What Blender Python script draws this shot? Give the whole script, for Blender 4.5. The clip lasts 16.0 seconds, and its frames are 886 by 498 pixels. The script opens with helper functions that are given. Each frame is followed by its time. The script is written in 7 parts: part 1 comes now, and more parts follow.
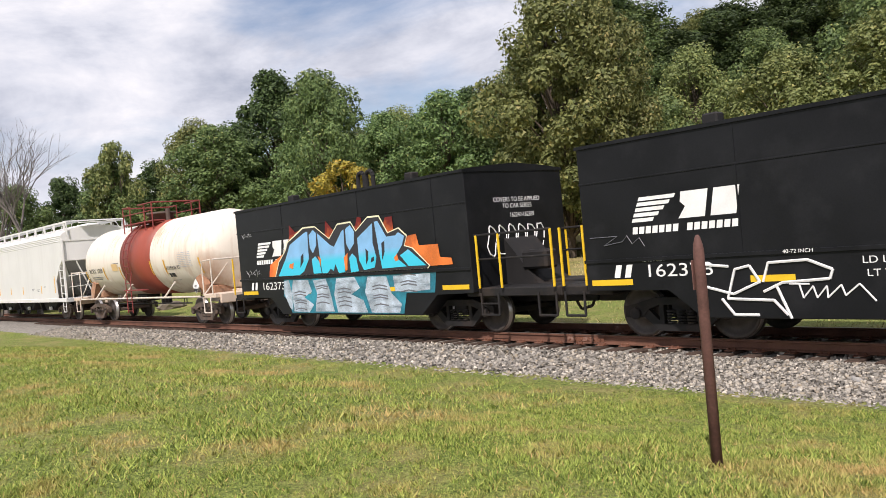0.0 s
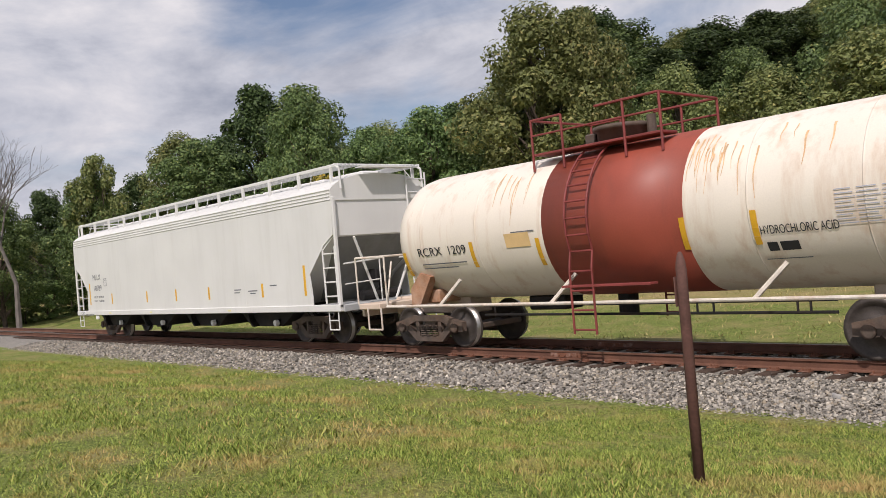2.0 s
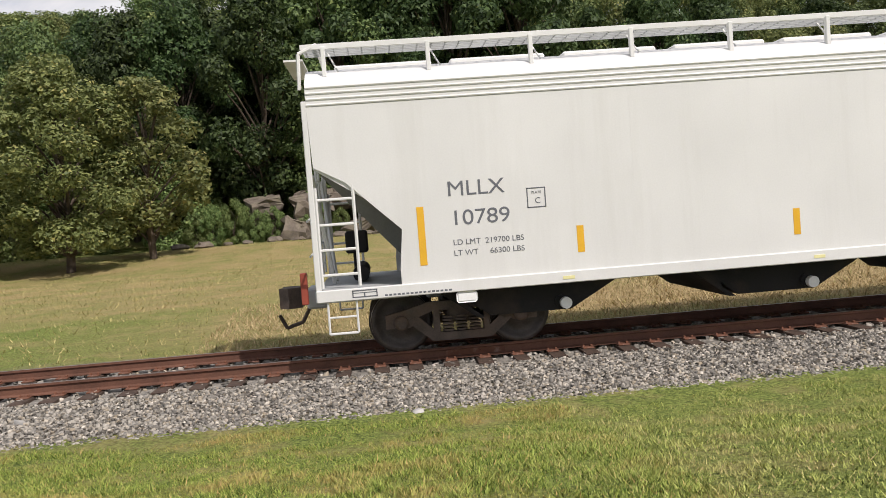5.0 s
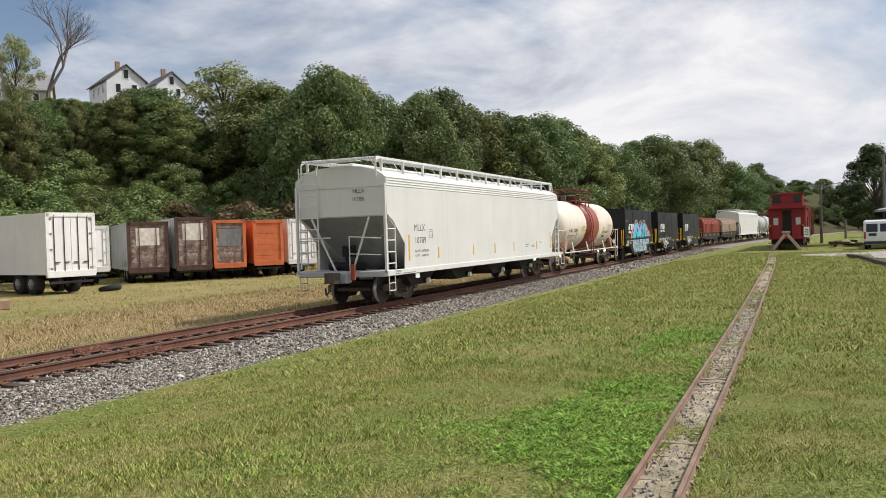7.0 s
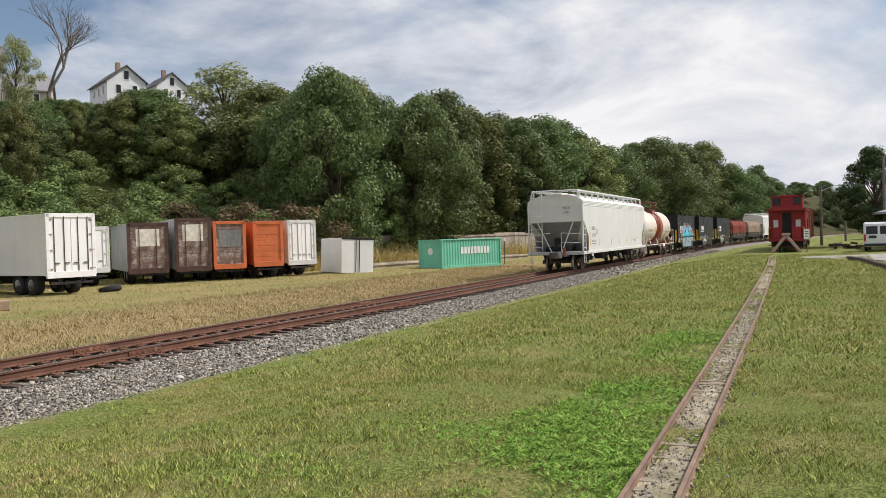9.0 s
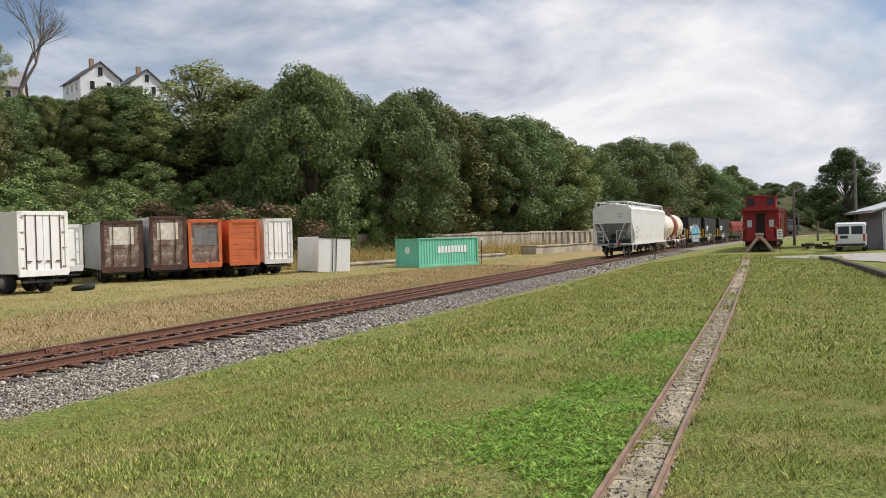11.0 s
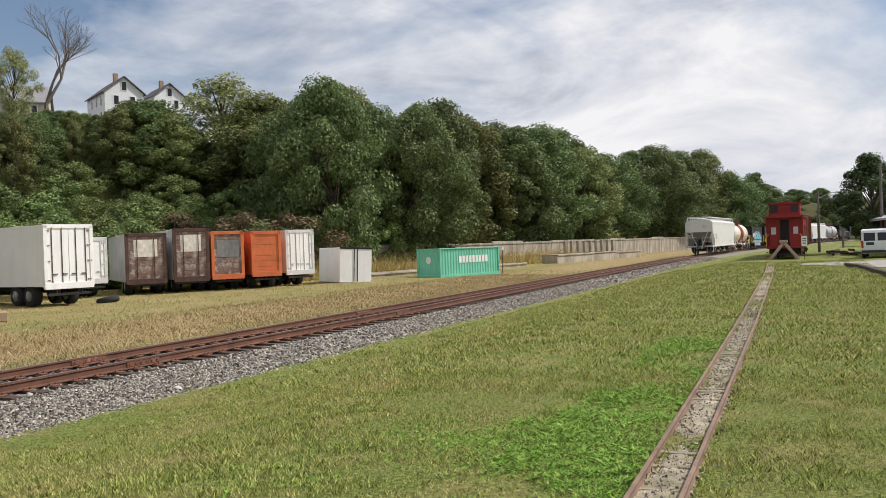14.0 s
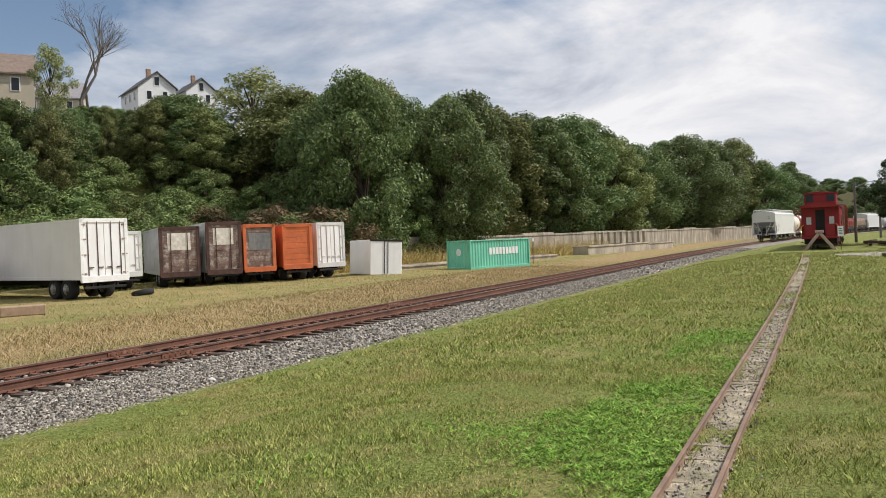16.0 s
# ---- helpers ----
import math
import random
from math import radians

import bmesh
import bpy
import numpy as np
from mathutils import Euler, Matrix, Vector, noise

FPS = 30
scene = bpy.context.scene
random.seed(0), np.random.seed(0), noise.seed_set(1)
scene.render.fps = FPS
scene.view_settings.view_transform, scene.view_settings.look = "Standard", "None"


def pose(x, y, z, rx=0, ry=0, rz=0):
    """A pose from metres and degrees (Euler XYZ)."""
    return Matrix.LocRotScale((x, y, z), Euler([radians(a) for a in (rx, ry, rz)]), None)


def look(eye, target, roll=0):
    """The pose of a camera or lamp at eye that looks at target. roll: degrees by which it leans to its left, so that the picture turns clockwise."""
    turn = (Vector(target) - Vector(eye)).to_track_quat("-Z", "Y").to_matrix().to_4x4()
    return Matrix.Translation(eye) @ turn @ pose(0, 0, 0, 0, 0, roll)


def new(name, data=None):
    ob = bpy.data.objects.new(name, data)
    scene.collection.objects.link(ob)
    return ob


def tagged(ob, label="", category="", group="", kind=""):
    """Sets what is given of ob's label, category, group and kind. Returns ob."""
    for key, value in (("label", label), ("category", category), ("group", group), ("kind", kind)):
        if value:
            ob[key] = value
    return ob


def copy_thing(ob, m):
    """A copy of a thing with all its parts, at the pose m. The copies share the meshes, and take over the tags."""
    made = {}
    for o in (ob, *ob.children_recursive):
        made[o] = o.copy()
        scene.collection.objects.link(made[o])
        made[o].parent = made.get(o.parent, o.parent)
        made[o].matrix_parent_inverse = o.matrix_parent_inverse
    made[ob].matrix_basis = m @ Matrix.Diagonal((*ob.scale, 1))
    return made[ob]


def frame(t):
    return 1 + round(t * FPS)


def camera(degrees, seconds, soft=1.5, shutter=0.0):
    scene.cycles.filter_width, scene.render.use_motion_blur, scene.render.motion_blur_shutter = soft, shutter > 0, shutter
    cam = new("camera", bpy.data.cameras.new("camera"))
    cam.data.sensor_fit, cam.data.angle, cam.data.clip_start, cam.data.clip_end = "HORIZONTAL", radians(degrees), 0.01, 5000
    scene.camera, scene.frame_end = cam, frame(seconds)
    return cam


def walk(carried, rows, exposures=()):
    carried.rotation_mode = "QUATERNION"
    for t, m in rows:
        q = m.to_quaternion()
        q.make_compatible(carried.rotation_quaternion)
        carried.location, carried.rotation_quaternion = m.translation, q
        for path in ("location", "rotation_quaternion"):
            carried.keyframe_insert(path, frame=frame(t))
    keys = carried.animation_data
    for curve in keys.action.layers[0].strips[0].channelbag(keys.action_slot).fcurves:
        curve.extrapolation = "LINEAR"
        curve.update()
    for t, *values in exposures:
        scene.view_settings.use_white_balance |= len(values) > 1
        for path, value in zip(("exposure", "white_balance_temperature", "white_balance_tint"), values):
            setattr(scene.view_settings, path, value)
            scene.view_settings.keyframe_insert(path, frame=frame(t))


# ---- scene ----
# World: x along the railway, y across it away from the viewer, z = 0 at the top of the main rails.
EYE_Z = 2.024
TRACK_Y = 13.307          # centre line of the main track
cam = camera(55.78, 16.0, soft=0.55, shutter=0.0)
TURNS = [  # seconds, yaw, pitch, roll
    (0.0, 49.00, -0.46, 5.24), (0.5, 48.16, -0.19, 5.09), (1.0, 47.94, 0.14, 5.02), (1.5, 47.82, 0.05, 5.18),
    (2.0, 47.89, 0.50, 4.92), (2.5, 48.01, 1.34, 4.81), (3.0, 47.99, 1.58, 4.94), (3.2, 47.90, 1.58, 4.98),
    (3.7, 43.20, 0.45, 4.82), (4.1, 32.40, -0.45, 4.70), (4.5, 18.50, -1.35, 4.57), (4.9, 0.80, -2.25, 4.45),
    (5.1, -9.80, -2.70, 4.39), (5.3, -20.83, -3.15, 4.32), (5.5, -32.97, -3.70, 3.62), (5.7, -44.20, -3.91, 2.99),
    (5.9, -53.80, -3.87, 2.28), (6.0, -57.52, -3.66, 2.08), (6.1, -60.69, -3.41, 1.58), (6.3, -64.68, -2.66, 1.22),
    (6.5, -66.21, -1.91, 1.21), (7.0, -66.07, -0.83, 1.88), (7.5, -65.56, -0.68, 2.37), (8.0, -65.44, -0.65, 2.22),
    (8.5, -66.01, -0.71, 1.57), (9.0, -66.07, -0.73, 1.77), (9.5, -65.59, -0.73, 2.21), (12.0, -68.83, -0.77, 1.38),
    (12.5, -68.53, -0.43, 1.47), (13.0, -67.62, -0.30, 1.74), (13.5, -67.08, -0.34, 2.04), (14.0, -66.20, -0.12, 2.08),
    (14.5, -65.23, -0.08, 2.18), (15.0, -64.55, -0.28, 2.25), (15.5, -64.41, -0.53, 2.44), (16.0, -64.14, -0.59, 2.36)]
walk(cam, [(t, pose(0, 0, EYE_Z, 90 + p, r, y)) for t, y, p, r in TURNS],
     exposures=[(0, 0.43, 6500, 17), (.7, 0.33, 6500, 17), (1.5, 0.12, 6500, 18), (2.2, -0.03, 6500, 17), (2.6, -0.07, 6500, 16), (3.2, 0.01, 6500, 15),
                (4.2, 0.11, 6500, 15), (5.3, 0.19, 6500, 15), (6.0, 0.23, 6500, 13), (7.0, 0.23, 6500, 12.5), (12.0, 0.23, 6500, 12.5), (16.0, 0.23, 6500, 12.5)])

# ---- world, sun, exposure ----
SUN_AZ, SUN_EL = (0.55, -0.835), 48.0


def build_world():
    w = bpy.data.worlds.new("sky")
    scene.world = w
    w.use_nodes = True
    nt = w.node_tree
    nt.nodes.clear()
    N, L = nt.nodes.new, nt.links.new
    out, bg = N("ShaderNodeOutputWorld"), N("ShaderNodeBackground")
    sky = N("ShaderNodeTexSky")
    sky.sky_type, sky.sun_disc = "NISHITA", False
    sky.sun_elevation = radians(SUN_EL)
    sky.sun_rotation = math.atan2(SUN_AZ[0], SUN_AZ[1])
    sky.air_density, sky.dust_density = 1.0, 1.0
    co, mp = N("ShaderNodeTexCoord"), N("ShaderNodeMapping")
    mp.inputs["Scale"].default_value = (1.0, 1.0, 2.5)
    L(co.outputs["Generated"], mp.inputs["Vector"])
    big, small = N("ShaderNodeTexNoise"), N("ShaderNodeTexNoise")
    for n, s, det, r in ((big, 2.3, 8, 0.55), (small, 3.6, 10, 0.6)):
        n.inputs["Scale"].default_value, n.inputs["Detail"].default_value, n.inputs["Roughness"].default_value = s, det, r
        n.inputs["Distortion"].default_value = 0.35
        L(mp.outputs[0], n.inputs["Vector"])
    cover, shade = N("ShaderNodeValToRGB"), N("ShaderNodeValToRGB")
    cover.color_ramp.elements[0].position, cover.color_ramp.elements[1].position = 0.33, 0.50
    e = shade.color_ramp.elements
    e[0].position, e[0].color = 0.34, (3.7, 4.15, 5.0, 1)
    e[1].position, e[1].color = 0.65, (9.0, 9.05, 9.1, 1)
    m = e.new(0.5)
    m.color = (6.6, 6.95, 7.5, 1)
    L(big.outputs["Fac"], cover.inputs[0])
    L(small.outputs["Fac"], shade.inputs[0])
    mix = N("ShaderNodeMixRGB")
    L(cover.outputs[0], mix.inputs[0])
    L(sky.outputs[0], mix.inputs[1])
    L(shade.outputs[0], mix.inputs[2])
    L(mix.outputs[0], bg.inputs["Color"])
    bg.inputs["Strength"].default_value = 0.085
    L(bg.outputs[0], out.inputs["Surface"])


build_world()
sun = new("sun", bpy.data.lights.new("sun", "SUN"))
sun.data.energy, sun.data.angle, sun.data.color = 3.5, radians(0.6), (1.0, 0.95, 0.885)
ce = math.cos(radians(SUN_EL))
sun.matrix_world = look((0, 0, 60), (-SUN_AZ[0] * ce, -SUN_AZ[1] * ce, 60 - math.sin(radians(SUN_EL))))
scene.view_settings.exposure = 0.0


# ---- materials ----
def material(name, color, rough=0.7, metal=0.0, spread=0.25, scale=3.0, fine=40.0, bump=0.15, dirt=None, dirt_amount=0.35,
             streak=False, spec=0.4, obj=True, dirt_scale=1.3):
    """A worn surface: base colour varied at two scales, stains of a dirt colour with a shape of their own, fine relief."""
    m = bpy.data.materials.new(name)
    m.use_nodes = True
    nt = m.node_tree
    N, L = nt.nodes.new, nt.links.new
    b = nt.nodes["Principled BSDF"]
    co = N("ShaderNodeTexCoord")
    vec = co.outputs["Object"]
    big, small = N("ShaderNodeTexNoise"), N("ShaderNodeTexNoise")
    for n, s, d in ((big, scale, 5), (small, fine, 4)):
        n.inputs["Scale"].default_value, n.inputs["Detail"].default_value = s, d
        L(vec, n.inputs["Vector"])
    add = N("ShaderNodeMath")
    add.operation = "MULTIPLY_ADD"
    add.inputs[1].default_value = 0.45
    L(small.outputs["Fac"], add.inputs[0])
    L(big.outputs["Fac"], add.inputs[2])
    ramp = N("ShaderNodeValToRGB")
    e = ramp.color_ramp.elements
    e[0].position, e[1].position = 0.5, 0.95
    e[0].color = tuple(max(0.0, c * (1 - spread)) for c in color) + (1,)
    e[1].color = tuple(min(1.0, c * (1 + spread)) for c in color) + (1,)
    L(add.outputs[0], ramp.inputs[0])
    col = ramp.outputs[0]
    if dirt:
        mp, dn, dr = N("ShaderNodeMapping"), N("ShaderNodeTexNoise"), N("ShaderNodeValToRGB")
        mp.inputs["Scale"].default_value = (0.5, 0.5, 2.8) if streak == "level" else (2.2, 2.2, 0.18) if streak else (1, 1, 1)
        L(vec, mp.inputs["Vector"])
        L(mp.outputs[0], dn.inputs["Vector"])
        dn.inputs["Scale"].default_value, dn.inputs["Detail"].default_value = dirt_scale, 7
        dn.inputs["Roughness"].default_value = 0.65
        dr.color_ramp.elements[0].position, dr.color_ramp.elements[1].position = 0.5, 0.78
        dr.color_ramp.elements[1].color = (dirt_amount,) * 3 + (1,)
        L(dn.outputs["Fac"], dr.inputs[0])
        mx = N("ShaderNodeMixRGB")
        L(dr.outputs[0], mx.inputs[0])
        L(col, mx.inputs[1])
        mx.inputs[2].default_value = (*dirt, 1)
        col = mx.outputs[0]
    L(col, b.inputs["Base Color"])
    rr = N("ShaderNodeMapRange")
    rr.inputs["To Min"].default_value, rr.inputs["To Max"].default_value = max(0.05, rough - 0.12), min(1.0, rough + 0.12)
    L(big.outputs["Fac"], rr.inputs["Value"])
    L(rr.outputs[0], b.inputs["Roughness"])
    b.inputs["Metallic"].default_value = metal
    b.inputs["Specular IOR Level"].default_value = spec
    if bump:
        bp = N("ShaderNodeBump")
        bp.inputs["Strength"].default_value, bp.inputs["Distance"].default_value = bump, 0.02
        L(small.outputs["Fac"], bp.inputs["Height"])
        L(bp.outputs[0], b.inputs["Normal"])
    return m


def plain(name, color, rough=0.6, metal=0.0):
    return material(name, color, rough, metal, spread=0.08, bump=0.05)


def leaf_material(name, dark, light, accent=None, share=0.06):
    m = bpy.data.materials.new(name)
    m.use_nodes = True
    nt = m.node_tree
    N, L = nt.nodes.new, nt.links.new
    b = nt.nodes["Principled BSDF"]
    out = nt.nodes["Material Output"]
    geo, info, ramp = N("ShaderNodeNewGeometry"), N("ShaderNodeObjectInfo"), N("ShaderNodeValToRGB")
    e = ramp.color_ramp.elements
    e[0].color, e[1].color = (*dark, 1), (*light, 1)
    if accent:
        e[1].position = 1 - share
        x = e.new(1.0)
        x.color = (*accent, 1)
    L(geo.outputs["Random Per Island"], ramp.inputs[0])
    hsv = N("ShaderNodeHueSaturation")
    mh = N("ShaderNodeMapRange")
    mh.inputs["To Min"].default_value, mh.inputs["To Max"].default_value = 0.482, 0.515
    L(info.outputs["Random"], mh.inputs["Value"])
    L(mh.outputs[0], hsv.inputs["Hue"])
    mv = N("ShaderNodeMapRange")
    mv.inputs["To Min"].default_value, mv.inputs["To Max"].default_value = 0.75, 1.2
    L(info.outputs["Random"], mv.inputs["Value"])
    L(mv.outputs[0], hsv.inputs["Value"])
    L(ramp.outputs[0], hsv.inputs["Color"])
    L(hsv.outputs[0], b.inputs["Base Color"])
    b.inputs["Roughness"].default_value = 0.55
    b.inputs["Specular IOR Level"].default_value = 0.25
    tr, mix = N("ShaderNodeBsdfTranslucent"), N("ShaderNodeMixShader")
    L(hsv.outputs[0], tr.inputs["Color"])
    mix.inputs[0].default_value = 0.26
    L(b.outputs[0], mix.inputs[1])
    L(tr.outputs[0], mix.inputs[2])
    L(mix.outputs[0], out.inputs["Surface"])
    return m


def ground_material():
    """Mown grass, dry patches and bare earth, mixed by noise in metres and by the strips of the plan."""
    m = bpy.data.materials.new("grass_ground")
    m.use_nodes = True
    nt = m.node_tree
    N, L = nt.nodes.new, nt.links.new
    b = nt.nodes["Principled BSDF"]
    co = N("ShaderNodeTexCoord")
    sep = N("ShaderNodeSeparateXYZ")
    L(co.outputs["Object"], sep.inputs[0])

    def noise_ramp(scale, detail, p0, p1, c0, c1):
        n, r = N("ShaderNodeTexNoise"), N("ShaderNodeValToRGB")
        n.inputs["Scale"].default_value, n.inputs["Detail"].default_value = scale, detail
        n.inputs["Roughness"].default_value = 0.62
        L(co.outputs["Object"], n.inputs["Vector"])
        e = r.color_ramp.elements
        e[0].position, e[1].position, e[0].color, e[1].color = p0, p1, (*c0, 1), (*c1, 1)
        L(n.outputs["Fac"], r.inputs[0])
        return r.outputs[0], n

    def blend(fac, a, c):
        x = N("ShaderNodeMixRGB")
        L(fac, x.inputs[0])
        L(a, x.inputs[1])
        L(c, x.inputs[2])
        return x.outputs[0]

    def band(lo0, lo1, hi0, hi1):
        """1 between the two edges across the track, soft at both."""
        a, c, mu = N("ShaderNodeMapRange"), N("ShaderNodeMapRange"), N("ShaderNodeMath")
        for n, p, q in ((a, lo0, lo1), (c, hi1, hi0)):
            n.inputs["From Min"].default_value, n.inputs["From Max"].default_value = p, q
            L(wob.outputs[0], n.inputs["Value"])
        mu.operation = "MULTIPLY"
        L(a.outputs[0], mu.inputs[0])
        L(c.outputs[0], mu.inputs[1])
        return mu.outputs[0]

    wn = N("ShaderNodeTexNoise")
    wn.inputs["Scale"].default_value, wn.inputs["Detail"].default_value = 0.5, 6
    L(co.outputs["Object"], wn.inputs["Vector"])
    wob = N("ShaderNodeMath")
    wob.operation = "MULTIPLY_ADD"
    wob.inputs[1].default_value = 3.0
    L(wn.outputs["Fac"], wob.inputs[0])
    sub = N("ShaderNodeMath")
    sub.inputs[1].default_value = -1.5
    L(sep.outputs["Y"], sub.inputs[0])
    L(sub.outputs[0], wob.inputs[2])
    green, n1 = noise_ramp(24.0, 8, 0.36, 0.66, (0.05, 0.08, 0.018), (0.30, 0.36, 0.09))
    straw, n2 = noise_ramp(18.0, 8, 0.3, 0.7, (0.26, 0.19, 0.085), (0.46, 0.36, 0.18))
    patch, n3 = noise_ramp(1.1, 10, 0.46, 0.66, (0.05, 0.05, 0.05), (0.6, 0.6, 0.6))
    lawn = blend(patch, green, straw)
    dry, n4 = noise_ramp(3.0, 8, 0.3, 0.7, (0.23, 0.17, 0.085), (0.45, 0.34, 0.17))
    earth, n5 = noise_ramp(5.0, 8, 0.3, 0.7, (0.20, 0.15, 0.10), (0.33, 0.27, 0.2))
    east = N("ShaderNodeMapRange")
    east.inputs["From Min"].default_value, east.inputs["From Max"].default_value = -9.0, 2.0
    L(sep.outputs["X"], east.inputs["Value"])
    both = N("ShaderNodeMath")
    both.operation = "MULTIPLY"
    L(band(16.5, 18.5, 21.5, 24.5), both.inputs[0])
    L(east.outputs[0], both.inputs[1])
    lawn2 = blend(both.outputs[0], lawn, dry)
    hay, n7 = noise_ramp(.35, 8, 0.35, 0.62, (0.25, 0.25, 0.25), (0.95, 0.95, 0.95))
    worn = N("ShaderNodeMath")
    worn.operation = "MULTIPLY"
    L(band(23, 25, 56, 60), worn.inputs[0])
    L(hay, worn.inputs[1])
    lawn3 = blend(worn.outputs[0], lawn2, straw)
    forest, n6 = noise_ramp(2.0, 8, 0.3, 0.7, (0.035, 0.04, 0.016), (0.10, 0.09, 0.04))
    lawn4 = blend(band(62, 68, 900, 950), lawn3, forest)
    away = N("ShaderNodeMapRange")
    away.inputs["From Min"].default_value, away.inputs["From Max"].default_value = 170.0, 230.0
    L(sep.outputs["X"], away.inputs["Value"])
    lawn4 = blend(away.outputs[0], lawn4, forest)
    shoulder = blend(band(14.5, 15.0, 16.0, 17.5), lawn4, earth)
    L(shoulder, b.inputs["Base Color"])
    b.inputs["Roughness"].default_value = 0.95
    b.inputs["Specular IOR Level"].default_value = 0.1
    bp = N("ShaderNodeBump")
    bp.inputs["Strength"].default_value, bp.inputs["Distance"].default_value = 1.0, 0.06
    L(n1.outputs["Fac"], bp.inputs["Height"])
    L(bp.outputs[0], b.inputs["Normal"])
    return m


def blade_material(name="grass_blade", dark=(0.075, 0.11, 0.02), light=(0.50, 0.54, 0.15), dry=(0.55, 0.42, 0.21), worn=0.6, patch=.9):
    m = bpy.data.materials.new(name)
    m.use_nodes = True
    nt = m.node_tree
    N, L = nt.nodes.new, nt.links.new
    b = nt.nodes["Principled BSDF"]
    geo, ramp, co, n, r2, mx = (N("ShaderNodeNewGeometry"), N("ShaderNodeValToRGB"), N("ShaderNodeTexCoord"), N("ShaderNodeTexNoise"),
                                N("ShaderNodeValToRGB"), N("ShaderNodeMixRGB"))
    e = ramp.color_ramp.elements
    e[0].color, e[1].color, e[1].position = (*dark, 1), (*light, 1), 0.85
    x = e.new(1.0)
    x.color = (*dry, 1)
    L(geo.outputs["Random Per Island"], ramp.inputs[0])
    n.inputs["Scale"].default_value, n.inputs["Detail"].default_value, n.inputs["Roughness"].default_value = patch, 10, 0.7
    L(co.outputs["Object"], n.inputs["Vector"])
    r2.color_ramp.elements[0].position, r2.color_ramp.elements[1].position = 0.49, 0.64
    r2.color_ramp.elements[1].color = (worn, worn, worn, 1)
    L(n.outputs["Fac"], r2.inputs[0])
    L(r2.outputs[0], mx.inputs[0])
    L(ramp.outputs[0], mx.inputs[1])
    mx.inputs[2].default_value = (*dry, 1)
    L(mx.outputs[0], b.inputs["Base Color"])
    b.inputs["Roughness"].default_value, b.inputs["Specular IOR Level"].default_value = 0.7, 0.2
    return m


WHITE = material("hopper_white", (0.69, 0.685, 0.66), 0.45, spread=0.05, scale=0.7, dirt=(0.45, 0.43, 0.38), dirt_amount=0.22, streak=True, bump=0.03)
GREY_STEEL = material("grey_steel", (0.42, 0.43, 0.43), 0.55, spread=0.12, scale=1.5, dirt=(0.2, 0.17, 0.14), dirt_amount=0.4, bump=0.05)
CREAM = material("tank_cream", (0.78, 0.71, 0.61), 0.42, spread=0.06, scale=0.6, dirt=(0.50, 0.30, 0.17), dirt_amount=0.7, streak=True, bump=0.03)
RUST_RED = material("band_red", (0.30, 0.065, 0.04), 0.5, spread=0.12, scale=1.2, dirt=(0.16, 0.05, 0.035), dirt_amount=0.5, streak=True, bump=0.04)
BLACK = material("car_black", (0.009, 0.0095, 0.011), 0.42, spread=0.35, scale=0.8, dirt=(0.075, 0.075, 0.08), dirt_amount=0.16, spec=0.22, bump=0.03)
DULL_BLACK = material("underframe_black", (0.012, 0.011, 0.011), 0.75, spread=0.4, scale=3, dirt=(0.09, 0.06, 0.04), dirt_amount=0.5)
TRUCK = material("truck_steel", (0.10, 0.075, 0.06), 0.7, spread=0.4, scale=4, dirt=(0.16, 0.085, 0.045), dirt_amount=0.6)
WHEEL = material("wheel_steel", (0.085, 0.072, 0.064), 0.55, 0.4, spread=0.3, scale=5)
TREAD = material("wheel_tread", (0.42, 0.40, 0.38), 0.3, 0.9, spread=0.1)
RAIL = material("rail_rust", (0.135, 0.062, 0.04), 0.8, spread=0.3, scale=2.5, dirt=(0.25, 0.12, 0.07), dirt_amount=0.5)
RAIL_TOP = material("rail_head", (0.30, 0.24, 0.21), 0.4, 0.7, spread=0.15)
TIE = material("tie_wood", (0.085, 0.055, 0.04), 0.9, spread=0.45, scale=2.5, fine=25, bump=0.6, dirt=(0.16, 0.08, 0.05), dirt_amount=0.6)
PLATE = material("tie_plate_rust", (0.17, 0.07, 0.04), 0.85, spread=0.3, dirt=(0.55, 0.5, 0.45), dirt_amount=0.4, dirt_scale=6)
STONE = None
YELLOW = plain("reflector_yellow", (0.72, 0.40, 0.03), 0.4)
YELLOW2 = plain("rail_yellow", (0.75, 0.48, 0.02), 0.45)
PAINT_W = plain("paint_white", (0.80, 0.80, 0.78), 0.5)
PAINT_K = plain("paint_black", (0.03, 0.03, 0.035), 0.5)
PAINT_G = plain("paint_grey", (0.13, 0.135, 0.15), 0.5)
CABOOSE = material("caboose_red", (0.25, 0.012, 0.014), 0.5, spread=0.2, scale=1.2, dirt=(0.12, 0.02, 0.02), dirt_amount=0.4)
POST = material("post_rust", (0.13, 0.062, 0.05), 0.75, spread=0.3, scale=5, dirt=(0.06, 0.035, 0.03), dirt_amount=0.6)
CONCRETE = material("stained_concrete", (.38, .335, .265), .9, spread=.35, scale=.6, dirt=(.07, .06, .045), dirt_amount=1.0, streak=True, dirt_scale=.8, bump=.4)
BARK = material("bark", (0.09, 0.068, 0.05), 0.95, spread=0.4, scale=3, bump=0.8)
BARK_PALE = material("bark_pale", (0.16, 0.14, 0.125), 0.9, spread=0.3, scale=3, bump=0.5)
LEAF = leaf_material("leaf_green", (0.06, 0.098, 0.035), (0.195, 0.265, 0.09), (0.33, 0.35, 0.12), 0.06)
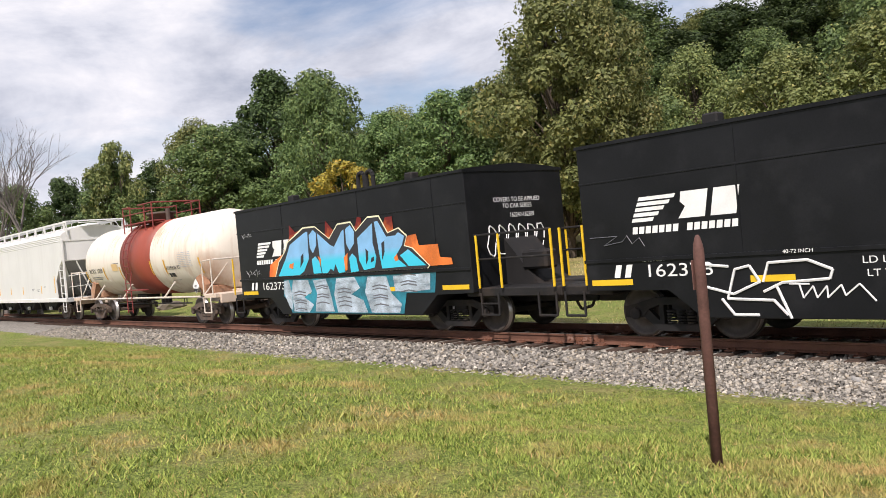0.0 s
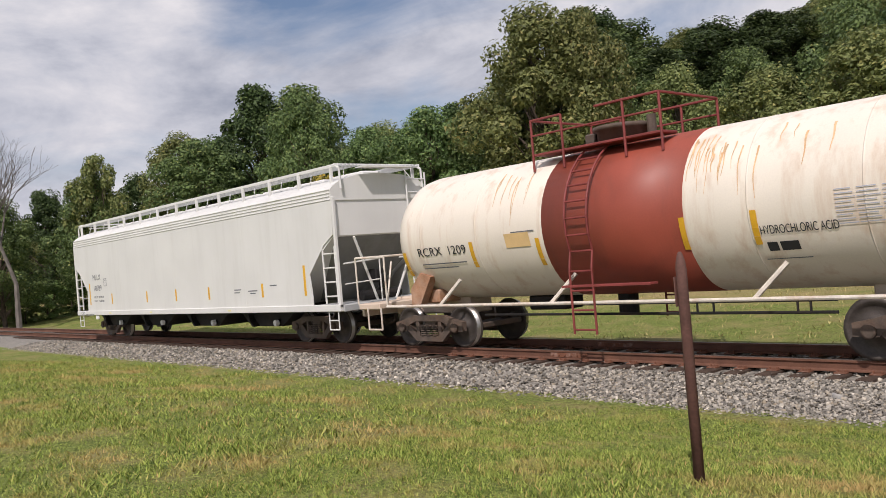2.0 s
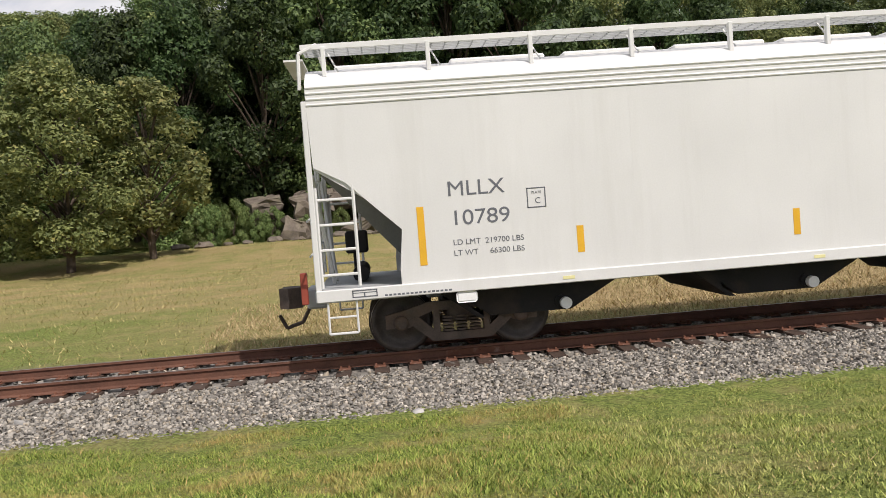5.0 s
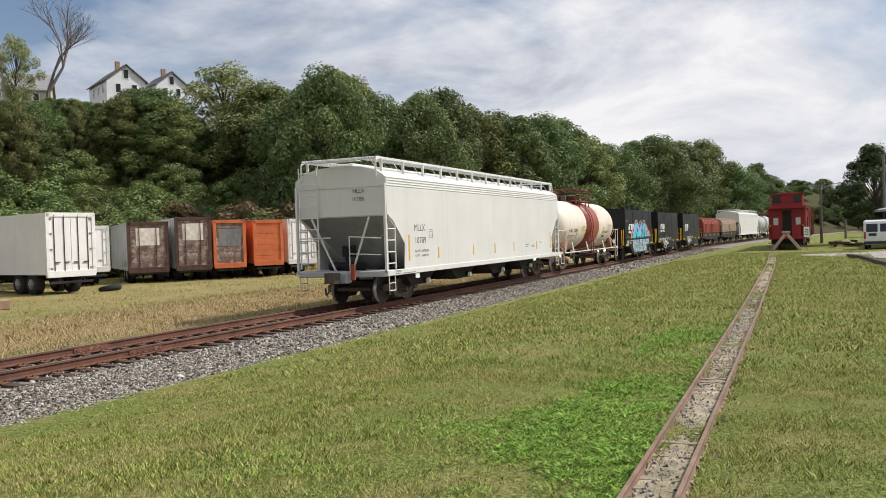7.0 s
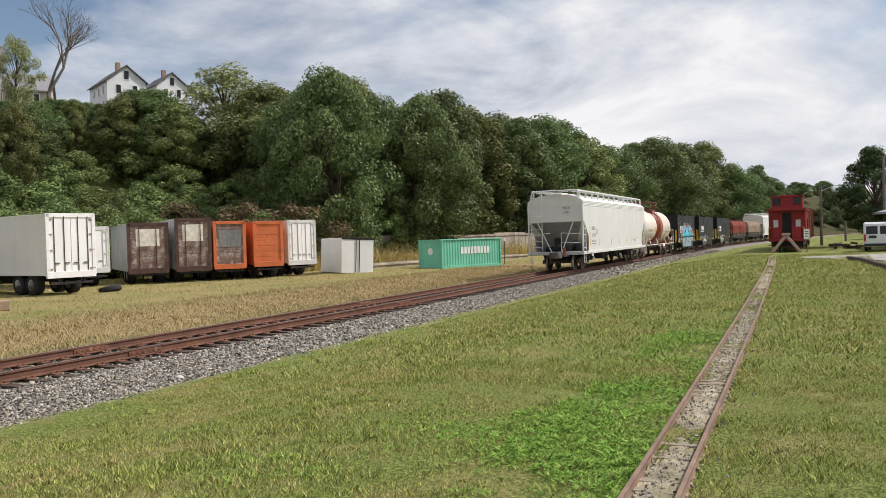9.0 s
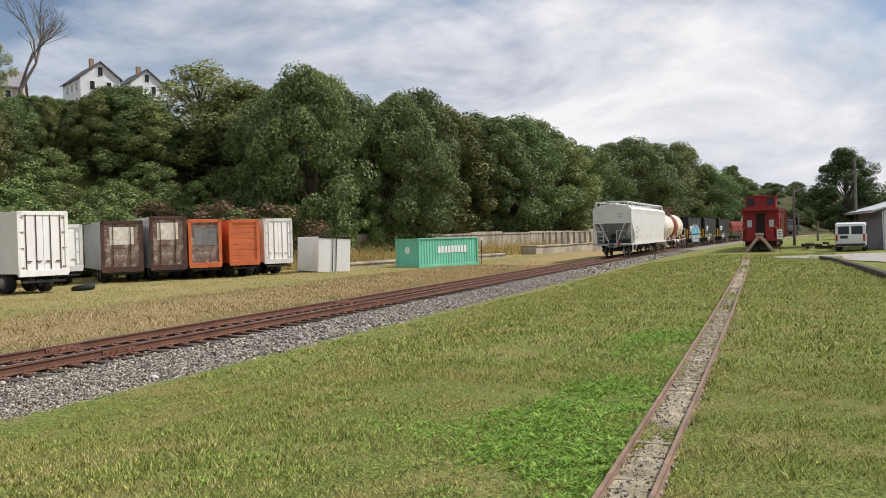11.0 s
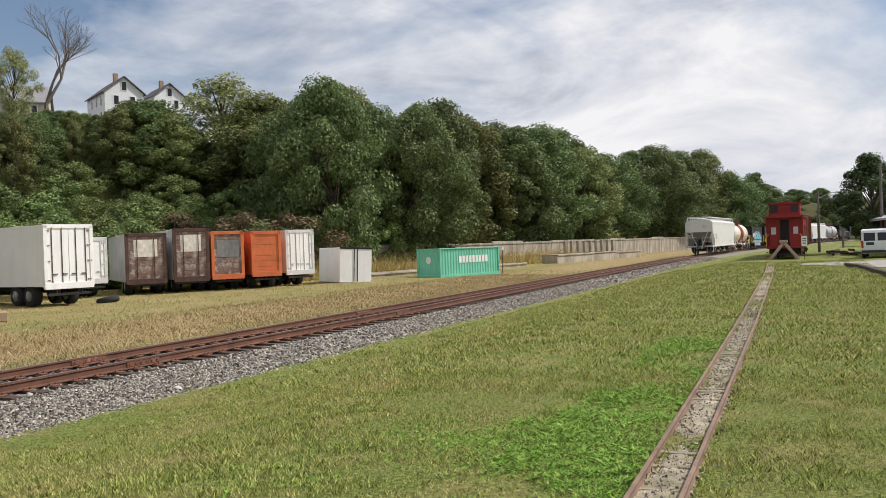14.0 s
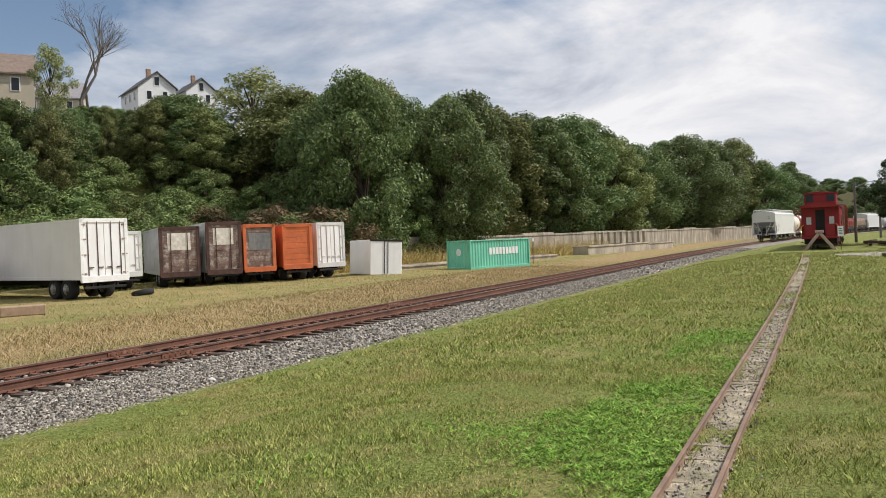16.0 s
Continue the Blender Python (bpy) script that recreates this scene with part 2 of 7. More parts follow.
# darker copy of the leaves: tree shade put into the colour
LEAF_SHADE = leaf_material("leaf_shade", (0.022, 0.042, 0.014), (0.095, 0.145, 0.048), (0.18, 0.22, 0.07), 0.06)
LEAF_MID = leaf_material("leaf_olive", (0.10, 0.13, 0.042), (0.27, 0.30, 0.105), (0.42, 0.38, 0.13), 0.1)
LEAF_PALE = leaf_material("leaf_pale", (0.20, 0.25, 0.09), (0.44, 0.48, 0.22), (0.50, 0.48, 0.22), 0.08)
LEAF_AUT = leaf_material("leaf_autumn", (0.17, 0.14, 0.03), (0.42, 0.30, 0.05), (0.46, 0.20, 0.04), 0.1)
LEAF_SHRUB = leaf_material("leaf_shrub", (0.085, 0.135, 0.042), (0.26, 0.335, 0.115), (0.38, 0.40, 0.15), 0.09)
LEAF_BROWN = leaf_material("leaf_brown", (0.15, 0.10, 0.055), (0.30, 0.23, 0.12), (0.17, 0.2, 0.07), 0.2)
GLASS_DARK = plain("dark_glass", (0.02, 0.022, 0.026), 0.08)


# ---- building helpers ----
def part(name, bm, mat_, parent, label="", smooth=False):
    me = bpy.data.meshes.new(name)
    if smooth:
        for f in bm.faces:
            f.smooth = True
    bm.to_mesh(me)
    bm.free()
    ob = new(name, me)
    for m in (mat_ if isinstance(mat_, (list, tuple)) else [mat_]):
        me.materials.append(m)
    if parent is not None:
        ob.parent = parent
    return tagged(ob, label) if label else ob


def empty(name, label, category, group="", m=None, kind=""):
    ob = tagged(new(name), label, category, group, kind)
    ob.empty_display_size = 0.2
    if m is not None:
        ob.matrix_world = m
    return ob


def raw(name, verts, faces, mat_, parent=None, label=""):
    me = bpy.data.meshes.new(name)
    me.from_pydata(verts, [], faces)
    for m in (mat_ if isinstance(mat_, (list, tuple)) else [mat_]):
        me.materials.append(m)
    ob = new(name, me)
    if parent is not None:
        ob.parent = parent
    return tagged(ob, label) if label else ob


def B():
    return bmesh.new()


def box(bm, a, b, bev=0.0, m=None, mi=0):
    """A box between two corners, its edges rounded off by bev."""
    r = bmesh.ops.create_cube(bm, size=1)
    c, s = [(p + q) / 2 for p, q in zip(a, b)], [abs(q - p) for p, q in zip(a, b)]
    mm = Matrix.Translation(c) @ Matrix.Diagonal((*s, 1))
    if m is not None:
        mm = m @ mm
    bmesh.ops.transform(bm, matrix=mm, verts=r["verts"])
    fs = list({f for v in r["verts"] for f in v.link_faces})
    if bev:
        es = list({e for v in r["verts"] for e in v.link_edges})
        r2 = bmesh.ops.bevel(bm, geom=es, offset=bev, segments=1, affect="EDGES")
        fs = r2["faces"] + [f for f in fs if f.is_valid]
    for f in fs:
        if f.is_valid:
            f.material_index = mi
    return bm


def rod(bm, p, q, r, n=8, r2=None, mi=0):
    """A round bar from p to q."""
    p, q = Vector(p), Vector(q)
    d = q - p
    m = Matrix.Translation((p + q) / 2) @ d.to_track_quat("Z", "Y").to_matrix().to_4x4()
    res = bmesh.ops.create_cone(bm, cap_ends=True, segments=n, radius1=r, radius2=r if r2 is None else r2, depth=d.length, matrix=m)
    if mi:
        for f in {f for v in res["verts"] for f in v.link_faces}:
            f.material_index = mi
    return bm


def bar(bm, pts, r, n=6):
    for a, b in zip(pts, pts[1:]):
        rod(bm, a, b, r, n)
    return bm


def prism(bm, poly, y0, y1, axis="y", mi=0):
    """A plate with the outline poly (two coordinates) from y0 to y1 along the third axis."""
    def at(u, v, w):
        return {"y": (u, w, v), "x": (w, u, v), "z": (u, v, w)}[axis]
    a = [bm.verts.new(at(u, v, y0)) for u, v in poly]
    b = [bm.verts.new(at(u, v, y1)) for u, v in poly]
    fs = [bm.faces.new(a), bm.faces.new(b[::-1])]
    n = len(poly)
    for i in range(n):
        fs.append(bm.faces.new((a[i], b[i], b[(i + 1) % n], a[(i + 1) % n])))
    for f in fs:
        f.material_index = mi
    bmesh.ops.recalc_face_normals(bm, faces=fs)
    return bm


def lettering(name, text, size, m, mat_, parent, width=None, label=""):
    """Painted writing as a thin mesh: m maps x to the reading direction and y to up."""
    cu = bpy.data.curves.new(name, "FONT")
    cu.body, cu.size, cu.extrude = text, size, 0.001
    tmp = bpy.data.objects.new(name, cu)
    scene.collection.objects.link(tmp)
    me = bpy.data.meshes.new_from_object(tmp.evaluated_get(bpy.context.evaluated_depsgraph_get()))
    bpy.data.objects.remove(tmp)
    if width:
        xs = [v.co.x for v in me.vertices]
        k = width / max(1e-6, max(xs) - min(xs))
        for v in me.vertices:
            v.co.x *= k
    me.transform(m)
    me.materials.clear()
    me.materials.append(mat_)
    ob = new(name, me)
    ob.parent = parent
    return tagged(ob, label) if label else ob


def on_side(x, y, z):
    """Writing on a face that looks to -y."""
    return Matrix.Translation((x, y, z)) @ Matrix.Rotation(radians(90), 4, "X")


# ---- the lie of the land ----
def step(a, b, v):
    k = np.clip((v - a) / (b - a), 0, 1)
    return k * k * (3 - 2 * k)


CURVE_X, CURVE_R = 66.0, 850.0


def track_y(x):
    """The main track's centre line: straight, then bending towards -y."""
    return TRACK_Y - np.where(np.asarray(x) > CURVE_X, (np.asarray(x) - CURVE_X) ** 2 / (2 * CURVE_R), 0.0)


FOOT_X = [-400, -120, -70, -40, -10, 20, 45, 62, 106, 150, 220, 300, 500, 900]
FOOT_Y = [30, 40, 52, 60, 62, 58, 50, 39, 30, 25, 14, -4, -60, -220]


SWELLS = np.random.default_rng(33).normal(size=(9, 2)) * np.linspace(.35, 1.7, 9)[:, None]


def land(x, y):
    """Height of the ground in metres over the rails."""
    x, y = np.asarray(x, float), np.asarray(y, float)
    d = y - track_y(x)                       # across the track
    z = 0.13 - 0.49 * step(-8.6, -3.9, d) + 0.0 * x
    z = np.where(d > 0, -0.42 + 0.30 * step(3.5, 13, d), z)
    z = z + 1.6 * step(-25, -60, x) * step(4, 26, d) * 1.0
    up = y - np.interp(x, FOOT_X, FOOT_Y)
    z = z + 15.0 * step(0, 34, up) + 10 * step(30, 95, up)
    z = z + 1.05 * step(45, 58, y) * step(-60, -35, x) * step(34, 18, x)
    far = np.hypot(x, y)
    bumps = .007 * sum(np.sin(x * a + y * b + 1.3 * i) for i, (a, b) in enumerate(SWELLS))
    return z + bumps * step(3, 8, np.abs(d)) * step(300, 60, far)


def build_ground():
    xs = np.concatenate([-np.geomspace(2200, 64, 22), np.arange(-60, 100.1, 1.0), np.geomspace(104, 2200, 40)])
    ys = np.concatenate([-np.geomspace(2200, 22, 18), np.arange(-20, 64.1, 0.8), np.geomspace(66, 2200, 30)])
    X, Y = np.meshgrid(xs, ys)
    Z = land(X, Y)
    nx, ny = len(xs), len(ys)
    verts = np.stack([X.ravel(), Y.ravel(), Z.ravel()], 1).tolist()
    faces = [(j * nx + i, j * nx + i + 1, (j + 1) * nx + i + 1, (j + 1) * nx + i) for j in range(ny - 1) for i in range(nx - 1)]
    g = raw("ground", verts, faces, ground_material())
    g.data.polygons.foreach_set("use_smooth", [True] * len(faces))
    tagged(g, "mown grass ground with dry straw patches beside the railway", "ground", kind="structure")


build_ground()


def strip(name, path, profile, mats, parent=None, pick=None):
    """Sweeps a profile (offset across, height) along path [(x, y)], as a closed tube."""
    verts, faces, mi = [], [], []
    n = len(profile)
    for i, (x, y) in enumerate(path):
        a, b = path[max(0, i - 1)], path[min(len(path) - 1, i + 1)]
        dx, dy = b[0] - a[0], b[1] - a[1]
        k = math.hypot(dx, dy)
        for o, z in profile:
            verts.append((x - dy / k * o, y + dx / k * o, z))
    for i in range(len(path) - 1):
        for j in range(n):
            q = (j + 1) % n
            faces.append((i * n + j, i * n + q, (i + 1) * n + q, (i + 1) * n + j))
            mi.append(pick[j] if pick else 0)
    ob = raw(name, verts, faces, mats, parent)
    ob.data.polygons.foreach_set("material_index", mi)
    return ob


LINE_X = [float(v) for v in np.concatenate([np.arange(-160, 66, 4.0), np.arange(66, 340, 3.0)])]
LINE = [(x, float(track_y(x))) for x in LINE_X]
RAIL_SHAPE = [(-.036, 0), (.036, 0), (.037, -.035), (.012, -.048), (.010, -.135), (.07, -.155), (.07, -.17), (-.07, -.17), (-.07, -.155),
              (-.010, -.135), (-.012, -.048), (-.037, -.035)]


def build_track():
    tr = empty("railway_track", "rusty steel rails on dark wooden ties in grey ballast", "railway track", kind="structure")
    for s in (-0.7525, 0.7525):
        strip("rail", LINE, [(o + s, z) for o, z in RAIL_SHAPE], [RAIL, RAIL_TOP], tr, pick=[1] + [0] * 11)
    bed = material("ballast_bed", (0.24, 0.22, 0.19), 0.95, spread=0.55, scale=9, fine=22, bump=1.0, dirt=(0.10, 0.095, 0.09), dirt_amount=0.8, dirt_scale=14)
    strip("ballast_bed", LINE, [(3.7, -.9), (3.2, -.46), (1.7, -.235), (.2, -.225), (-.2, -.225), (-1.62, -.235), (-3.35, -.40), (-3.9, -.9)],
          bed, tr)
    return tr


TRACK = build_track()


def stones(name, n, area, size, seed, mat_, parent, zfun, label, category):
    """Loose broken stones, each an uneven block of its own, joined as stuff."""
    rng = np.random.default_rng(seed)
    base = np.array([(-1, -1, -.8), (1, -1, -.8), (1, 1, -.8), (-1, 1, -.8), (-.8, -.7, .8), (.7, -.8, .7), (.8, .8, .8), (-.7, .8, .9)], float) * .5
    quads = np.array([(0, 1, 5, 4), (1, 2, 6, 5), (2, 3, 7, 6), (3, 0, 4, 7), (4, 5, 6, 7)])
    x = rng.uniform(area[0], area[1], n)
    off = area[2] + (area[3] - area[2]) * rng.random(n)
    y = track_y(x) + off
    z = zfun(off) if zfun else land(x, y)
    sc = rng.uniform(size[0], size[1], (n, 1, 1)) * rng.uniform(.65, 1.25, (n, 1, 3))
    v = (base[None] + rng.uniform(-.17, .17, (n, 8, 3))) * sc
    e = rng.uniform(0, 2 * np.pi, (n, 3))
    c, s = np.cos(e), np.sin(e)
    o, i = np.zeros(n), np.ones(n)
    rz = np.stack([c[:, 0], -s[:, 0], o, s[:, 0], c[:, 0], o, o, o, i], 1).reshape(-1, 3, 3)
    rx = np.stack([i, o, o, o, c[:, 1], -s[:, 1], o, s[:, 1], c[:, 1]], 1).reshape(-1, 3, 3)
    v = np.einsum("nij,nkj->nki", rz @ rx, v) + np.stack([x, y, z], 1)[:, None]
    f = (quads[None] + (np.arange(n) * 8)[:, None, None]).reshape(-1, 4)
    me = bpy.data.meshes.new(name)
    me.vertices.add(n * 8)
    me.vertices.foreach_set("co", v.ravel())
    me.loops.add(f.size)
    me.loops.foreach_set("vertex_index", f.ravel().astype(np.int32))
    me.polygons.add(len(f))
    me.polygons.foreach_set("loop_start", np.arange(0, f.size, 4, dtype=np.int32))
    me.update(calc_edges=True)
    me.materials.append(mat_)
    ob = new(name, me)
    ob.parent = parent
    return tagged(ob, label, category, kind="stuff")


def stone_material():
    m = bpy.data.materials.new("ballast_stone")
    m.use_nodes = True
    nt = m.node_tree
    N, L = nt.nodes.new, nt.links.new
    b = nt.nodes["Principled BSDF"]
    geo, ramp = N("ShaderNodeNewGeometry"), N("ShaderNodeValToRGB")
    e = ramp.color_ramp.elements
    e[0].color, e[1].color = (0.12, 0.11, 0.095, 1), (0.64, 0.58, 0.49, 1)
    for p, c in ((0.4, (0.27, 0.25, 0.215, 1)), (0.75, (0.45, 0.41, 0.35, 1)), (0.9, (0.30, 0.25, 0.18, 1))):
        x = e.new(p)
        x.color = c
    L(geo.outputs["Random Per Island"], ramp.inputs[0])
    L(ramp.outputs[0], b.inputs["Base Color"])
    b.inputs["Roughness"].default_value = 0.9
    return m


STONE = stone_material()


def bed_z(off):
    return np.interp(off, [-3.9, -3.35, -1.62, -.2, .2, 1.7, 3.2, 3.7], [-.52, -.39, -.225, -.215, -.215, -.225, -.45, -.6])


def build_ballast():
    for i, (n, a, b, o0, o1, sz) in enumerate(((34000, -9, 14, -3.6, -1.25, (.024, .052)), (11000, -40, -9, -3.6, -1.25, (.035, .065)),
                                               (11000, 14, 48, -3.6, -1.25, (.035, .065)), (4500, -9, 14, -1.2, 3.2, (.04, .075)),
                                               (3000, 48, 100, -3.6, -1.25, (.07, .11)))):
        stones("ballast_stones", n, (a, b, o0, o1), sz, 11 + i, STONE, None, bed_z, "loose grey broken ballast stones along the rails", "ballast")
    stones("pale_stones", 5, (-6, 16, -3.3, -2.2), (.07, .12), 5, plain("pale_stone", (.5, .48, .45), .9), None, bed_z,
           "larger pale stones lying on the ballast", "stone")


build_ballast()


def build_ties():
    rng = random.Random(4)
    shapes = []
    for k in range(4):
        bm = B()
        box(bm, (-.115, -1.3, -.36), (.115, 1.3, -.185), .012)
        for v in bm.verts:
            v.co += Vector((rng.uniform(-.008, .008), rng.uniform(-.04, .04), rng.uniform(-.008, .004)))
        me = bpy.data.meshes.new("tie")
        bm.to_mesh(me)
        bm.free()
        me.materials.append(TIE)
        shapes.append(me)
    bm = B()
    box(bm, (-.09, -.19, -.186), (.09, .19, -.166), .004)
    for sx in (-.06, .06):
        for sy in (-.10, .10):
            box(bm, (sx - .016, sy - .016, -.17), (sx + .016, sy + .016, -.135), .004)
    plate = bpy.data.meshes.new("tie_plate")
    bm.to_mesh(plate)
    bm.free()
    plate.materials.append(PLATE)
    x = -46.0
    while x < 92:
        y = float(track_y(x))
        t = new("tie", rng.choice(shapes))
        t.parent = TRACK
        t.matrix_basis = pose(x, y, 0, 0, 0, rng.uniform(-1.5, 1.5))
        if -14 < x < 26:
            for s in (-.7525, .7525):
                p = new("tie_plate", plate)
                p.parent = TRACK
                p.matrix_basis = pose(x, y + s, 0)
        x += rng.uniform(.49, .55)
    # rusty joint bars bolted to the rails
    for jx in (-10.5, 1.3, 13.1, 24.9):
        for s in (-.7525, .7525):
            bm = B()
            box(bm, (jx - .45, TRACK_Y + s - .032, -.135), (jx + .45, TRACK_Y + s - .014, -.045), .004)
            for q in range(6):
                rod(bm, (jx - .38 + q * .15, TRACK_Y + s - .05, -.09), (jx - .38 + q * .15, TRACK_Y + s - .03, -.09), .016, 6)
            part("joint_bar", bm, PLATE, TRACK)


def build_mini_track():
    """The narrow garden-railway track sunk in the lawn."""
    tr = empty("miniature_track", "narrow miniature railway track with thin rusty rails in the lawn", "miniature track", kind="structure")
    path = [(1.5, 1.02), (6.1, 1.09), (11.5, 1.19), (20, 1.36), (30, 1.62), (40.5, 1.88), (50, 2.2), (58, 2.5)]
    fine = []
    for (x0, y0), (x1, y1) in zip(path, path[1:]):
        n = max(2, int((x1 - x0) / 1.0))
        fine += [(x0 + (x1 - x0) * i / n, y0 + (y1 - y0) * i / n) for i in range(n)]
    fine.append(path[-1])
    steel = material("thin_rail", (0.25, 0.165, 0.115), 0.6, 0.15, spread=0.3, scale=4, dirt=(.16, .09, .06), dirt_amount=.6)
    g = 0.185
    for s in (-g, g):
        strip("rail", fine, [(s - .018, .198), (s + .018, .198), (s + .014, .165), (s + .03, .12), (s - .03, .12), (s - .014, .165)], steel, tr)
    bed = material("track_cinders", (0.36, 0.31, 0.225), 0.95, spread=0.5, scale=5, fine=60, bump=1.0, dirt=(0.15, 0.155, 0.05), dirt_amount=1.0, dirt_scale=1.7)
    rng = random.Random(8)
    strip("cinder_bed", fine, [(-.24, .08), (-.19, .135), (0, .148), (.19, .135), (.24, .08)], bed, tr)
    bm = B()
    box(bm, (-.04, -.225, .08), (.04, .225, .158), .006)
    me = bpy.data.meshes.new("tie")
    bm.to_mesh(me)
    bm.free()
    me.materials.append(material("weathered_tie", (0.29, 0.245, 0.175), 0.95, spread=0.4, scale=5, bump=0.5, dirt=(0.12, 0.10, 0.06), dirt_amount=0.8, dirt_scale=6))
    x = 1.7
    while x < 30:
        y = float(np.interp(x, [p[0] for p in path], [p[1] for p in path]))
        t = new("tie", me)
        t.parent = tr
        t.matrix_basis = pose(x, y, rng.uniform(-.022, -.004), 0, 0, rng.uniform(-4, 4) + 1)
        x += rng.uniform(.2, .27)
    stones("cinders", 2600, (2, 26, 0, 1), (.008, .024), 21, STONE, tr, None, "", "")
    return tr, path


MINI, MINI_PATH = build_mini_track()


def fix_cinders():
    """The loose cinders lie along the miniature track."""
    me = next(o for o in MINI.children if o.name.startswith("cinders")).data
    co = np.empty(len(me.vertices) * 3)
    me.vertices.foreach_get("co", co)
    co = co.reshape(-1, 8, 3)
    rng = np.random.default_rng(3)
    mid = co.mean(1)
    y = np.interp(mid[:, 0], [p[0] for p in MINI_PATH], [p[1] for p in MINI_PATH]) + rng.normal(0, .16, len(mid))
    co[:, :, 1] += (y - mid[:, 1])[:, None]
    co[:, :, 2] += (.15 - mid[:, 2])[:, None]
    me.vertices.foreach_set("co", co.ravel())


fix_cinders()


def grass(name, n, x0, x1, y0, y1, tall, seed, mat_, label, width=.006, keep=None, flat=0.0):
    rng = np.random.default_rng(seed)
    x, y = rng.uniform(x0, x1, n), rng.uniform(y0, y1, n)
    ok = np.abs(y - np.interp(x, [p[0] for p in MINI_PATH], [p[1] for p in MINI_PATH])) > np.where(rng.random(n) < .12, .0, .21)
    edge = track_y(x) - 3.45 + .35 * np.sin(x * 1.7) * np.sin(x * .6) - rng.random(n) * .3
    ok &= (y < edge) | (y > track_y(x) + 2.9)
    if keep is not None:
        ok &= keep(x, y)
    x, y = x[ok], y[ok]
    n = len(x)
    z = land(x, y)
    a = rng.uniform(0, 2 * np.pi, n)
    waves = np.random.default_rng(90).normal(size=(16, 2)) * np.geomspace(3, 34, 16)[:, None]
    tuft = .62 * sum(np.sin(x * fx + y * fy + 1.7 * i) for i, (fx, fy) in enumerate(waves))
    h = rng.uniform(tall[0], tall[1], n) * np.clip(.9 + .3 * tuft, .35, 1.8)
    lean = rng.uniform(.3, 1.5, n) * h + flat * width * 2.2
    z = z + flat * h * .75
    h = h * (1 - .8 * flat)
    la = rng.uniform(0, 2 * np.pi, n)
    w = width * rng.uniform(.7, 1.5, n)
    p0 = np.stack([x - np.cos(a) * w, y - np.sin(a) * w, z - .01], 1)
    p1 = np.stack([x + np.cos(a) * w, y + np.sin(a) * w, z - .01], 1)
    p2 = np.stack([x + np.cos(la) * lean, y + np.sin(la) * lean, z + h], 1)
    v = np.stack([p0, p1, p2], 1).reshape(-1, 3)
    me = bpy.data.meshes.new(name)
    me.vertices.add(3 * n)
    me.vertices.foreach_set("co", v.ravel())
    me.loops.add(3 * n)
    me.loops.foreach_set("vertex_index", np.arange(3 * n, dtype=np.int32))
    me.polygons.add(n)
    me.polygons.foreach_set("loop_start", np.arange(0, 3 * n, 3, dtype=np.int32))
    me.update(calc_edges=True)
    me.materials.append(mat_)
    return tagged(new(name, me), label, "grass", kind="stuff")


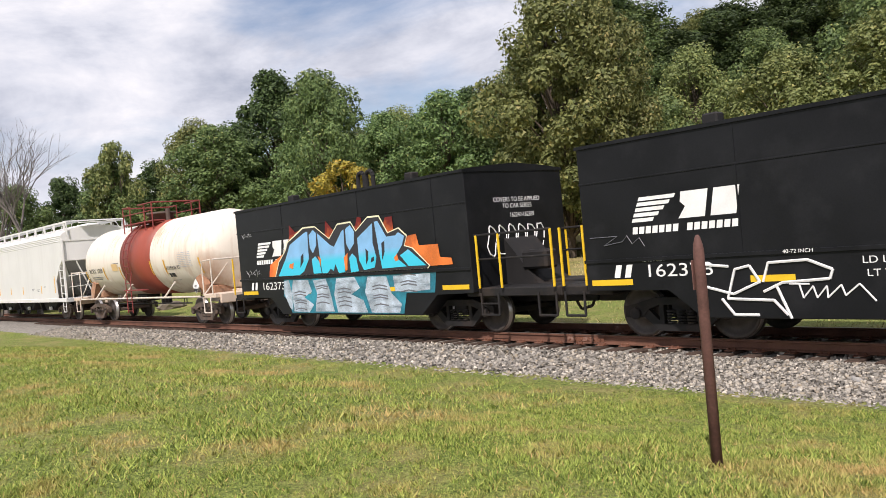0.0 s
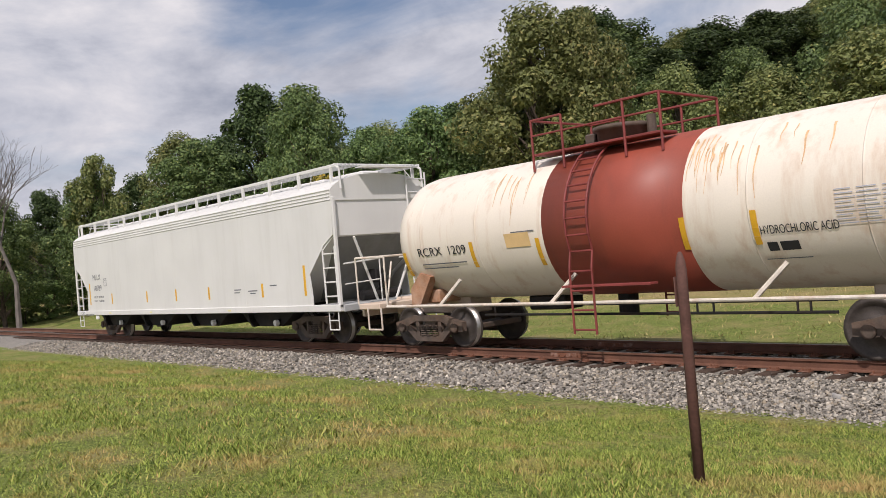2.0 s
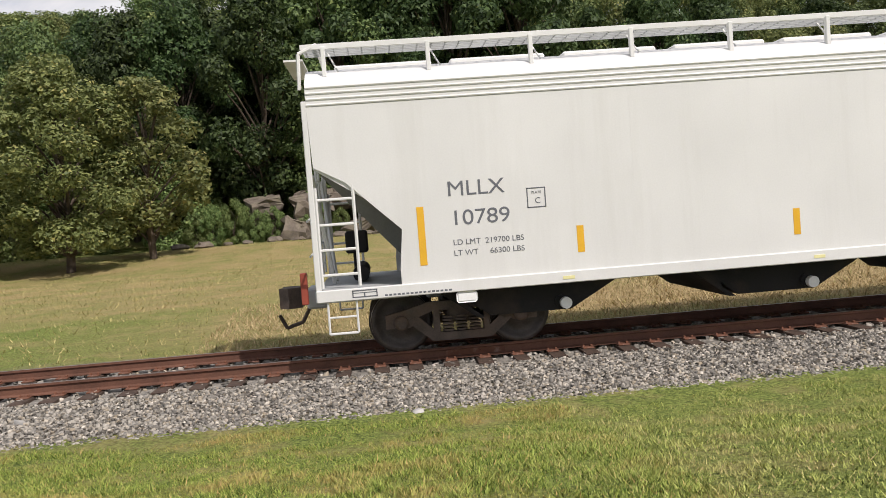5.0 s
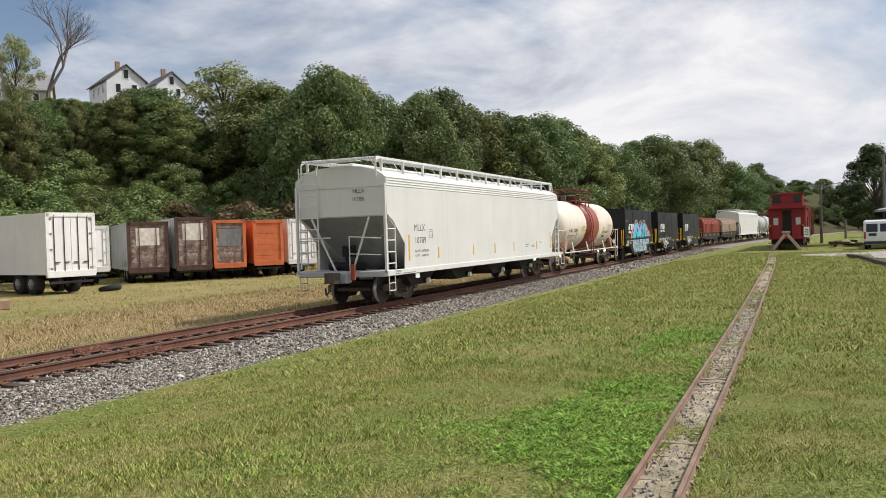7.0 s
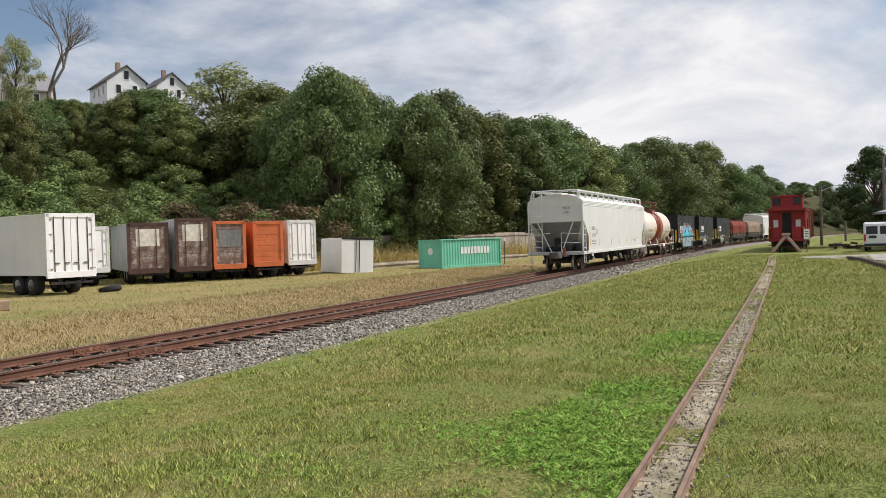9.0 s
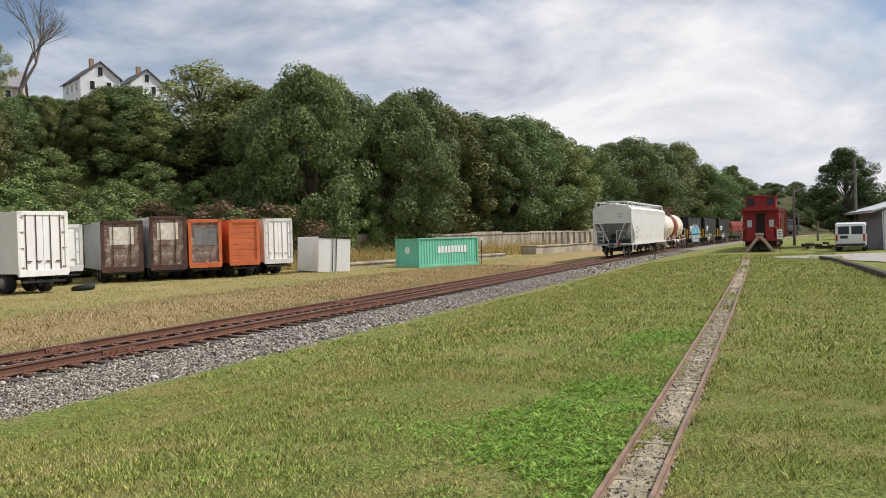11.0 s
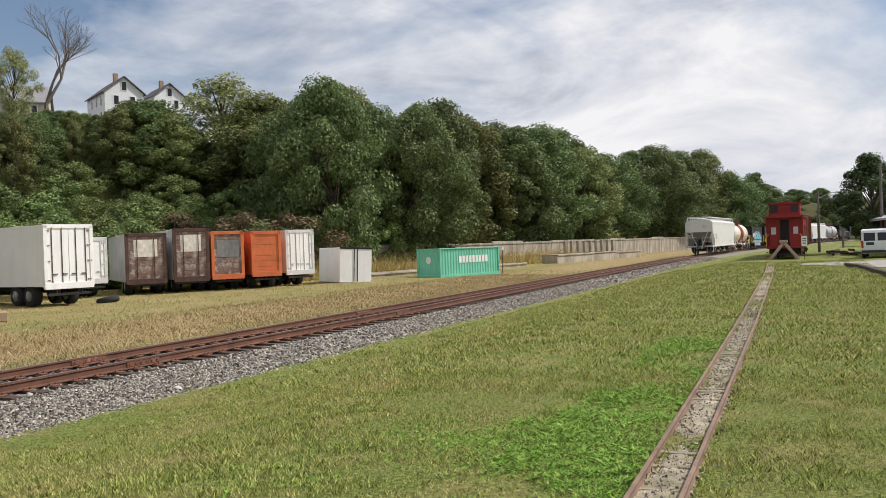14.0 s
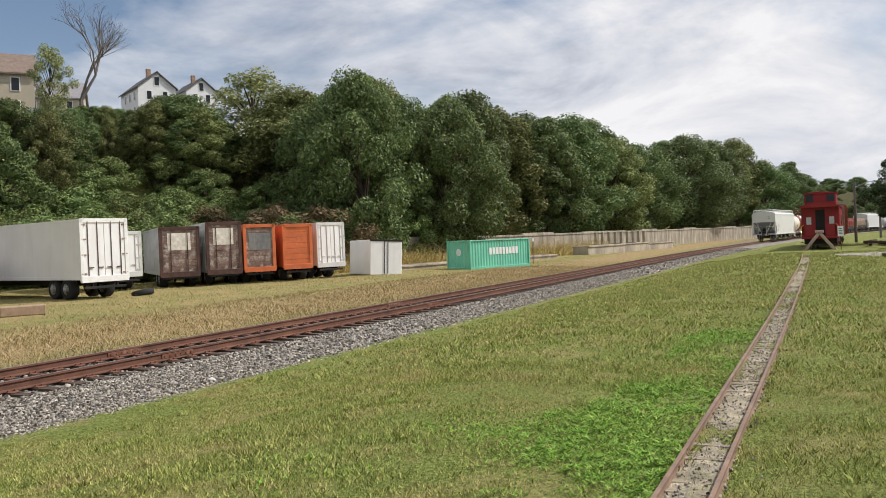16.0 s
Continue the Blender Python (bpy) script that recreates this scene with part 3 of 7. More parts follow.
def build_grass():
    bl = blade_material()
    west = blade_material("west_blade", (0.06, 0.105, 0.016), (0.39, 0.46, 0.10), (0.50, 0.33, 0.14), 0.8, 0.55)
    lab = "short mown lawn grass, green with dry brown tufts"
    grass("lawn_grass", 120000, -30, -2, .2, 4.6, (.02, .055), 9, west, lab, .008)
    grass("lawn_grass", 210000, -7.5, 2, 2.0, 9.8, (.016, .044), 1, west, lab, .006)
    grass("lawn_grass", 280000, 1.2, 12, -2.5, 9.8, (.015, .04), 2, bl, lab, .0062)
    grass("lawn_grass", 60000, -8.5, -1.5, .2, 2.3, (.02, .055), 19, west, lab, .006)
    grass("lawn_grass", 60000, -30, -7.5, 4, 9.8, (.025, .065), 3, west, lab, .009)
    grass("lawn_grass", 140000, 12, 34, -4, 9.8, (.025, .06), 4, bl, lab, .012)
    grass("lawn_grass", 60000, 34, 64, -3, 9.6, (.03, .07), 5, bl, lab, .022)
    tan = blade_material("dry_blade", (0.24, 0.20, 0.085), (0.50, 0.38, 0.20), (0.56, 0.43, 0.25), .7, .5)
    lab = "tall dry straw-coloured grass beyond the track"
    grass("dry_grass", 90000, -4, 62, 16.2, 23.5, (.03, .13), 6, tan, lab, .012)
    green = blade_material("verge_blade", (0.17, 0.165, 0.05), (0.46, 0.41, 0.165), (0.56, 0.44, 0.20), .8, .35)
    grass("verge_grass", 110000, -40, 70, 15.6, 58, (.03, .10), 7, green, "rough green and straw verge grass beyond the track", .014)
    clover = blade_material("clover", (0.06, 0.15, 0.015), (0.25, 0.46, 0.055), (0.40, 0.52, 0.14), 0.3, 6.0)
    def patchy(x, y):
        """Loose drifts of clover, thinning out at their edges."""
        f = np.sin(x * .9 + 1) + np.sin(y * 2.1 + x) + .8 * np.sin(x * 2.3 - y * 1.1) + .7 * np.sin(5.1 * x + 3.3 * y) * np.sin(4.3 * y - 2 * x)
        f = f + 2.0 * (y < 2.6) - .7 * np.abs(x - 7.5) / 4 - 1.2 * (y > 2.9) - .25
        return np.random.default_rng(77).random(len(x)) < 1 / (1 + np.exp(-2.2 * (f - .9)))
    grass("clover_patch", 230000, 2.6, 18, 1.3, 5.0, (.016, .045), 8, clover, "bright green low clover growing in the lawn", .0075, keep=patchy, flat=.9)
    weeds = blade_material("track_weed", (0.10, 0.12, 0.03), (0.30, 0.28, 0.1), (0.4, 0.3, 0.16))
    # tufts between the miniature rails
    global MINI_PATH
    keep_path, MINI_PATH = MINI_PATH, [(-99, 99), (99, 99)]
    grass("track_weeds", 34000, 2, 58, .85, 2.75, (.02, .06), 41, weeds, "weeds growing between the miniature rails", .006,
          keep=lambda x, y: (np.abs(y - np.interp(x, [p[0] for p in keep_path], [p[1] for p in keep_path])) < .3) & (np.sin(x * 3.1 + 9 * y) + np.sin(x * 1.3 + 2 - 7 * y) + np.sin(x * 7.7 + 15 * y) > .75 - x / 24))
    MINI_PATH = keep_path


build_grass()


# ---- the train ----
def lathe(bm, prof, axis="y", n=24, mi=0, c=(0, 0, 0)):
    """Turns a profile of (along, radius) about an axis through c."""
    rings = []
    for a, r in prof:
        ring = []
        for i in range(n):
            t = 2 * math.pi * i / n
            u, w = r * math.cos(t), r * math.sin(t)
            ring.append(bm.verts.new((c[0] + u, c[1] + a, c[2] + w) if axis == "y" else (c[0] + a, c[1] + u, c[2] + w)))
        rings.append(ring)
    fs = []
    for p, q in zip(rings, rings[1:]):
        for i in range(n):
            fs.append(bm.faces.new((p[i], p[(i + 1) % n], q[(i + 1) % n], q[i])))
    fs += [bm.faces.new(rings[0]), bm.faces.new(rings[-1][::-1])]
    for f in fs:
        f.material_index, f.smooth = mi, True
    bmesh.ops.recalc_face_normals(bm, faces=fs)
    return bm


def wheelset_mesh():
    bm = B()
    for s in (-1, 1):
        y = s * .7525
        prof = [(-.07, .10), (-.07, .16), (-.025, .19), (-.02, .36), (-.065, .39), (-.065, .452), (.035, .46), (.055, .487), (.075, .485), (.075, .40),
                (.03, .36), (.02, .18), (.075, .15), (.075, .09)]
        lathe(bm, [(-s * a, r) for a, r in prof] if s > 0 else [(a, r) for a, r in prof], "y", 28, 0, (0, y, 0))
        for q in range(3):
            t = q * 2.09
            rod(bm, (.055 * math.cos(t), s * 1.07, .055 * math.sin(t)), (.055 * math.cos(t), s * 1.10, .055 * math.sin(t)), .018, 6)
    rod(bm, (0, -1.08, 0), (0, 1.08, 0), .08, 12)
    for f in bm.faces:
        c = f.calc_center_median()
        if abs(math.hypot(c.x, c.z) - .457) < .008:
            f.material_index = 1
    me = bpy.data.meshes.new("wheelset")
    bm.to_mesh(me)
    bm.free()
    me.materials.append(WHEEL)
    me.materials.append(TREAD)
    return me


def truck_mesh():
    bm = B()
    top = [(-1.12, .38), (-1.12, .58), (-.9, .62), (-.5, .73), (.5, .73), (.9, .62), (1.12, .58), (1.12, .38), (.76, .38), (.62, .53), (.42, .60), (-.42, .60),
           (-.62, .53), (-.76, .38)]
    low = [(-.78, .44), (-.63, .52), (-.36, .27), (.36, .27), (.63, .52), (.78, .44), (.44, .15), (-.44, .15)]
    for s in (-1, 1):
        y0, y1 = s * .93, s * 1.06
        prism(bm, top, y0, y1)
        prism(bm, low, s * .94, s * 1.05)
        for x in (-.37, .37):
            box(bm, (x - .05, s * .94, .26), (x + .05, s * 1.05, .62), .01)
        for x in (-.2, 0, .2):
            for i in range(5):
                rod(bm, (x, s * 1.0, .285 + i * .05), (x, s * 1.0, .312 + i * .05), .085, 10)
        for x in (-.889, .889):
            lathe(bm, [(-.03, .06), (-.03, .105), (.03, .11), (.03, .06)], "y", 12, 0, (x, s * 1.085, .457))
    box(bm, (-.2, -1.0, .42), (.2, 1.0, .66), .03)
    box(bm, (-.06, -.9, .36), (.06, .9, .44), .02)
    for s in (-1, 1):
        box(bm, (s * 1.25, -.62, .40), (s * 1.32, .62, .52), .02)
    me = bpy.data.meshes.new("truck")
    bm.to_mesh(me)
    bm.free()
    me.materials.append(TRUCK)
    return me


WHEELSET, TRUCK_ME = wheelset_mesh(), truck_mesh()
# black copy of the truck: shade beneath the black wagons put into its colour
TRUCK_SHADED = TRUCK_ME.copy()
TRUCK_SHADED.materials[0] = DULL_BLACK
SPINNING = []


def add_trucks(car, xs, spin=False, me=None):
    for x in xs:
        t = new("truck", me or TRUCK_ME)
        t.parent = car
        t.location = (x, 0, 0)
        for dx in (-.889, .889):
            w = new("wheelset", WHEELSET)
            w.parent = t
            w.location = (dx, 0, .457)
            if spin:
                SPINNING.append((w, dx))


def coupler(car, x, s, reach=1.0):
    bm = B()
    x -= s * (1.0 - reach) * .75
    box(bm, (x, -.10, .78), (x + s * .75, .10, .98), .02)
    prism(bm, [(x + s * .7, -.16), (x + s * .7, .16), (x + s * .86, .24), (x + s * 1.02, .20), (x + s * .96, -.02), (x + s * 1.05, -.14), (x + s * .9, -.26)], .72, 1.04, "z")
    bar(bm, [(x + s * .55, .2, .8), (x + s * .75, .22, .45), (x + s * 1.0, .16, .38), (x + s * 1.1, .12, .6)], .03, 6)
    part("coupler", bm, TRUCK, car, "dark steel knuckle coupler with air hose")


def ladder(bm, x0, x1, y, z0, z1, n, r=.016, axis="x"):
    """Two stiles and n rungs in the plane y (or x where axis is y)."""
    def P(u, z):
        return (u, y, z) if axis == "x" else (y, u, z)
    for u in (x0, x1):
        rod(bm, P(u, z0), P(u, z1), r * 1.3, 6)
    for i in range(n):
        z = z0 + (z1 - z0) * (i + .5) / n
        rod(bm, P(x0, z), P(x1, z), r, 6)


# grey with dirt streaks, darkened to paint the shade below the wagon's ends
SLOPE_SHADED = material("slope_shaded_grey", (0.21, 0.21, 0.205), 0.6, spread=0.15, scale=1.5, dirt=(0.10, 0.085, 0.07), dirt_amount=0.5, streak=True)


def build_hopper(name="covered_hopper_car", label="off-white steel covered hopper wagon with grey lettering", near=True):
    car = empty(name, label, "hopper wagon", "wagons of the freight train")
    H = 9.225
    W = 1.6
    # upper body: sides rolling in to the roof
    bm = B()
    sec = [(-W, 3.62), (-W, 3.87), (-1.50, 3.98), (-1.25, 4.12), (-.75, 4.25), (0, 4.30), (.75, 4.25), (1.25, 4.12), (1.50, 3.98), (W, 3.87), (W, 3.62)]
    prism(bm, sec, -H + .07, H - .07, "x")
    inner = [(-H + .1, 2.75), (-H + .1, 3.63), (H - .1, 3.63), (H - .1, 2.75), (H - 2.7, 1.05), (-H + 2.7, 1.05)]
    prism(bm, inner, -W + .03, W - .03)
    part("body", bm, WHITE, car)
    side = [(-H + 1.2, 1.0), (-H + 1.2, 1.3), (-H + 1.26, 1.84), (-H + .52, 2.55), (-H + .1, 2.78), (-H + .07, 3.64)]
    out = side + [(-x, z) for x, z in side[::-1]]
    for s in (-1, 1):
        bm = B()
        prism(bm, out, s * (W - .03), s * W)
        part("side_sheet", bm, WHITE, car)
        bm = B()   # rolled ribs under the roof edge
        for z in (3.64, 3.72, 3.80, 3.88):
            rod(bm, (-H + .08, s * (W - .004), z), (H - .08, s * (W - .004), z), .02, 8)
        part("roof_edge_rib", bm, WHITE, car)
        bm = B()
        box(bm, (-H, s * (W - .08), .9), (H, s * (W + .03), 1.07), .012)
        part("side_sill", bm, WHITE, car)
        for i in range(1, 4):      # faint vertical seams between the sheets
            bm = B()
            x = -H + i * 2 * H / 4
            box(bm, (x - .006, s * (W - .004), 1.08), (x + .006, s * (W + .0015), 3.58))
            part("seam", bm, WHITE, car)
        # running board over the roof edge on brackets
        bm = B()
        y0, y1 = s * .72, s * 1.3
        for y in np.linspace(y0, y1, 6):
            box(bm, (-H + .05, y - .012, 4.46), (H - .05, y + .012, 4.50))
        n = 92
        for i in range(n):
            x = -H + .1 + i * (2 * H - .2) / (n - 1)
            box(bm, (x - .006, y0, 4.465), (x + .006, y1, 4.485))
        part("running_board", bm, GREY_STEEL, car, "perforated steel running board")
        bm = B()
        box(bm, (-H + .03, s * 1.30, 4.45), (H - .03, s * 1.325, 4.53), .006)
        part("edge_rail", bm, WHITE, car)
        for i in range(13):
            bm = B()
            x = -H + .35 + i * (2 * H - .7) / 12
            box(bm, (x - .03, s * 1.28, 4.06), (x + .03, s * 1.36, 4.48), .006)
            bar(bm, [(x + .2, s * 1.1, 4.14), (x + .05, s * .95, 4.46)], .014, 5)
            part("board_bracket", bm, WHITE, car)
    for i in range(10):      # loading hatches along the middle
        bm = B()
        x = -H + 1.2 + i * (2 * H - 2.4) / 9
        box(bm, (x - .75, -.28, 4.26), (x + .75, .28, 4.40), .03)
        part("roof_hatch", bm, WHITE, car)
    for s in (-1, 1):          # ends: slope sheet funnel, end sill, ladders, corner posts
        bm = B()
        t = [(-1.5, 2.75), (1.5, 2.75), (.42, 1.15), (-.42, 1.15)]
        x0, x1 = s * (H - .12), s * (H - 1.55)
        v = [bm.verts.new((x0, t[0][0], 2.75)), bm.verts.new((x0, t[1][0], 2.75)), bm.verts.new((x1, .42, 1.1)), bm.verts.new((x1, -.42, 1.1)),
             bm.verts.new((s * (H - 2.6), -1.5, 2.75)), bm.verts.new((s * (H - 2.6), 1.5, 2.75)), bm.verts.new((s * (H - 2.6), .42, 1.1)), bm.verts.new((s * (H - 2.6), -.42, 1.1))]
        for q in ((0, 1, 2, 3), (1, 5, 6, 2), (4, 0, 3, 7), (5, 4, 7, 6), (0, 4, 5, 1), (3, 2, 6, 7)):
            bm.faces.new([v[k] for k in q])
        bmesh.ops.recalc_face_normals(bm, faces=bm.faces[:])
        part("end_slope_sheet", bm, SLOPE_SHADED, car, "weathered slope sheet, its grey darkened for the shade below the end")
        bm = B()
        box(bm, (s * (H - 1.3), -W + .08, .88), (s * (H + .02), W - .08, 1.06), .02)
        box(bm, (s * (H - .06), -.35, .7), (s * (H + .25), .35, 1.02), .03)
        box(bm, (s * (H - 1.6), -.3, .72), (s * (H - 4.0), .3, 1.1), .02)
        part("end_sill", bm, GREY_STEEL, car)
        for y in (-W + .04, W - .04):
            bm = B()
            box(bm, (s * (H - .08), y - .04, 1.0), (s * (H - .0), y + .04, 3.7), .01)
            part("corner_post", bm, WHITE, car)
        for y in (-.6, .6):
            bm = B()
            bar(bm, [(s * (H - .03), y * 1.7, 2.7), (s * (H - .2), y * .5, 1.06)], .035, 6)
            part("brace", bm, WHITE, car)
        for yy in (-W + .02, W - .02):
            bm = B()
            ladder(bm, s * (H - .62), s * (H - .1), yy, 1.1, 2.5, 4, .02)
            bar(bm, [(s * (H - .55), yy, .9), (s * (H - .55), yy, .45), (s * (H - .15), yy, .45), (s * (H - .15), yy, .9)], .018, 6)
            bar(bm, [(s * (H - .55), yy, .68), (s * (H - .15), yy, .68)], .015, 6)
            part("side_ladder", bm, WHITE, car)
        bm = B()
        ladder(bm, .75, 1.4, s * (H + .04), 1.15, 4.3, 9, .018, "y")
        part("end_ladder", bm, WHITE, car)
        bm = B()
        bar(bm, [(s * (H + .05), -1.45, 2.05), (s * (H + .05), -.35, 2.12), (s * (H + .05), -.35, 1.06)], .02, 6)
        bar(bm, [(s * (H + .05), -1.45, 1.55), (s * (H + .05), -.35, 1.6)], .015, 6)
        part("handrail", bm, WHITE, car)
        bm = B()
        bar(bm, [(s * (H + .05), .3, 2.1), (s * (H + .05), 1.45, 2.1)], .018, 6)
        part("handrail", bm, WHITE, car)
        bm = B()
        rod(bm, (s * (H - .55), .1, 1.06), (s * (H - .55), .1, 1.75), .05, 8)
        box(bm, (s * (H - .75), -.15, 1.5), (s * (H - .4), .2, 1.85), .03)
        rod(bm, (s * (H - .62), -.5, 1.2), (s * (H - .62), .75, 1.2), .13, 12)
        part("brake_gear", bm, DULL_BLACK, car, "dark brake cylinder and handbrake gear")
        bm = B()   # hoop over the roof end
        bar(bm, [(s * (H + .02), -1.32, 3.9), (s * (H + .0), -1.32, 4.4), (s * (H - .25), -1.3, 4.52), (s * (H - .25), 1.3, 4.52), (s * (H + .0), 1.32, 4.4), (s * (H + .02), 1.32, 3.9)], .028, 6)
        box(bm, (s * (H - .02), -.8, 4.40), (s * (H + .26), .8, 4.43))
        part("roof_hoop", bm, WHITE, car)
        coupler(car, s * (H + .05), s, .45 if s < 0 else 1.0)
    for x in (-6.0, -2.25, 1.5, 5.25):          # discharge bays
        bm = B()
        prism(bm, [(x - 1.5, 1.05), (x + 1.5, 1.05), (x + .45, .47), (x - .75, .47)], -1.15, 1.15)
        prism(bm, [(x - 1.6, .95), (x - 1.2, .98), (x - 1.05, .62), (x - .85, .47), (x - .95, .47), (x - 1.25, .7)], -1.3, 1.3)
        rod(bm, (x + .3, -1.2, .60), (x + .3, 1.2, .60), .09, 10)
        part("discharge_bay", bm, DULL_BLACK, car, "black discharge bay")
        bm = B()
        rod(bm, (x + .35, -1.32, .58), (x + .35, -1.22, .58), .085, 12)
        part("outlet_cap", bm, PAINT_W, car, "white outlet cap")
    if near:
        for x, z0, z1 in ((1.53, 1.31, 2.13), (3.78, 1.32, 1.70), (6.97, 1.32, 1.70), (9.29, 1.32, 1.70), (11.6, 1.32, 1.70), (14.79, 1.32, 1.70), (16.95, 1.32, 2.1)):
            bm = B()
            box(bm, (x - H - .05, -W - .004, z0), (x - H + .05, -W, z1))
            part("reflector", bm, YELLOW, car, "yellow reflector strip")
        for x in (3.6, 7.3, 12.9):
            bm = B()
            box(bm, (x - H - .12, -W - .036, .955), (x - H + .05, -W - .03, 1.0))
            part("sill_mark", bm, plain("sill_yellow", (.75, .7, .35)), car)
        S = lambda n, tx, sz, x, z, m=PAINT_G, w=None: lettering(n, tx, sz, on_side(x - H, -W - .003, z), m, car, w)
        S("lettering", "MLLX", .30, 1.92, 2.25, w=.80)
        S("lettering", "10789", .30, 1.94, 1.84, w=.78)
        S("lettering", "LD LMT  219700 LBS", .11, 1.96, 1.56, w=1.0)
        S("lettering", "LT WT     66300 LBS", .11, 1.96, 1.41, w=1.0)
        S("lettering", "C", .12, 3.16, 2.06)
        S("lettering", "PLATE", .05, 3.12, 2.2)
        bm = B()
        for a, b in (((3.05, 2.0), (3.32, 2.015)), ((3.05, 2.27), (3.32, 2.285)), ((3.05, 2.0), (3.065, 2.285)), ((3.305, 2.0), (3.32, 2.285))):
            box(bm, (a[0] - H, -W - .004, a[1]), (b[0] - H, -W, b[1]))
        part("plate_frame", bm, PAINT_G, car)
        bm = B()
        for x, z, w in ((13.2, 1.55, .4), (13.2, 1.47, .3), (14.0, 1.5, .5), (14.1, 1.43, .3), (15.2, 1.62, .35)):
            box(bm, (x - H, -W - .003, z), (x - H + w, -W, z + .03))
        part("small_print", bm, PAINT_G, car)
        bm = B()
        for i in range(16):
            box(bm, (.95 - H + i * .06, -W - .033, .93), (.99 - H + i * .06, -W - .03, .955))
        for a, b in (((.5, .94), (.85, .955)), ((.5, 1.03), (.85, 1.045)), ((.5, .94), (.515, 1.04)), ((.835, .94), (.85, 1.04)), ((.5, 1.0), (.85, 1.01)), ((.66, .95), (.68, 1.0))):
            box(bm, (a[0] - H, -W - .034, a[1]), (b[0] - H, -W - .03, b[1]))
        part("sill_print", bm, PAINT_G, car)
        lettering("lettering", "MLLX", .17, Matrix.Translation((-H + .065, -.45, 3.45)) @ Matrix.Rotation(radians(-90), 4, "Z") @ Matrix.Rotation(radians(90), 4, "X"), PAINT_G, car)
        lettering("lettering", "10789", .17, Matrix.Translation((-H + .065, -.42, 3.2)) @ Matrix.Rotation(radians(-90), 4, "Z") @ Matrix.Rotation(radians(90), 4, "X"), PAINT_G, car)
        bm = B()
        box(bm, (1.95 - H, -W - .0, .74), (2.25 - H, -W + .03, .9), .03)
        part("jacking_pad", bm, PAINT_W, car)
        bm = B()
        box(bm, (-H - .30, -.64, .80), (-H - .2, -.50, 1.28), .01)
        part("rear_marker", bm, RUST_RED, car, "red and white end-of-train marker")
    add_trucks(car, (-H + 2.05, H - 2.05), near)
    return car


DIRTY_WHITE = material("dirty_white", (.66, .60, .52), .6, spread=.2, scale=4, dirt=(.4, .2, .1), dirt_amount=.7, dirt_scale=3)


def stained(base):
    """The tank's paint with a brown spill stain round the lower front end."""
    m = base.copy()
    m.name = "tank_cream_spill"
    nt = m.node_tree
    N, L = nt.nodes.new, nt.links.new
    bsdf = nt.nodes["Principled BSDF"]
    old = bsdf.inputs["Base Color"].links[0].from_socket
    co, mp, ln, nz, add, mr, mx = (N(k) for k in ("ShaderNodeTexCoord", "ShaderNodeMapping", "ShaderNodeVectorMath", "ShaderNodeTexNoise", "ShaderNodeMath", "ShaderNodeMapRange", "ShaderNodeMixRGB"))
    mp.inputs["Location"].default_value = (-6.1 * 1.25, 1.1 * .7, -1.75)
    mp.inputs["Scale"].default_value = (1.25, .7, 1.0)
    L(co.outputs["Object"], mp.inputs["Vector"])
    L(mp.outputs[0], ln.inputs[0])
    ln.operation = "LENGTH"
    L(co.outputs["Object"], nz.inputs["Vector"])
    nz.inputs["Scale"].default_value, nz.inputs["Detail"].default_value = 1.6, 6
    add.operation = "MULTIPLY_ADD"
    add.inputs[1].default_value = .9
    L(nz.outputs["Fac"], add.inputs[0])
    L(ln.outputs["Value"], add.inputs[2])
    mr.inputs["From Min"].default_value, mr.inputs["From Max"].default_value = .55, 1.25
    mr.inputs["To Min"].default_value, mr.inputs["To Max"].default_value = .8, 0
    L(add.outputs[0], mr.inputs["Value"])
    L(mr.outputs[0], mx.inputs[0])
    L(old, mx.inputs[1])
    mx.inputs[2].default_value = (.30, .15, .085, 1)
    L(mx.outputs[0], bsdf.inputs["Base Color"])
    return m


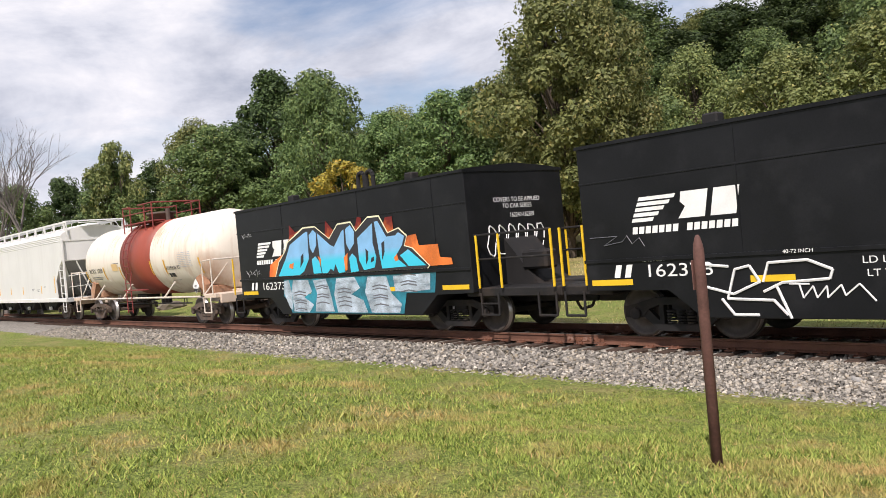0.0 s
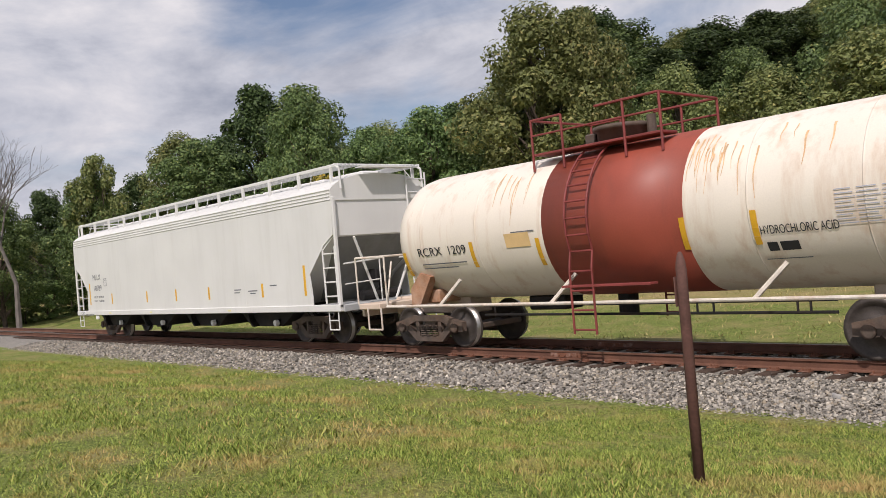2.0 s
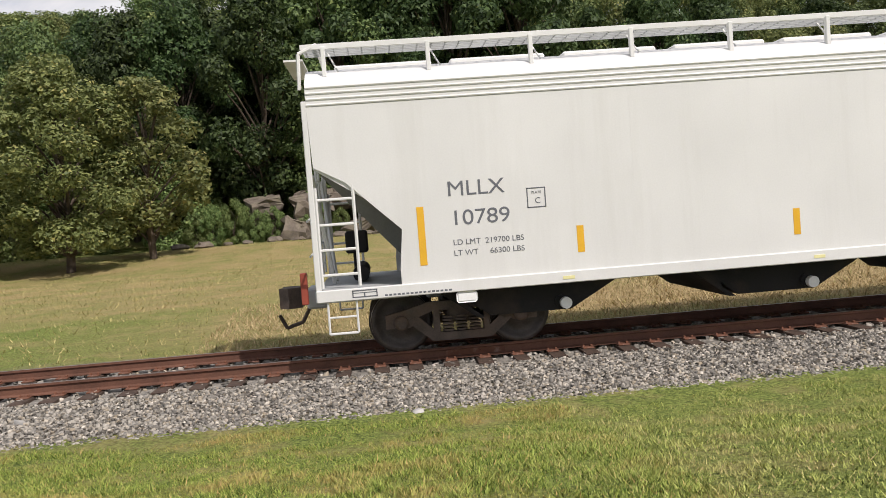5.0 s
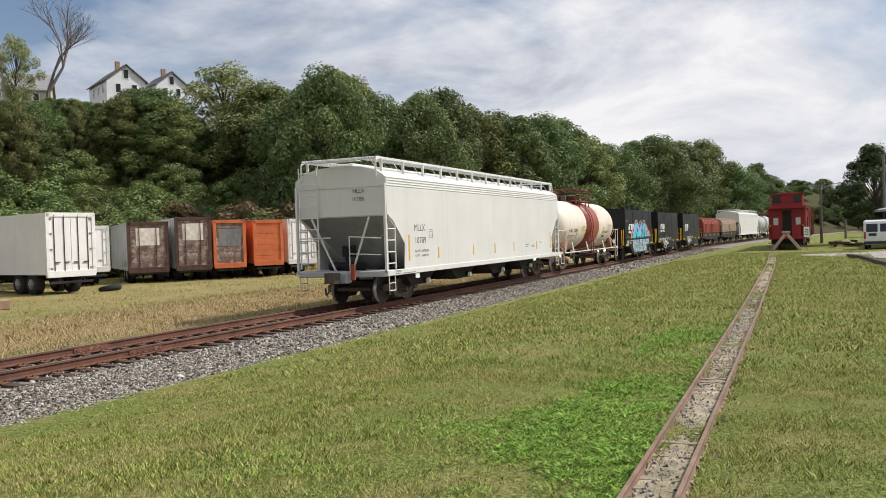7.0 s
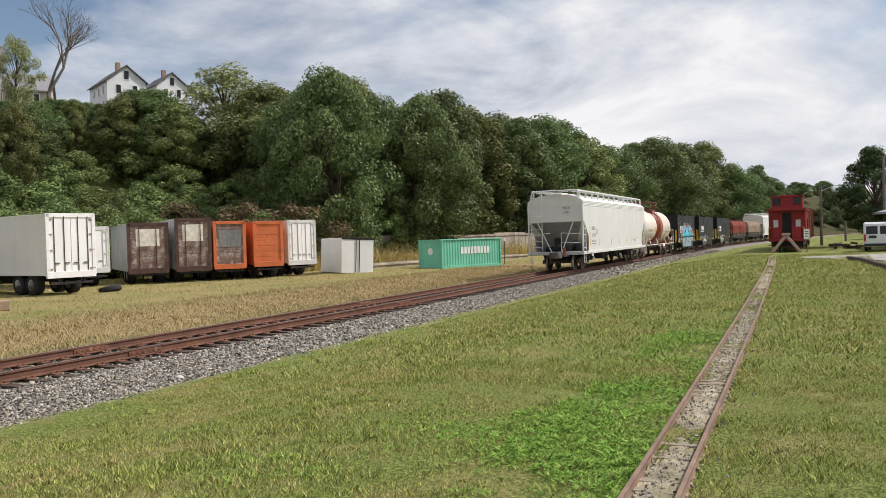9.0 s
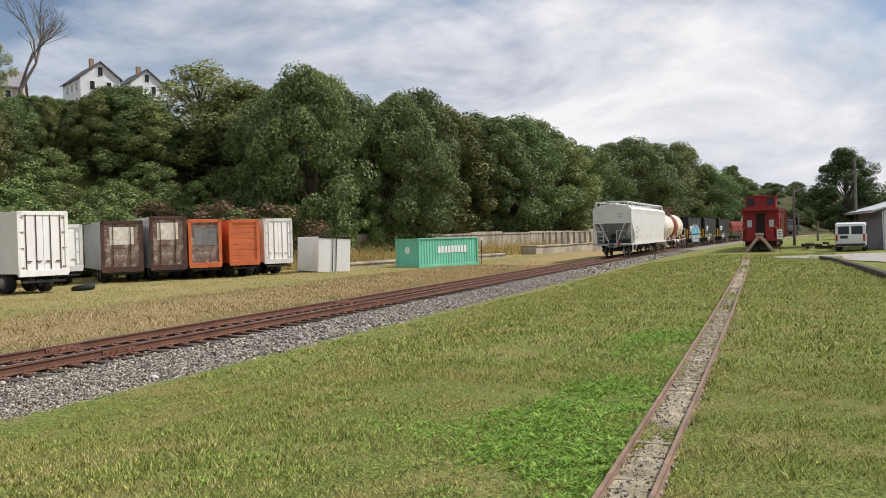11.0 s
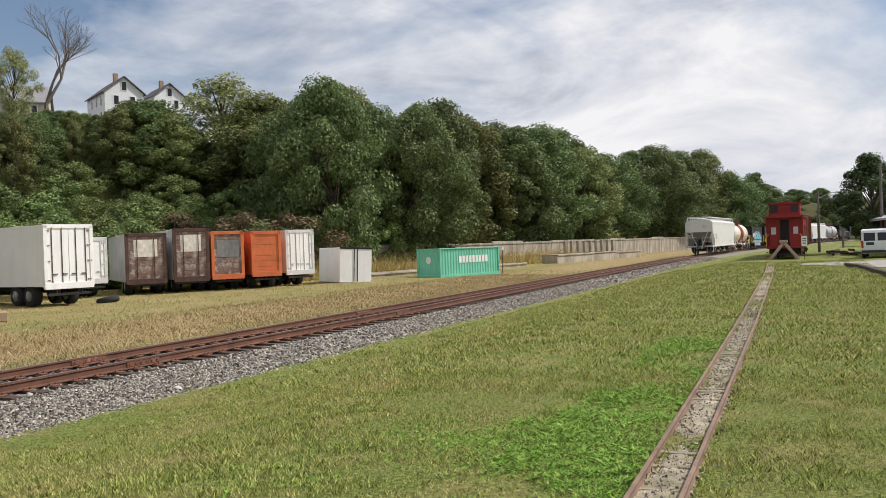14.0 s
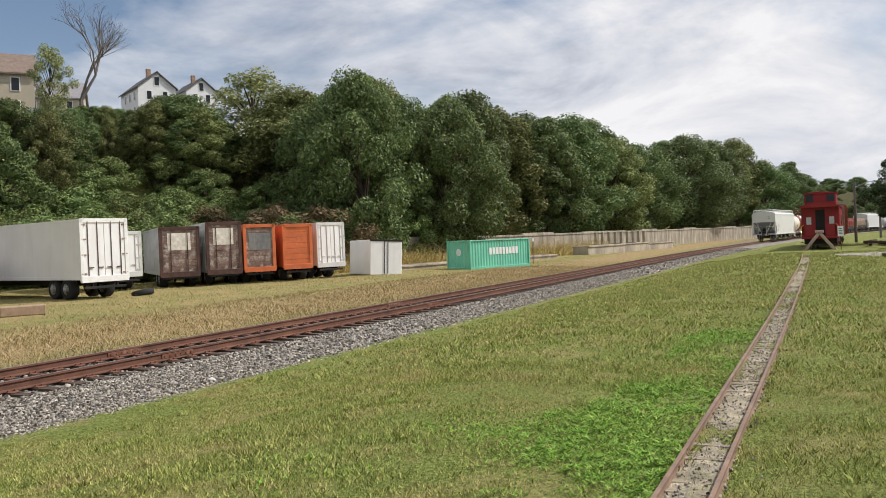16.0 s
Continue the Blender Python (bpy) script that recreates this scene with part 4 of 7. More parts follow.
def build_tank(name="tank_car", near=True, body=CREAM, band=True):
    car = empty(name, "cream tank wagon with a rust-red middle band and stains" if band else "pale grey tank wagon", "tank wagon", "wagons of the freight train")
    R, C, HL = 1.41, 2.43, 6.2
    bm = B()
    prof = [(-HL, .02), (-HL + .05, .55), (-HL + .18, .95), (-HL + .40, 1.24), (-HL + .68, R - .03), (-HL + .9, R), (-1.53, R)]
    lathe(bm, prof + [(-a, r) for a, r in prof[::-1]], "x", 48, 0, (.3, 0, C))
    part("tank_shell", bm, stained(body) if near else body, car)
    bm = B()
    lathe(bm, [(-1.5, R - .05), (-1.5, R + .006), (1.5, R + .006), (1.5, R - .05)], "x", 48, 0, (.4, 0, C))
    part("middle_band", bm, RUST_RED if band else body, car, "rust-red painted band" if band else "")
    for x in (-4.6, -2.9, 3.0, 4.7):
        bm = B()
        lathe(bm, [(-.012, R - .02), (-.012, R + .004), (.012, R + .004), (.012, R - .02)], "x", 48, 0, (x, 0, C))
        part("weld_seam", bm, body, car)
    SILL = plain("tank_sill", (.62, .50, .40), .6) if band else GREY_STEEL
    RED = material("tank_rail_red", (.22, .045, .04), .6)
    for s in (-1, 1):
        bm = B()
        box(bm, (s * 7.0, -1.45, .92), (s * 6.2, 1.45, 1.06), .02)
        box(bm, (s * 6.95, -.35, .7), (s * 4.3, .35, 1.12), .03)
        box(bm, (s * 7.1, -1.3, .74), (s * 7.0, 1.3, 1.05), .02)
        part("end_platform", bm, SILL, car)
        for yy in (-1.45, 1.45):
            bm = B()
            r0, r1 = (6.85, 6.2) if s > 0 else (7.0, 5.9)
            bar(bm, [(s * r0, yy, 1.05), (s * r0, yy, 2.15), (s * r1, yy, 2.12), (s * r1, yy, 1.0)], .022, 6)
            bar(bm, [(s * 6.15, yy, .95), (s * 6.15, yy, .45), (s * 6.65, yy, .45), (s * 6.65, yy, .95)], .022, 6)
            bar(bm, [(s * r1, yy, 1.02), (s * (r1 + .55), yy * .55, 2.0)], .022, 6)
            part("end_railing", bm, DIRTY_WHITE if band else GREY_STEEL, car, "white tubular end railing")
        bm = B()
        bar(bm, [(s * 7.0, -1.45, 2.15), (s * 7.0, 1.45, 2.15)], .026, 6)
        part("end_railing", bm, DIRTY_WHITE if band else GREY_STEEL, car, "white tubular end railing")
        px = 5.45 if s > 0 else -4.75
        bm = B()   # saddle
        for yy in (-1, 1):
            prism(bm, [(px + s * .2, 1.0), (px - s * .2, 1.6), (px + s * .15, 1.7), (px + s * .5, 1.35), (px + s * .5, 1.0)], yy * 1.05, yy * 1.25)
        box(bm, (px + s * .55, -1.0, 1.0), (px - s * .15, 1.0, 1.3), .03)
        part("saddle", bm, material("saddle_rust", (.36, .19, .11), .7, dirt=(.7, .6, .5), dirt_amount=.5), car, "rusty tank saddle")
        if s > 0:
            bm = B()
            prism(bm, [(5.69, 1.57), (5.45, 1.33), (5.69, 1.09), (5.93, 1.33)], -1.475, -1.46)
            part("placard", bm, PAINT_W, car, "white diamond hazard placard")
            if near:
                bm = B()
                prism(bm, [(5.69, 1.11), (5.54, 1.25), (5.84, 1.25)], -1.48, -1.474)
                part("placard_print", bm, PAINT_K, car)
                lettering("lettering", "1789", .13, on_side(5.53, -1.478, 1.29), PAINT_K, car)
        coupler(car, s * 7.05, s)
    for yy in (-1, 1):
        bm = B()
        bar(bm, [(-5.9, yy * 1.46, .98), (5.9, yy * 1.46, .98)], .032, 8)
        for x in (-4.1, -1.0, 3.0):
            bar(bm, [(x, yy * 1.44, .98), (x + .45, yy * 1.2, 1.5)], .04, 6)
        part("side_handrail", bm, DIRTY_WHITE if band else GREY_STEEL, car, "white side handrail with stays")
        bm = B()
        for i, t in enumerate(np.linspace(-.35, 1.25, 9)):   # ladder bent round the shell
            z, y = C + (R + .12) * math.sin(t), (R + .12) * math.cos(t)
            rod(bm, (-.45, yy * y, z), (.05, yy * y, z), .018, 6)
        for x in (-.45, .05):
            pts = [(x, yy * 1.50, .42), (x, yy * 1.5, 1.6)] + [(x, yy * (R + .12) * math.cos(t), C + (R + .12) * math.sin(t)) for t in np.linspace(-.35, 1.3, 9)]
            bar(bm, pts, .022, 6)
        for z in (.5, .85, 1.2, 1.55):
            rod(bm, (-.45, yy * 1.5, z), (.05, yy * 1.5, z), .018, 6)
        box(bm, (-.65, yy * 1.3, 1.26), (1.25, yy * 1.52, 1.30), .005)
        part("ladder", bm, RED, car, "rust-red ladder up the tank")
    bm = B()    # top platform, railing and dome
    box(bm, (-1.55, -.95, 3.80), (1.35, -.45, 3.85), .01)
    box(bm, (-1.55, .45, 3.80), (1.35, .95, 3.85), .01)
    for x in (-1.55, -.8, .6, 1.35):
        for yy in (-.95, .95):
            rod(bm, (x, yy, 3.5), (x, yy, 4.5), .025, 6)
    for yy in (-.95, .95):
        bar(bm, [(-1.55, yy, 4.5), (-.8, yy, 4.5)], .025, 6)
        bar(bm, [(.0, yy, 4.5), (1.35, yy, 4.5)], .025, 6)
        bar(bm, [(-1.55, yy, 4.2), (1.35, yy, 4.2)], .02, 6)
    for x in (-1.55, 1.35):
        bar(bm, [(x, -.95, 4.5), (x, .95, 4.5)], .025, 6)
    part("top_railing", bm, RED, car, "rust-red safety railing round the dome")
    bm = B()
    lathe(bm, [(0, .48), (.32, .48), (.34, .56), (.42, .56), (.44, .3)], "y", 20)
    bmesh.ops.rotate(bm, verts=bm.verts[:], matrix=Matrix.Rotation(radians(90), 3, "X"))
    bmesh.ops.translate(bm, verts=bm.verts[:], vec=(-.1, 0, 3.78))
    box(bm, (-.9, -.15, 3.8), (-.65, .15, 4.15), .03)
    rod(bm, (.55, 0, 3.8), (.55, 0, 4.3), .09, 10)
    part("dome", bm, TRUCK, car, "dark dome with valves")
    bm = B()   # brake gear below
    bar(bm, [(-3.3, -.9, .72), (4.0, -.9, .72)], .025, 6)
    bar(bm, [(-3.3, -.9, .9), (4.0, -.9, .9)], .02, 6)
    for x in (-3.0, 1.4, 1.7, 2.0, 3.4, 3.6):
        bar(bm, [(x, -.9, .95), (x, -.9, .70)], .02, 5)
    box(bm, (-2.6, -.3, .75), (-1.6, .3, 1.05), .04)
    rod(bm, (-.3, 0, .65), (-.3, 0, 1.1), .2, 10)
    part("brake_gear", bm, DULL_BLACK, car)
    if near:
        def wrap(x, z):   # a place on the near flank at height z
            t = math.asin((z - C) / R)
            return Matrix.Translation((x, -(R + .012) * math.cos(t), z)) @ Matrix.Rotation(radians(90) - 0, 4, "X") @ Matrix.Rotation(-t, 4, "X")
        lettering("lettering", "RCRX  1209", .27, wrap(-4.75, 2.05), PAINT_K, car, 1.5)
        lettering("lettering", "HYDROCHLORIC ACID", .20, wrap(3.14, 1.94), PAINT_K, car, 1.16)
        for x, z, w, hh in ((-4.7, 1.86, 1.4, .025), (-4.7, 1.77, 1.1, .025), (-1.9, 2.36, .6, .02), (3.2, 1.68, .16, .16), (3.4, 1.68, .28, .16), (3.1, 1.55, .7, .015)):
            bm = B()
            box(bm, (0, 0, 0), (w, hh, .002))
            bm.transform(wrap(x, z))
            part("small_print", bm, PAINT_G if hh < .1 else PAINT_K, car)
        pale = plain("pale_print", (.42, .44, .52), .5)
        for r in range(9):
            bm = B()
            for a, b in ((0, .28), (.30, .62), (.64, .8), (.82, 1.05)):
                box(bm, (a, 0, 0), (b - .03 * (r % 3), .014, .002))
            bm.transform(wrap(4.3, 2.0 + r * .06))
            part("data_print", bm, pale, car)
        for x, z in ((-5.2, 1.9), (-3.05, 2.0), (-1.25, 1.95), (1.86, 2.05), (3.08, 2.05), (5.92, 2.0)):
            for k in range(4):
                bm = B()
                box(bm, (-.05, 0, 0), (.05, .14, .003))
                bm.transform(wrap(x, z + (k - 2) * .13))
                part("reflector", bm, YELLOW, car, "yellow reflector strip")
        drip = material("rust_streak", (.68, .45, .25), .6, spread=.25, scale=6, dirt=(.55, .25, .10), dirt_amount=.7, dirt_scale=5)
        rng = random.Random(71)
        for k in range(30):      # rust run down from the top fittings
            x = rng.choice((rng.uniform(1.95, 2.6), rng.uniform(1.95, 4.6), rng.uniform(-2.6, -1.3)))
            t0, ln, w2 = rng.uniform(.62, 1.0), rng.uniform(.2, .75), rng.uniform(.006, .022)
            bm = B()
            rows = []
            for i in range(8):
                t, f = t0 - ln * i / 7, 1 - .75 * i / 7
                rows.append([bm.verts.new((x + sx * w2 * f + .012 * math.sin(i + k), -(R + .004) * math.cos(t), C + (R + .004) * math.sin(t))) for sx in (-1, 1)])
            for p, q in zip(rows, rows[1:]):
                bm.faces.new((p[0], q[0], q[1], p[1]))
            part("rust_streak", bm, drip, car, "orange rust streak")
        bm = B()
        box(bm, (-.32, 0, 0), (.32, .28, .002))
        bm.transform(wrap(-1.75, 2.08))
        part("ochre_panel", bm, plain("ochre_panel", (.75, .52, .25)), car, "faded ochre stencil panel")
    add_trucks(car, (-5.0, 5.35), near)
    return car




def flank(car, name, pts, mat_, y, depth=.003, label=""):
    bm = B()
    prism(bm, pts, y - depth, y)
    bmesh.ops.triangulate(bm, faces=bm.faces[:])
    return part(name, bm, mat_, car, label)


def build_black(label, number="", sprayed=False):
    car = empty("coal_hopper_car", label, "hopper wagon", "wagons of the freight train")
    L2, W = 5.06, 1.53
    out = [(-L2, .92), (-L2, 3.5), (L2, 3.5), (L2, .92), (L2 - 1.15, .90), (L2 - 1.75, .44), (-L2 + 2.3, .44), (-L2 + 1.7, .90)]
    bm = B()
    prism(bm, out, -W, W)
    bmesh.ops.bevel(bm, geom=[e for e in bm.edges if e.calc_length() > 2.5], offset=.02, segments=1, affect="EDGES")
    part("body", bm, BLACK, car)
    bm = B()
    prism(bm, [(-W - .03, 3.44), (-W - .03, 3.50), (-.7, 3.58), (0, 3.62), (.7, 3.58), (W + .03, 3.50), (W + .03, 3.44)], -L2 - .02, L2 + .02, "x")
    part("cover", bm, BLACK, car, "black peaked cover")
    for x in (-2.65, 2.65):
        bm = B()
        box(bm, (x - .14, -1.05, 3.5), (x + .14, -.8, 3.72), .03)
        part("cover_hatch", bm, DULL_BLACK, car)
    for x in (.62, .98):      # bent vent pipes on the cover
        bm = B()
        bar(bm, [(x - .14, -.9, 3.5)] + [(x - .14 * math.cos(t), -.9, 3.82 + .14 * math.sin(t)) for t in np.linspace(0, math.pi, 7)] + [(x + .14, -.9, 3.5)], .055, 8)
        part("vent_pipe", bm, DULL_BLACK, car, "bent black vent pipe")
    for s in (-1, 1):
        for z0, z1, dd in ((2.80, 2.83, .012), (1.40, 1.46, .03)):
            bm = B()
            box(bm, (-L2, s * W, z0), (L2, s * (W + dd), z1), .004)
            part("side_rib", bm, BLACK, car)
        for x in (-2.4, 1.2, 4.0) if sprayed else (-2.0, 1.6):
            bm = B()
            box(bm, (x - .015, s * W, 1.46), (x + .015, s * (W + .008), 3.46))
            part("panel_seam", bm, BLACK, car)
        # end frame, platform, steps, hand rails
        bm = B()
        e = .75 if s < 0 else 2.25
        box(bm, (s * (L2 - .4), -1.35, .82), (s * (L2 + e), 1.35, 1.0), .02)
        box(bm, (s * (L2 - 2.4), -.3, .6), (s * (L2 + e), .3, 1.05), .02)
        if s > 0:
            prism(bm, [(L2, 1.0), (L2 + .9, 1.0), (L2, 2.0)], -.5, .5)
            box(bm, (L2 + .5, -.55, 1.3), (L2 + 1.2, -.15, 1.7), .05)
        for yy in (-1.4, 1.4):
            bar(bm, [(s * (L2 + e - .1), yy, .9), (s * (L2 + e - .1), yy, .45), (s * (L2 + e - .55), yy, .45), (s * (L2 + e - .55), yy, .9)], .025, 6)
            if s > 0:
                bar(bm, [(L2 + .1, yy, .9), (L2 + .1, yy, .45), (L2 + .6, yy, .45), (L2 + .6, yy, .9)], .025, 6)
                bar(bm, [(L2 + .1, yy, .68), (L2 + .6, yy, .68)], .02, 6)
                bar(bm, [(L2 + .02, yy, 2.1), (L2 + e - .1, yy, 2.1)], .025, 6)
                bar(bm, [(L2 + .02, yy, 1.6), (L2 + e - .1, yy, 1.6)], .02, 6)
        part("end_platform", bm, DULL_BLACK, car)
        for yy in (-1.42, 1.42):
            for x in ((L2 + .1, L2 + .75, L2 + 2.15) if s > 0 else (-L2 - .1, -L2 - .65)):
                bm = B()
                box(bm, (x - .022, yy - .02, 1.0), (x + .022, yy + .02, 2.1), .006)
                part("grab_rail", bm, YELLOW2, car, "yellow grab rail")
        coupler(car, s * (L2 + e - .15), s)
    y = -W - .034
    for a, b in ((-L2 + .12, -L2 + 1.0), (-1.9, -1.2), (2.0, 2.6), (L2 - .95, L2 - .1)):
        flank(car, "reflector", [(a, 1.0), (b, 1.0), (b, 1.10), (a, 1.10)], YELLOW2, y + .03, label="yellow reflector strip")
    # railway emblem as plain white slanted bars and blocks
    x0, z0 = -L2 + 1.08, 1.97
    for i in range(5):
        z = z0 + .09 + i * .088
        flank(car, "emblem_bar", [(x0 + i * .04, z), (x0 + .42 + .11 * i, z), (x0 + .46 + .11 * i, z + .062), (x0 + .03 + i * .04, z + .062)], PAINT_W, -W - .001)
    for pts in ([(.92, .09), (1.40, .09), (1.49, .52), (1.0, .52), (.97, .36), (1.06, .28)], [(1.50, .09), (1.94, .09), (2.03, .52), (1.59, .52)]):
        flank(car, "emblem_block", [(x0 + a, z0 + b) for a, b in pts], PAINT_W, -W - .001)
    for i in range(15):
        if i != 7:
            flank(car, "emblem_print", [(x0 + i * .132, z0 - .11), (x0 + i * .132 + .10, z0 - .11), (x0 + i * .132 + .12, z0 + .01), (x0 + i * .132 + .02, z0 + .01)], PAINT_W, -W - .001)
    if number:
        lettering("lettering", number, .30, on_side(-L2 + 1.25, -W - .004, 1.13), PAINT_W, car, 1.2)
        for k in (0, .22):
            flank(car, "owner_mark", [(-L2 + .62 + k, 1.13), (-L2 + .74 + k, 1.13), (-L2 + .80 + k, 1.35), (-L2 + .68 + k, 1.35)], PAINT_W, -W - .001)
    if sprayed:
        end = Matrix.Translation((L2 + .004, -.72, 2.78)) @ Matrix.Rotation(radians(90), 4, "Z") @ Matrix.Rotation(radians(90), 4, "X")
        lettering("lettering", "COVERS TO BE APPLIED\n       TO CAR SERIES", .14, end, PAINT_W, car, 1.45)
        lettering("lettering", "162240-162389", .14, Matrix.Translation((L2 + .004, -.25, 2.44)) @ Matrix.Rotation(radians(90), 4, "Z") @ Matrix.Rotation(radians(90), 4, "X"), PAINT_W, car, .75)
        bm = B()
        rng = random.Random(3)
        for k in range(6):    # looping white outline letters on the end
            u = -.85 + k * .30
            pts = [(L2 + .006, u + .13 * math.cos(t) + .04 * math.sin(3 * t), 1.95 + .32 * math.sin(t) + rng.uniform(-.03, .03)) for t in np.linspace(0, 6.1, 13)]
            bar(bm, pts, .016, 4)
        part("sprayed_outline", bm, PAINT_W, car, "white sprayed outline letters")
        spray(car, L2, W)
        for x, z, k in ((-4.75, 2.72, .9), (-4.65, 1.62, 1.3)):      # thin chalk scrawls
            bm = B()
            bar(bm, [(x + k * (.028 * i + .05 * math.cos(i * 1.9)), -W - .006, z + k * .055 * math.sin(i * 1.3) * (1 + .6 * math.sin(i * .45))) for i in range(24)], .004, 4)
            part("chalk_tag", bm, GREY_STEEL, car, "thin grey chalk scrawl")
    else:
        lettering("lettering", "LD LMT 229000", .14, on_side(-.25, -W - .004, 1.22), PAINT_W, car, 1.15)
        lettering("lettering", "LT WT   57000", .14, on_side(-.2, -W - .004, 1.04), PAINT_W, car, 1.1)
        lettering("lettering", "40-90 INCH", .08, on_side(-3.85, -W - .004, 1.385), PAINT_W, car, .45)
        lettering("lettering", "40-72 INCH", .08, on_side(-1.35, -W - .035, 1.41), PAINT_W, car, .45)
        bm = B()
        y = -W - .012
        bar(bm, [(-2.25, y, 1.25), (-2.75, y, 1.3), (-2.7, y, .95), (-2.2, y, .82), (-1.75, y, 1.0), (-1.9, y, 1.25), (-2.15, y, 1.2), (-2.3, y, .75), (-1.55, y, .72), (-1.35, y, .5)], .022, 5)
        bar(bm, [(-1.7, y, 1.0), (-1.6, y, 1.28), (-1.0, y, 1.3), (-.65, y, 1.15), (-.7, y, 1.02), (-1.4, y, .98), (-1.7, y, .85)], .022, 5)
        bar(bm, [(-1.5, y, .95), (-1.3, y, .45)], .022, 5)
        bar(bm, [(-2.4, y, .75), (-2.2, y, .5), (-1.8, y, .5)], .022, 5)
        bar(bm, [(-1.3, y, .96), (-1.0, y, .95), (-1.15, y, .95), (-1.1, y, .75), (-.95, y, .92), (-.9, y, .75), (-.75, y, .92), (-.75, y, .75), (-.55, y, .93), (-.5, y, .78), (-.3, y, .94), (-.1, y, .7)], .013, 5)
        part("sprayed_tag", bm, PAINT_W, car, "white sprayed scrawl")
        bm = B()
        bar(bm, [(-4.9, y, 1.85), (-4.3, y, 1.85), (-4.6, y, 1.7), (-4.2, y, 1.75), (-4.1, y, 1.85), (-4.0, y, 1.7), (-3.85, y, 1.8), (-3.75, y, 1.65)], .007, 4)
        part("chalk_tag", bm, PAINT_G, car, "thin grey chalk scrawl")
    add_trucks(car, (-L2 + 1.55, L2 - 1.05), True, TRUCK_SHADED)
    return car


def ember_material():
    """Sprayed flames: orange at the letters, dark red towards the ragged tips."""
    m = material("spray_orange", (.78, .20, .04), .5, spread=.3, scale=1.5, dirt=(.70, .04, .02), dirt_amount=.9)
    nt = m.node_tree
    N, L = nt.nodes.new, nt.links.new
    bsdf = nt.nodes["Principled BSDF"]
    old = bsdf.inputs["Base Color"].links[0].from_socket
    co, sp, nz, add, mr, mx = (N(k) for k in ("ShaderNodeTexCoord", "ShaderNodeSeparateXYZ", "ShaderNodeTexNoise", "ShaderNodeMath", "ShaderNodeMapRange", "ShaderNodeMixRGB"))
    L(co.outputs["Object"], sp.inputs[0])
    L(co.outputs["Object"], nz.inputs["Vector"])
    nz.inputs["Scale"].default_value, nz.inputs["Detail"].default_value = 2.2, 6
    add.operation = "MULTIPLY_ADD"
    add.inputs[1].default_value = 1.5
    L(nz.outputs["Fac"], add.inputs[0])
    L(sp.outputs["Z"], add.inputs[2])
    mr.inputs["From Min"].default_value, mr.inputs["From Max"].default_value = 2.85, 3.4
    L(add.outputs[0], mr.inputs["Value"])
    L(mr.outputs[0], mx.inputs[0])
    L(old, mx.inputs[1])
    mx.inputs[2].default_value = (.16, .012, .01, 1)
    L(mx.outputs[0], bsdf.inputs["Base Color"])
    return m


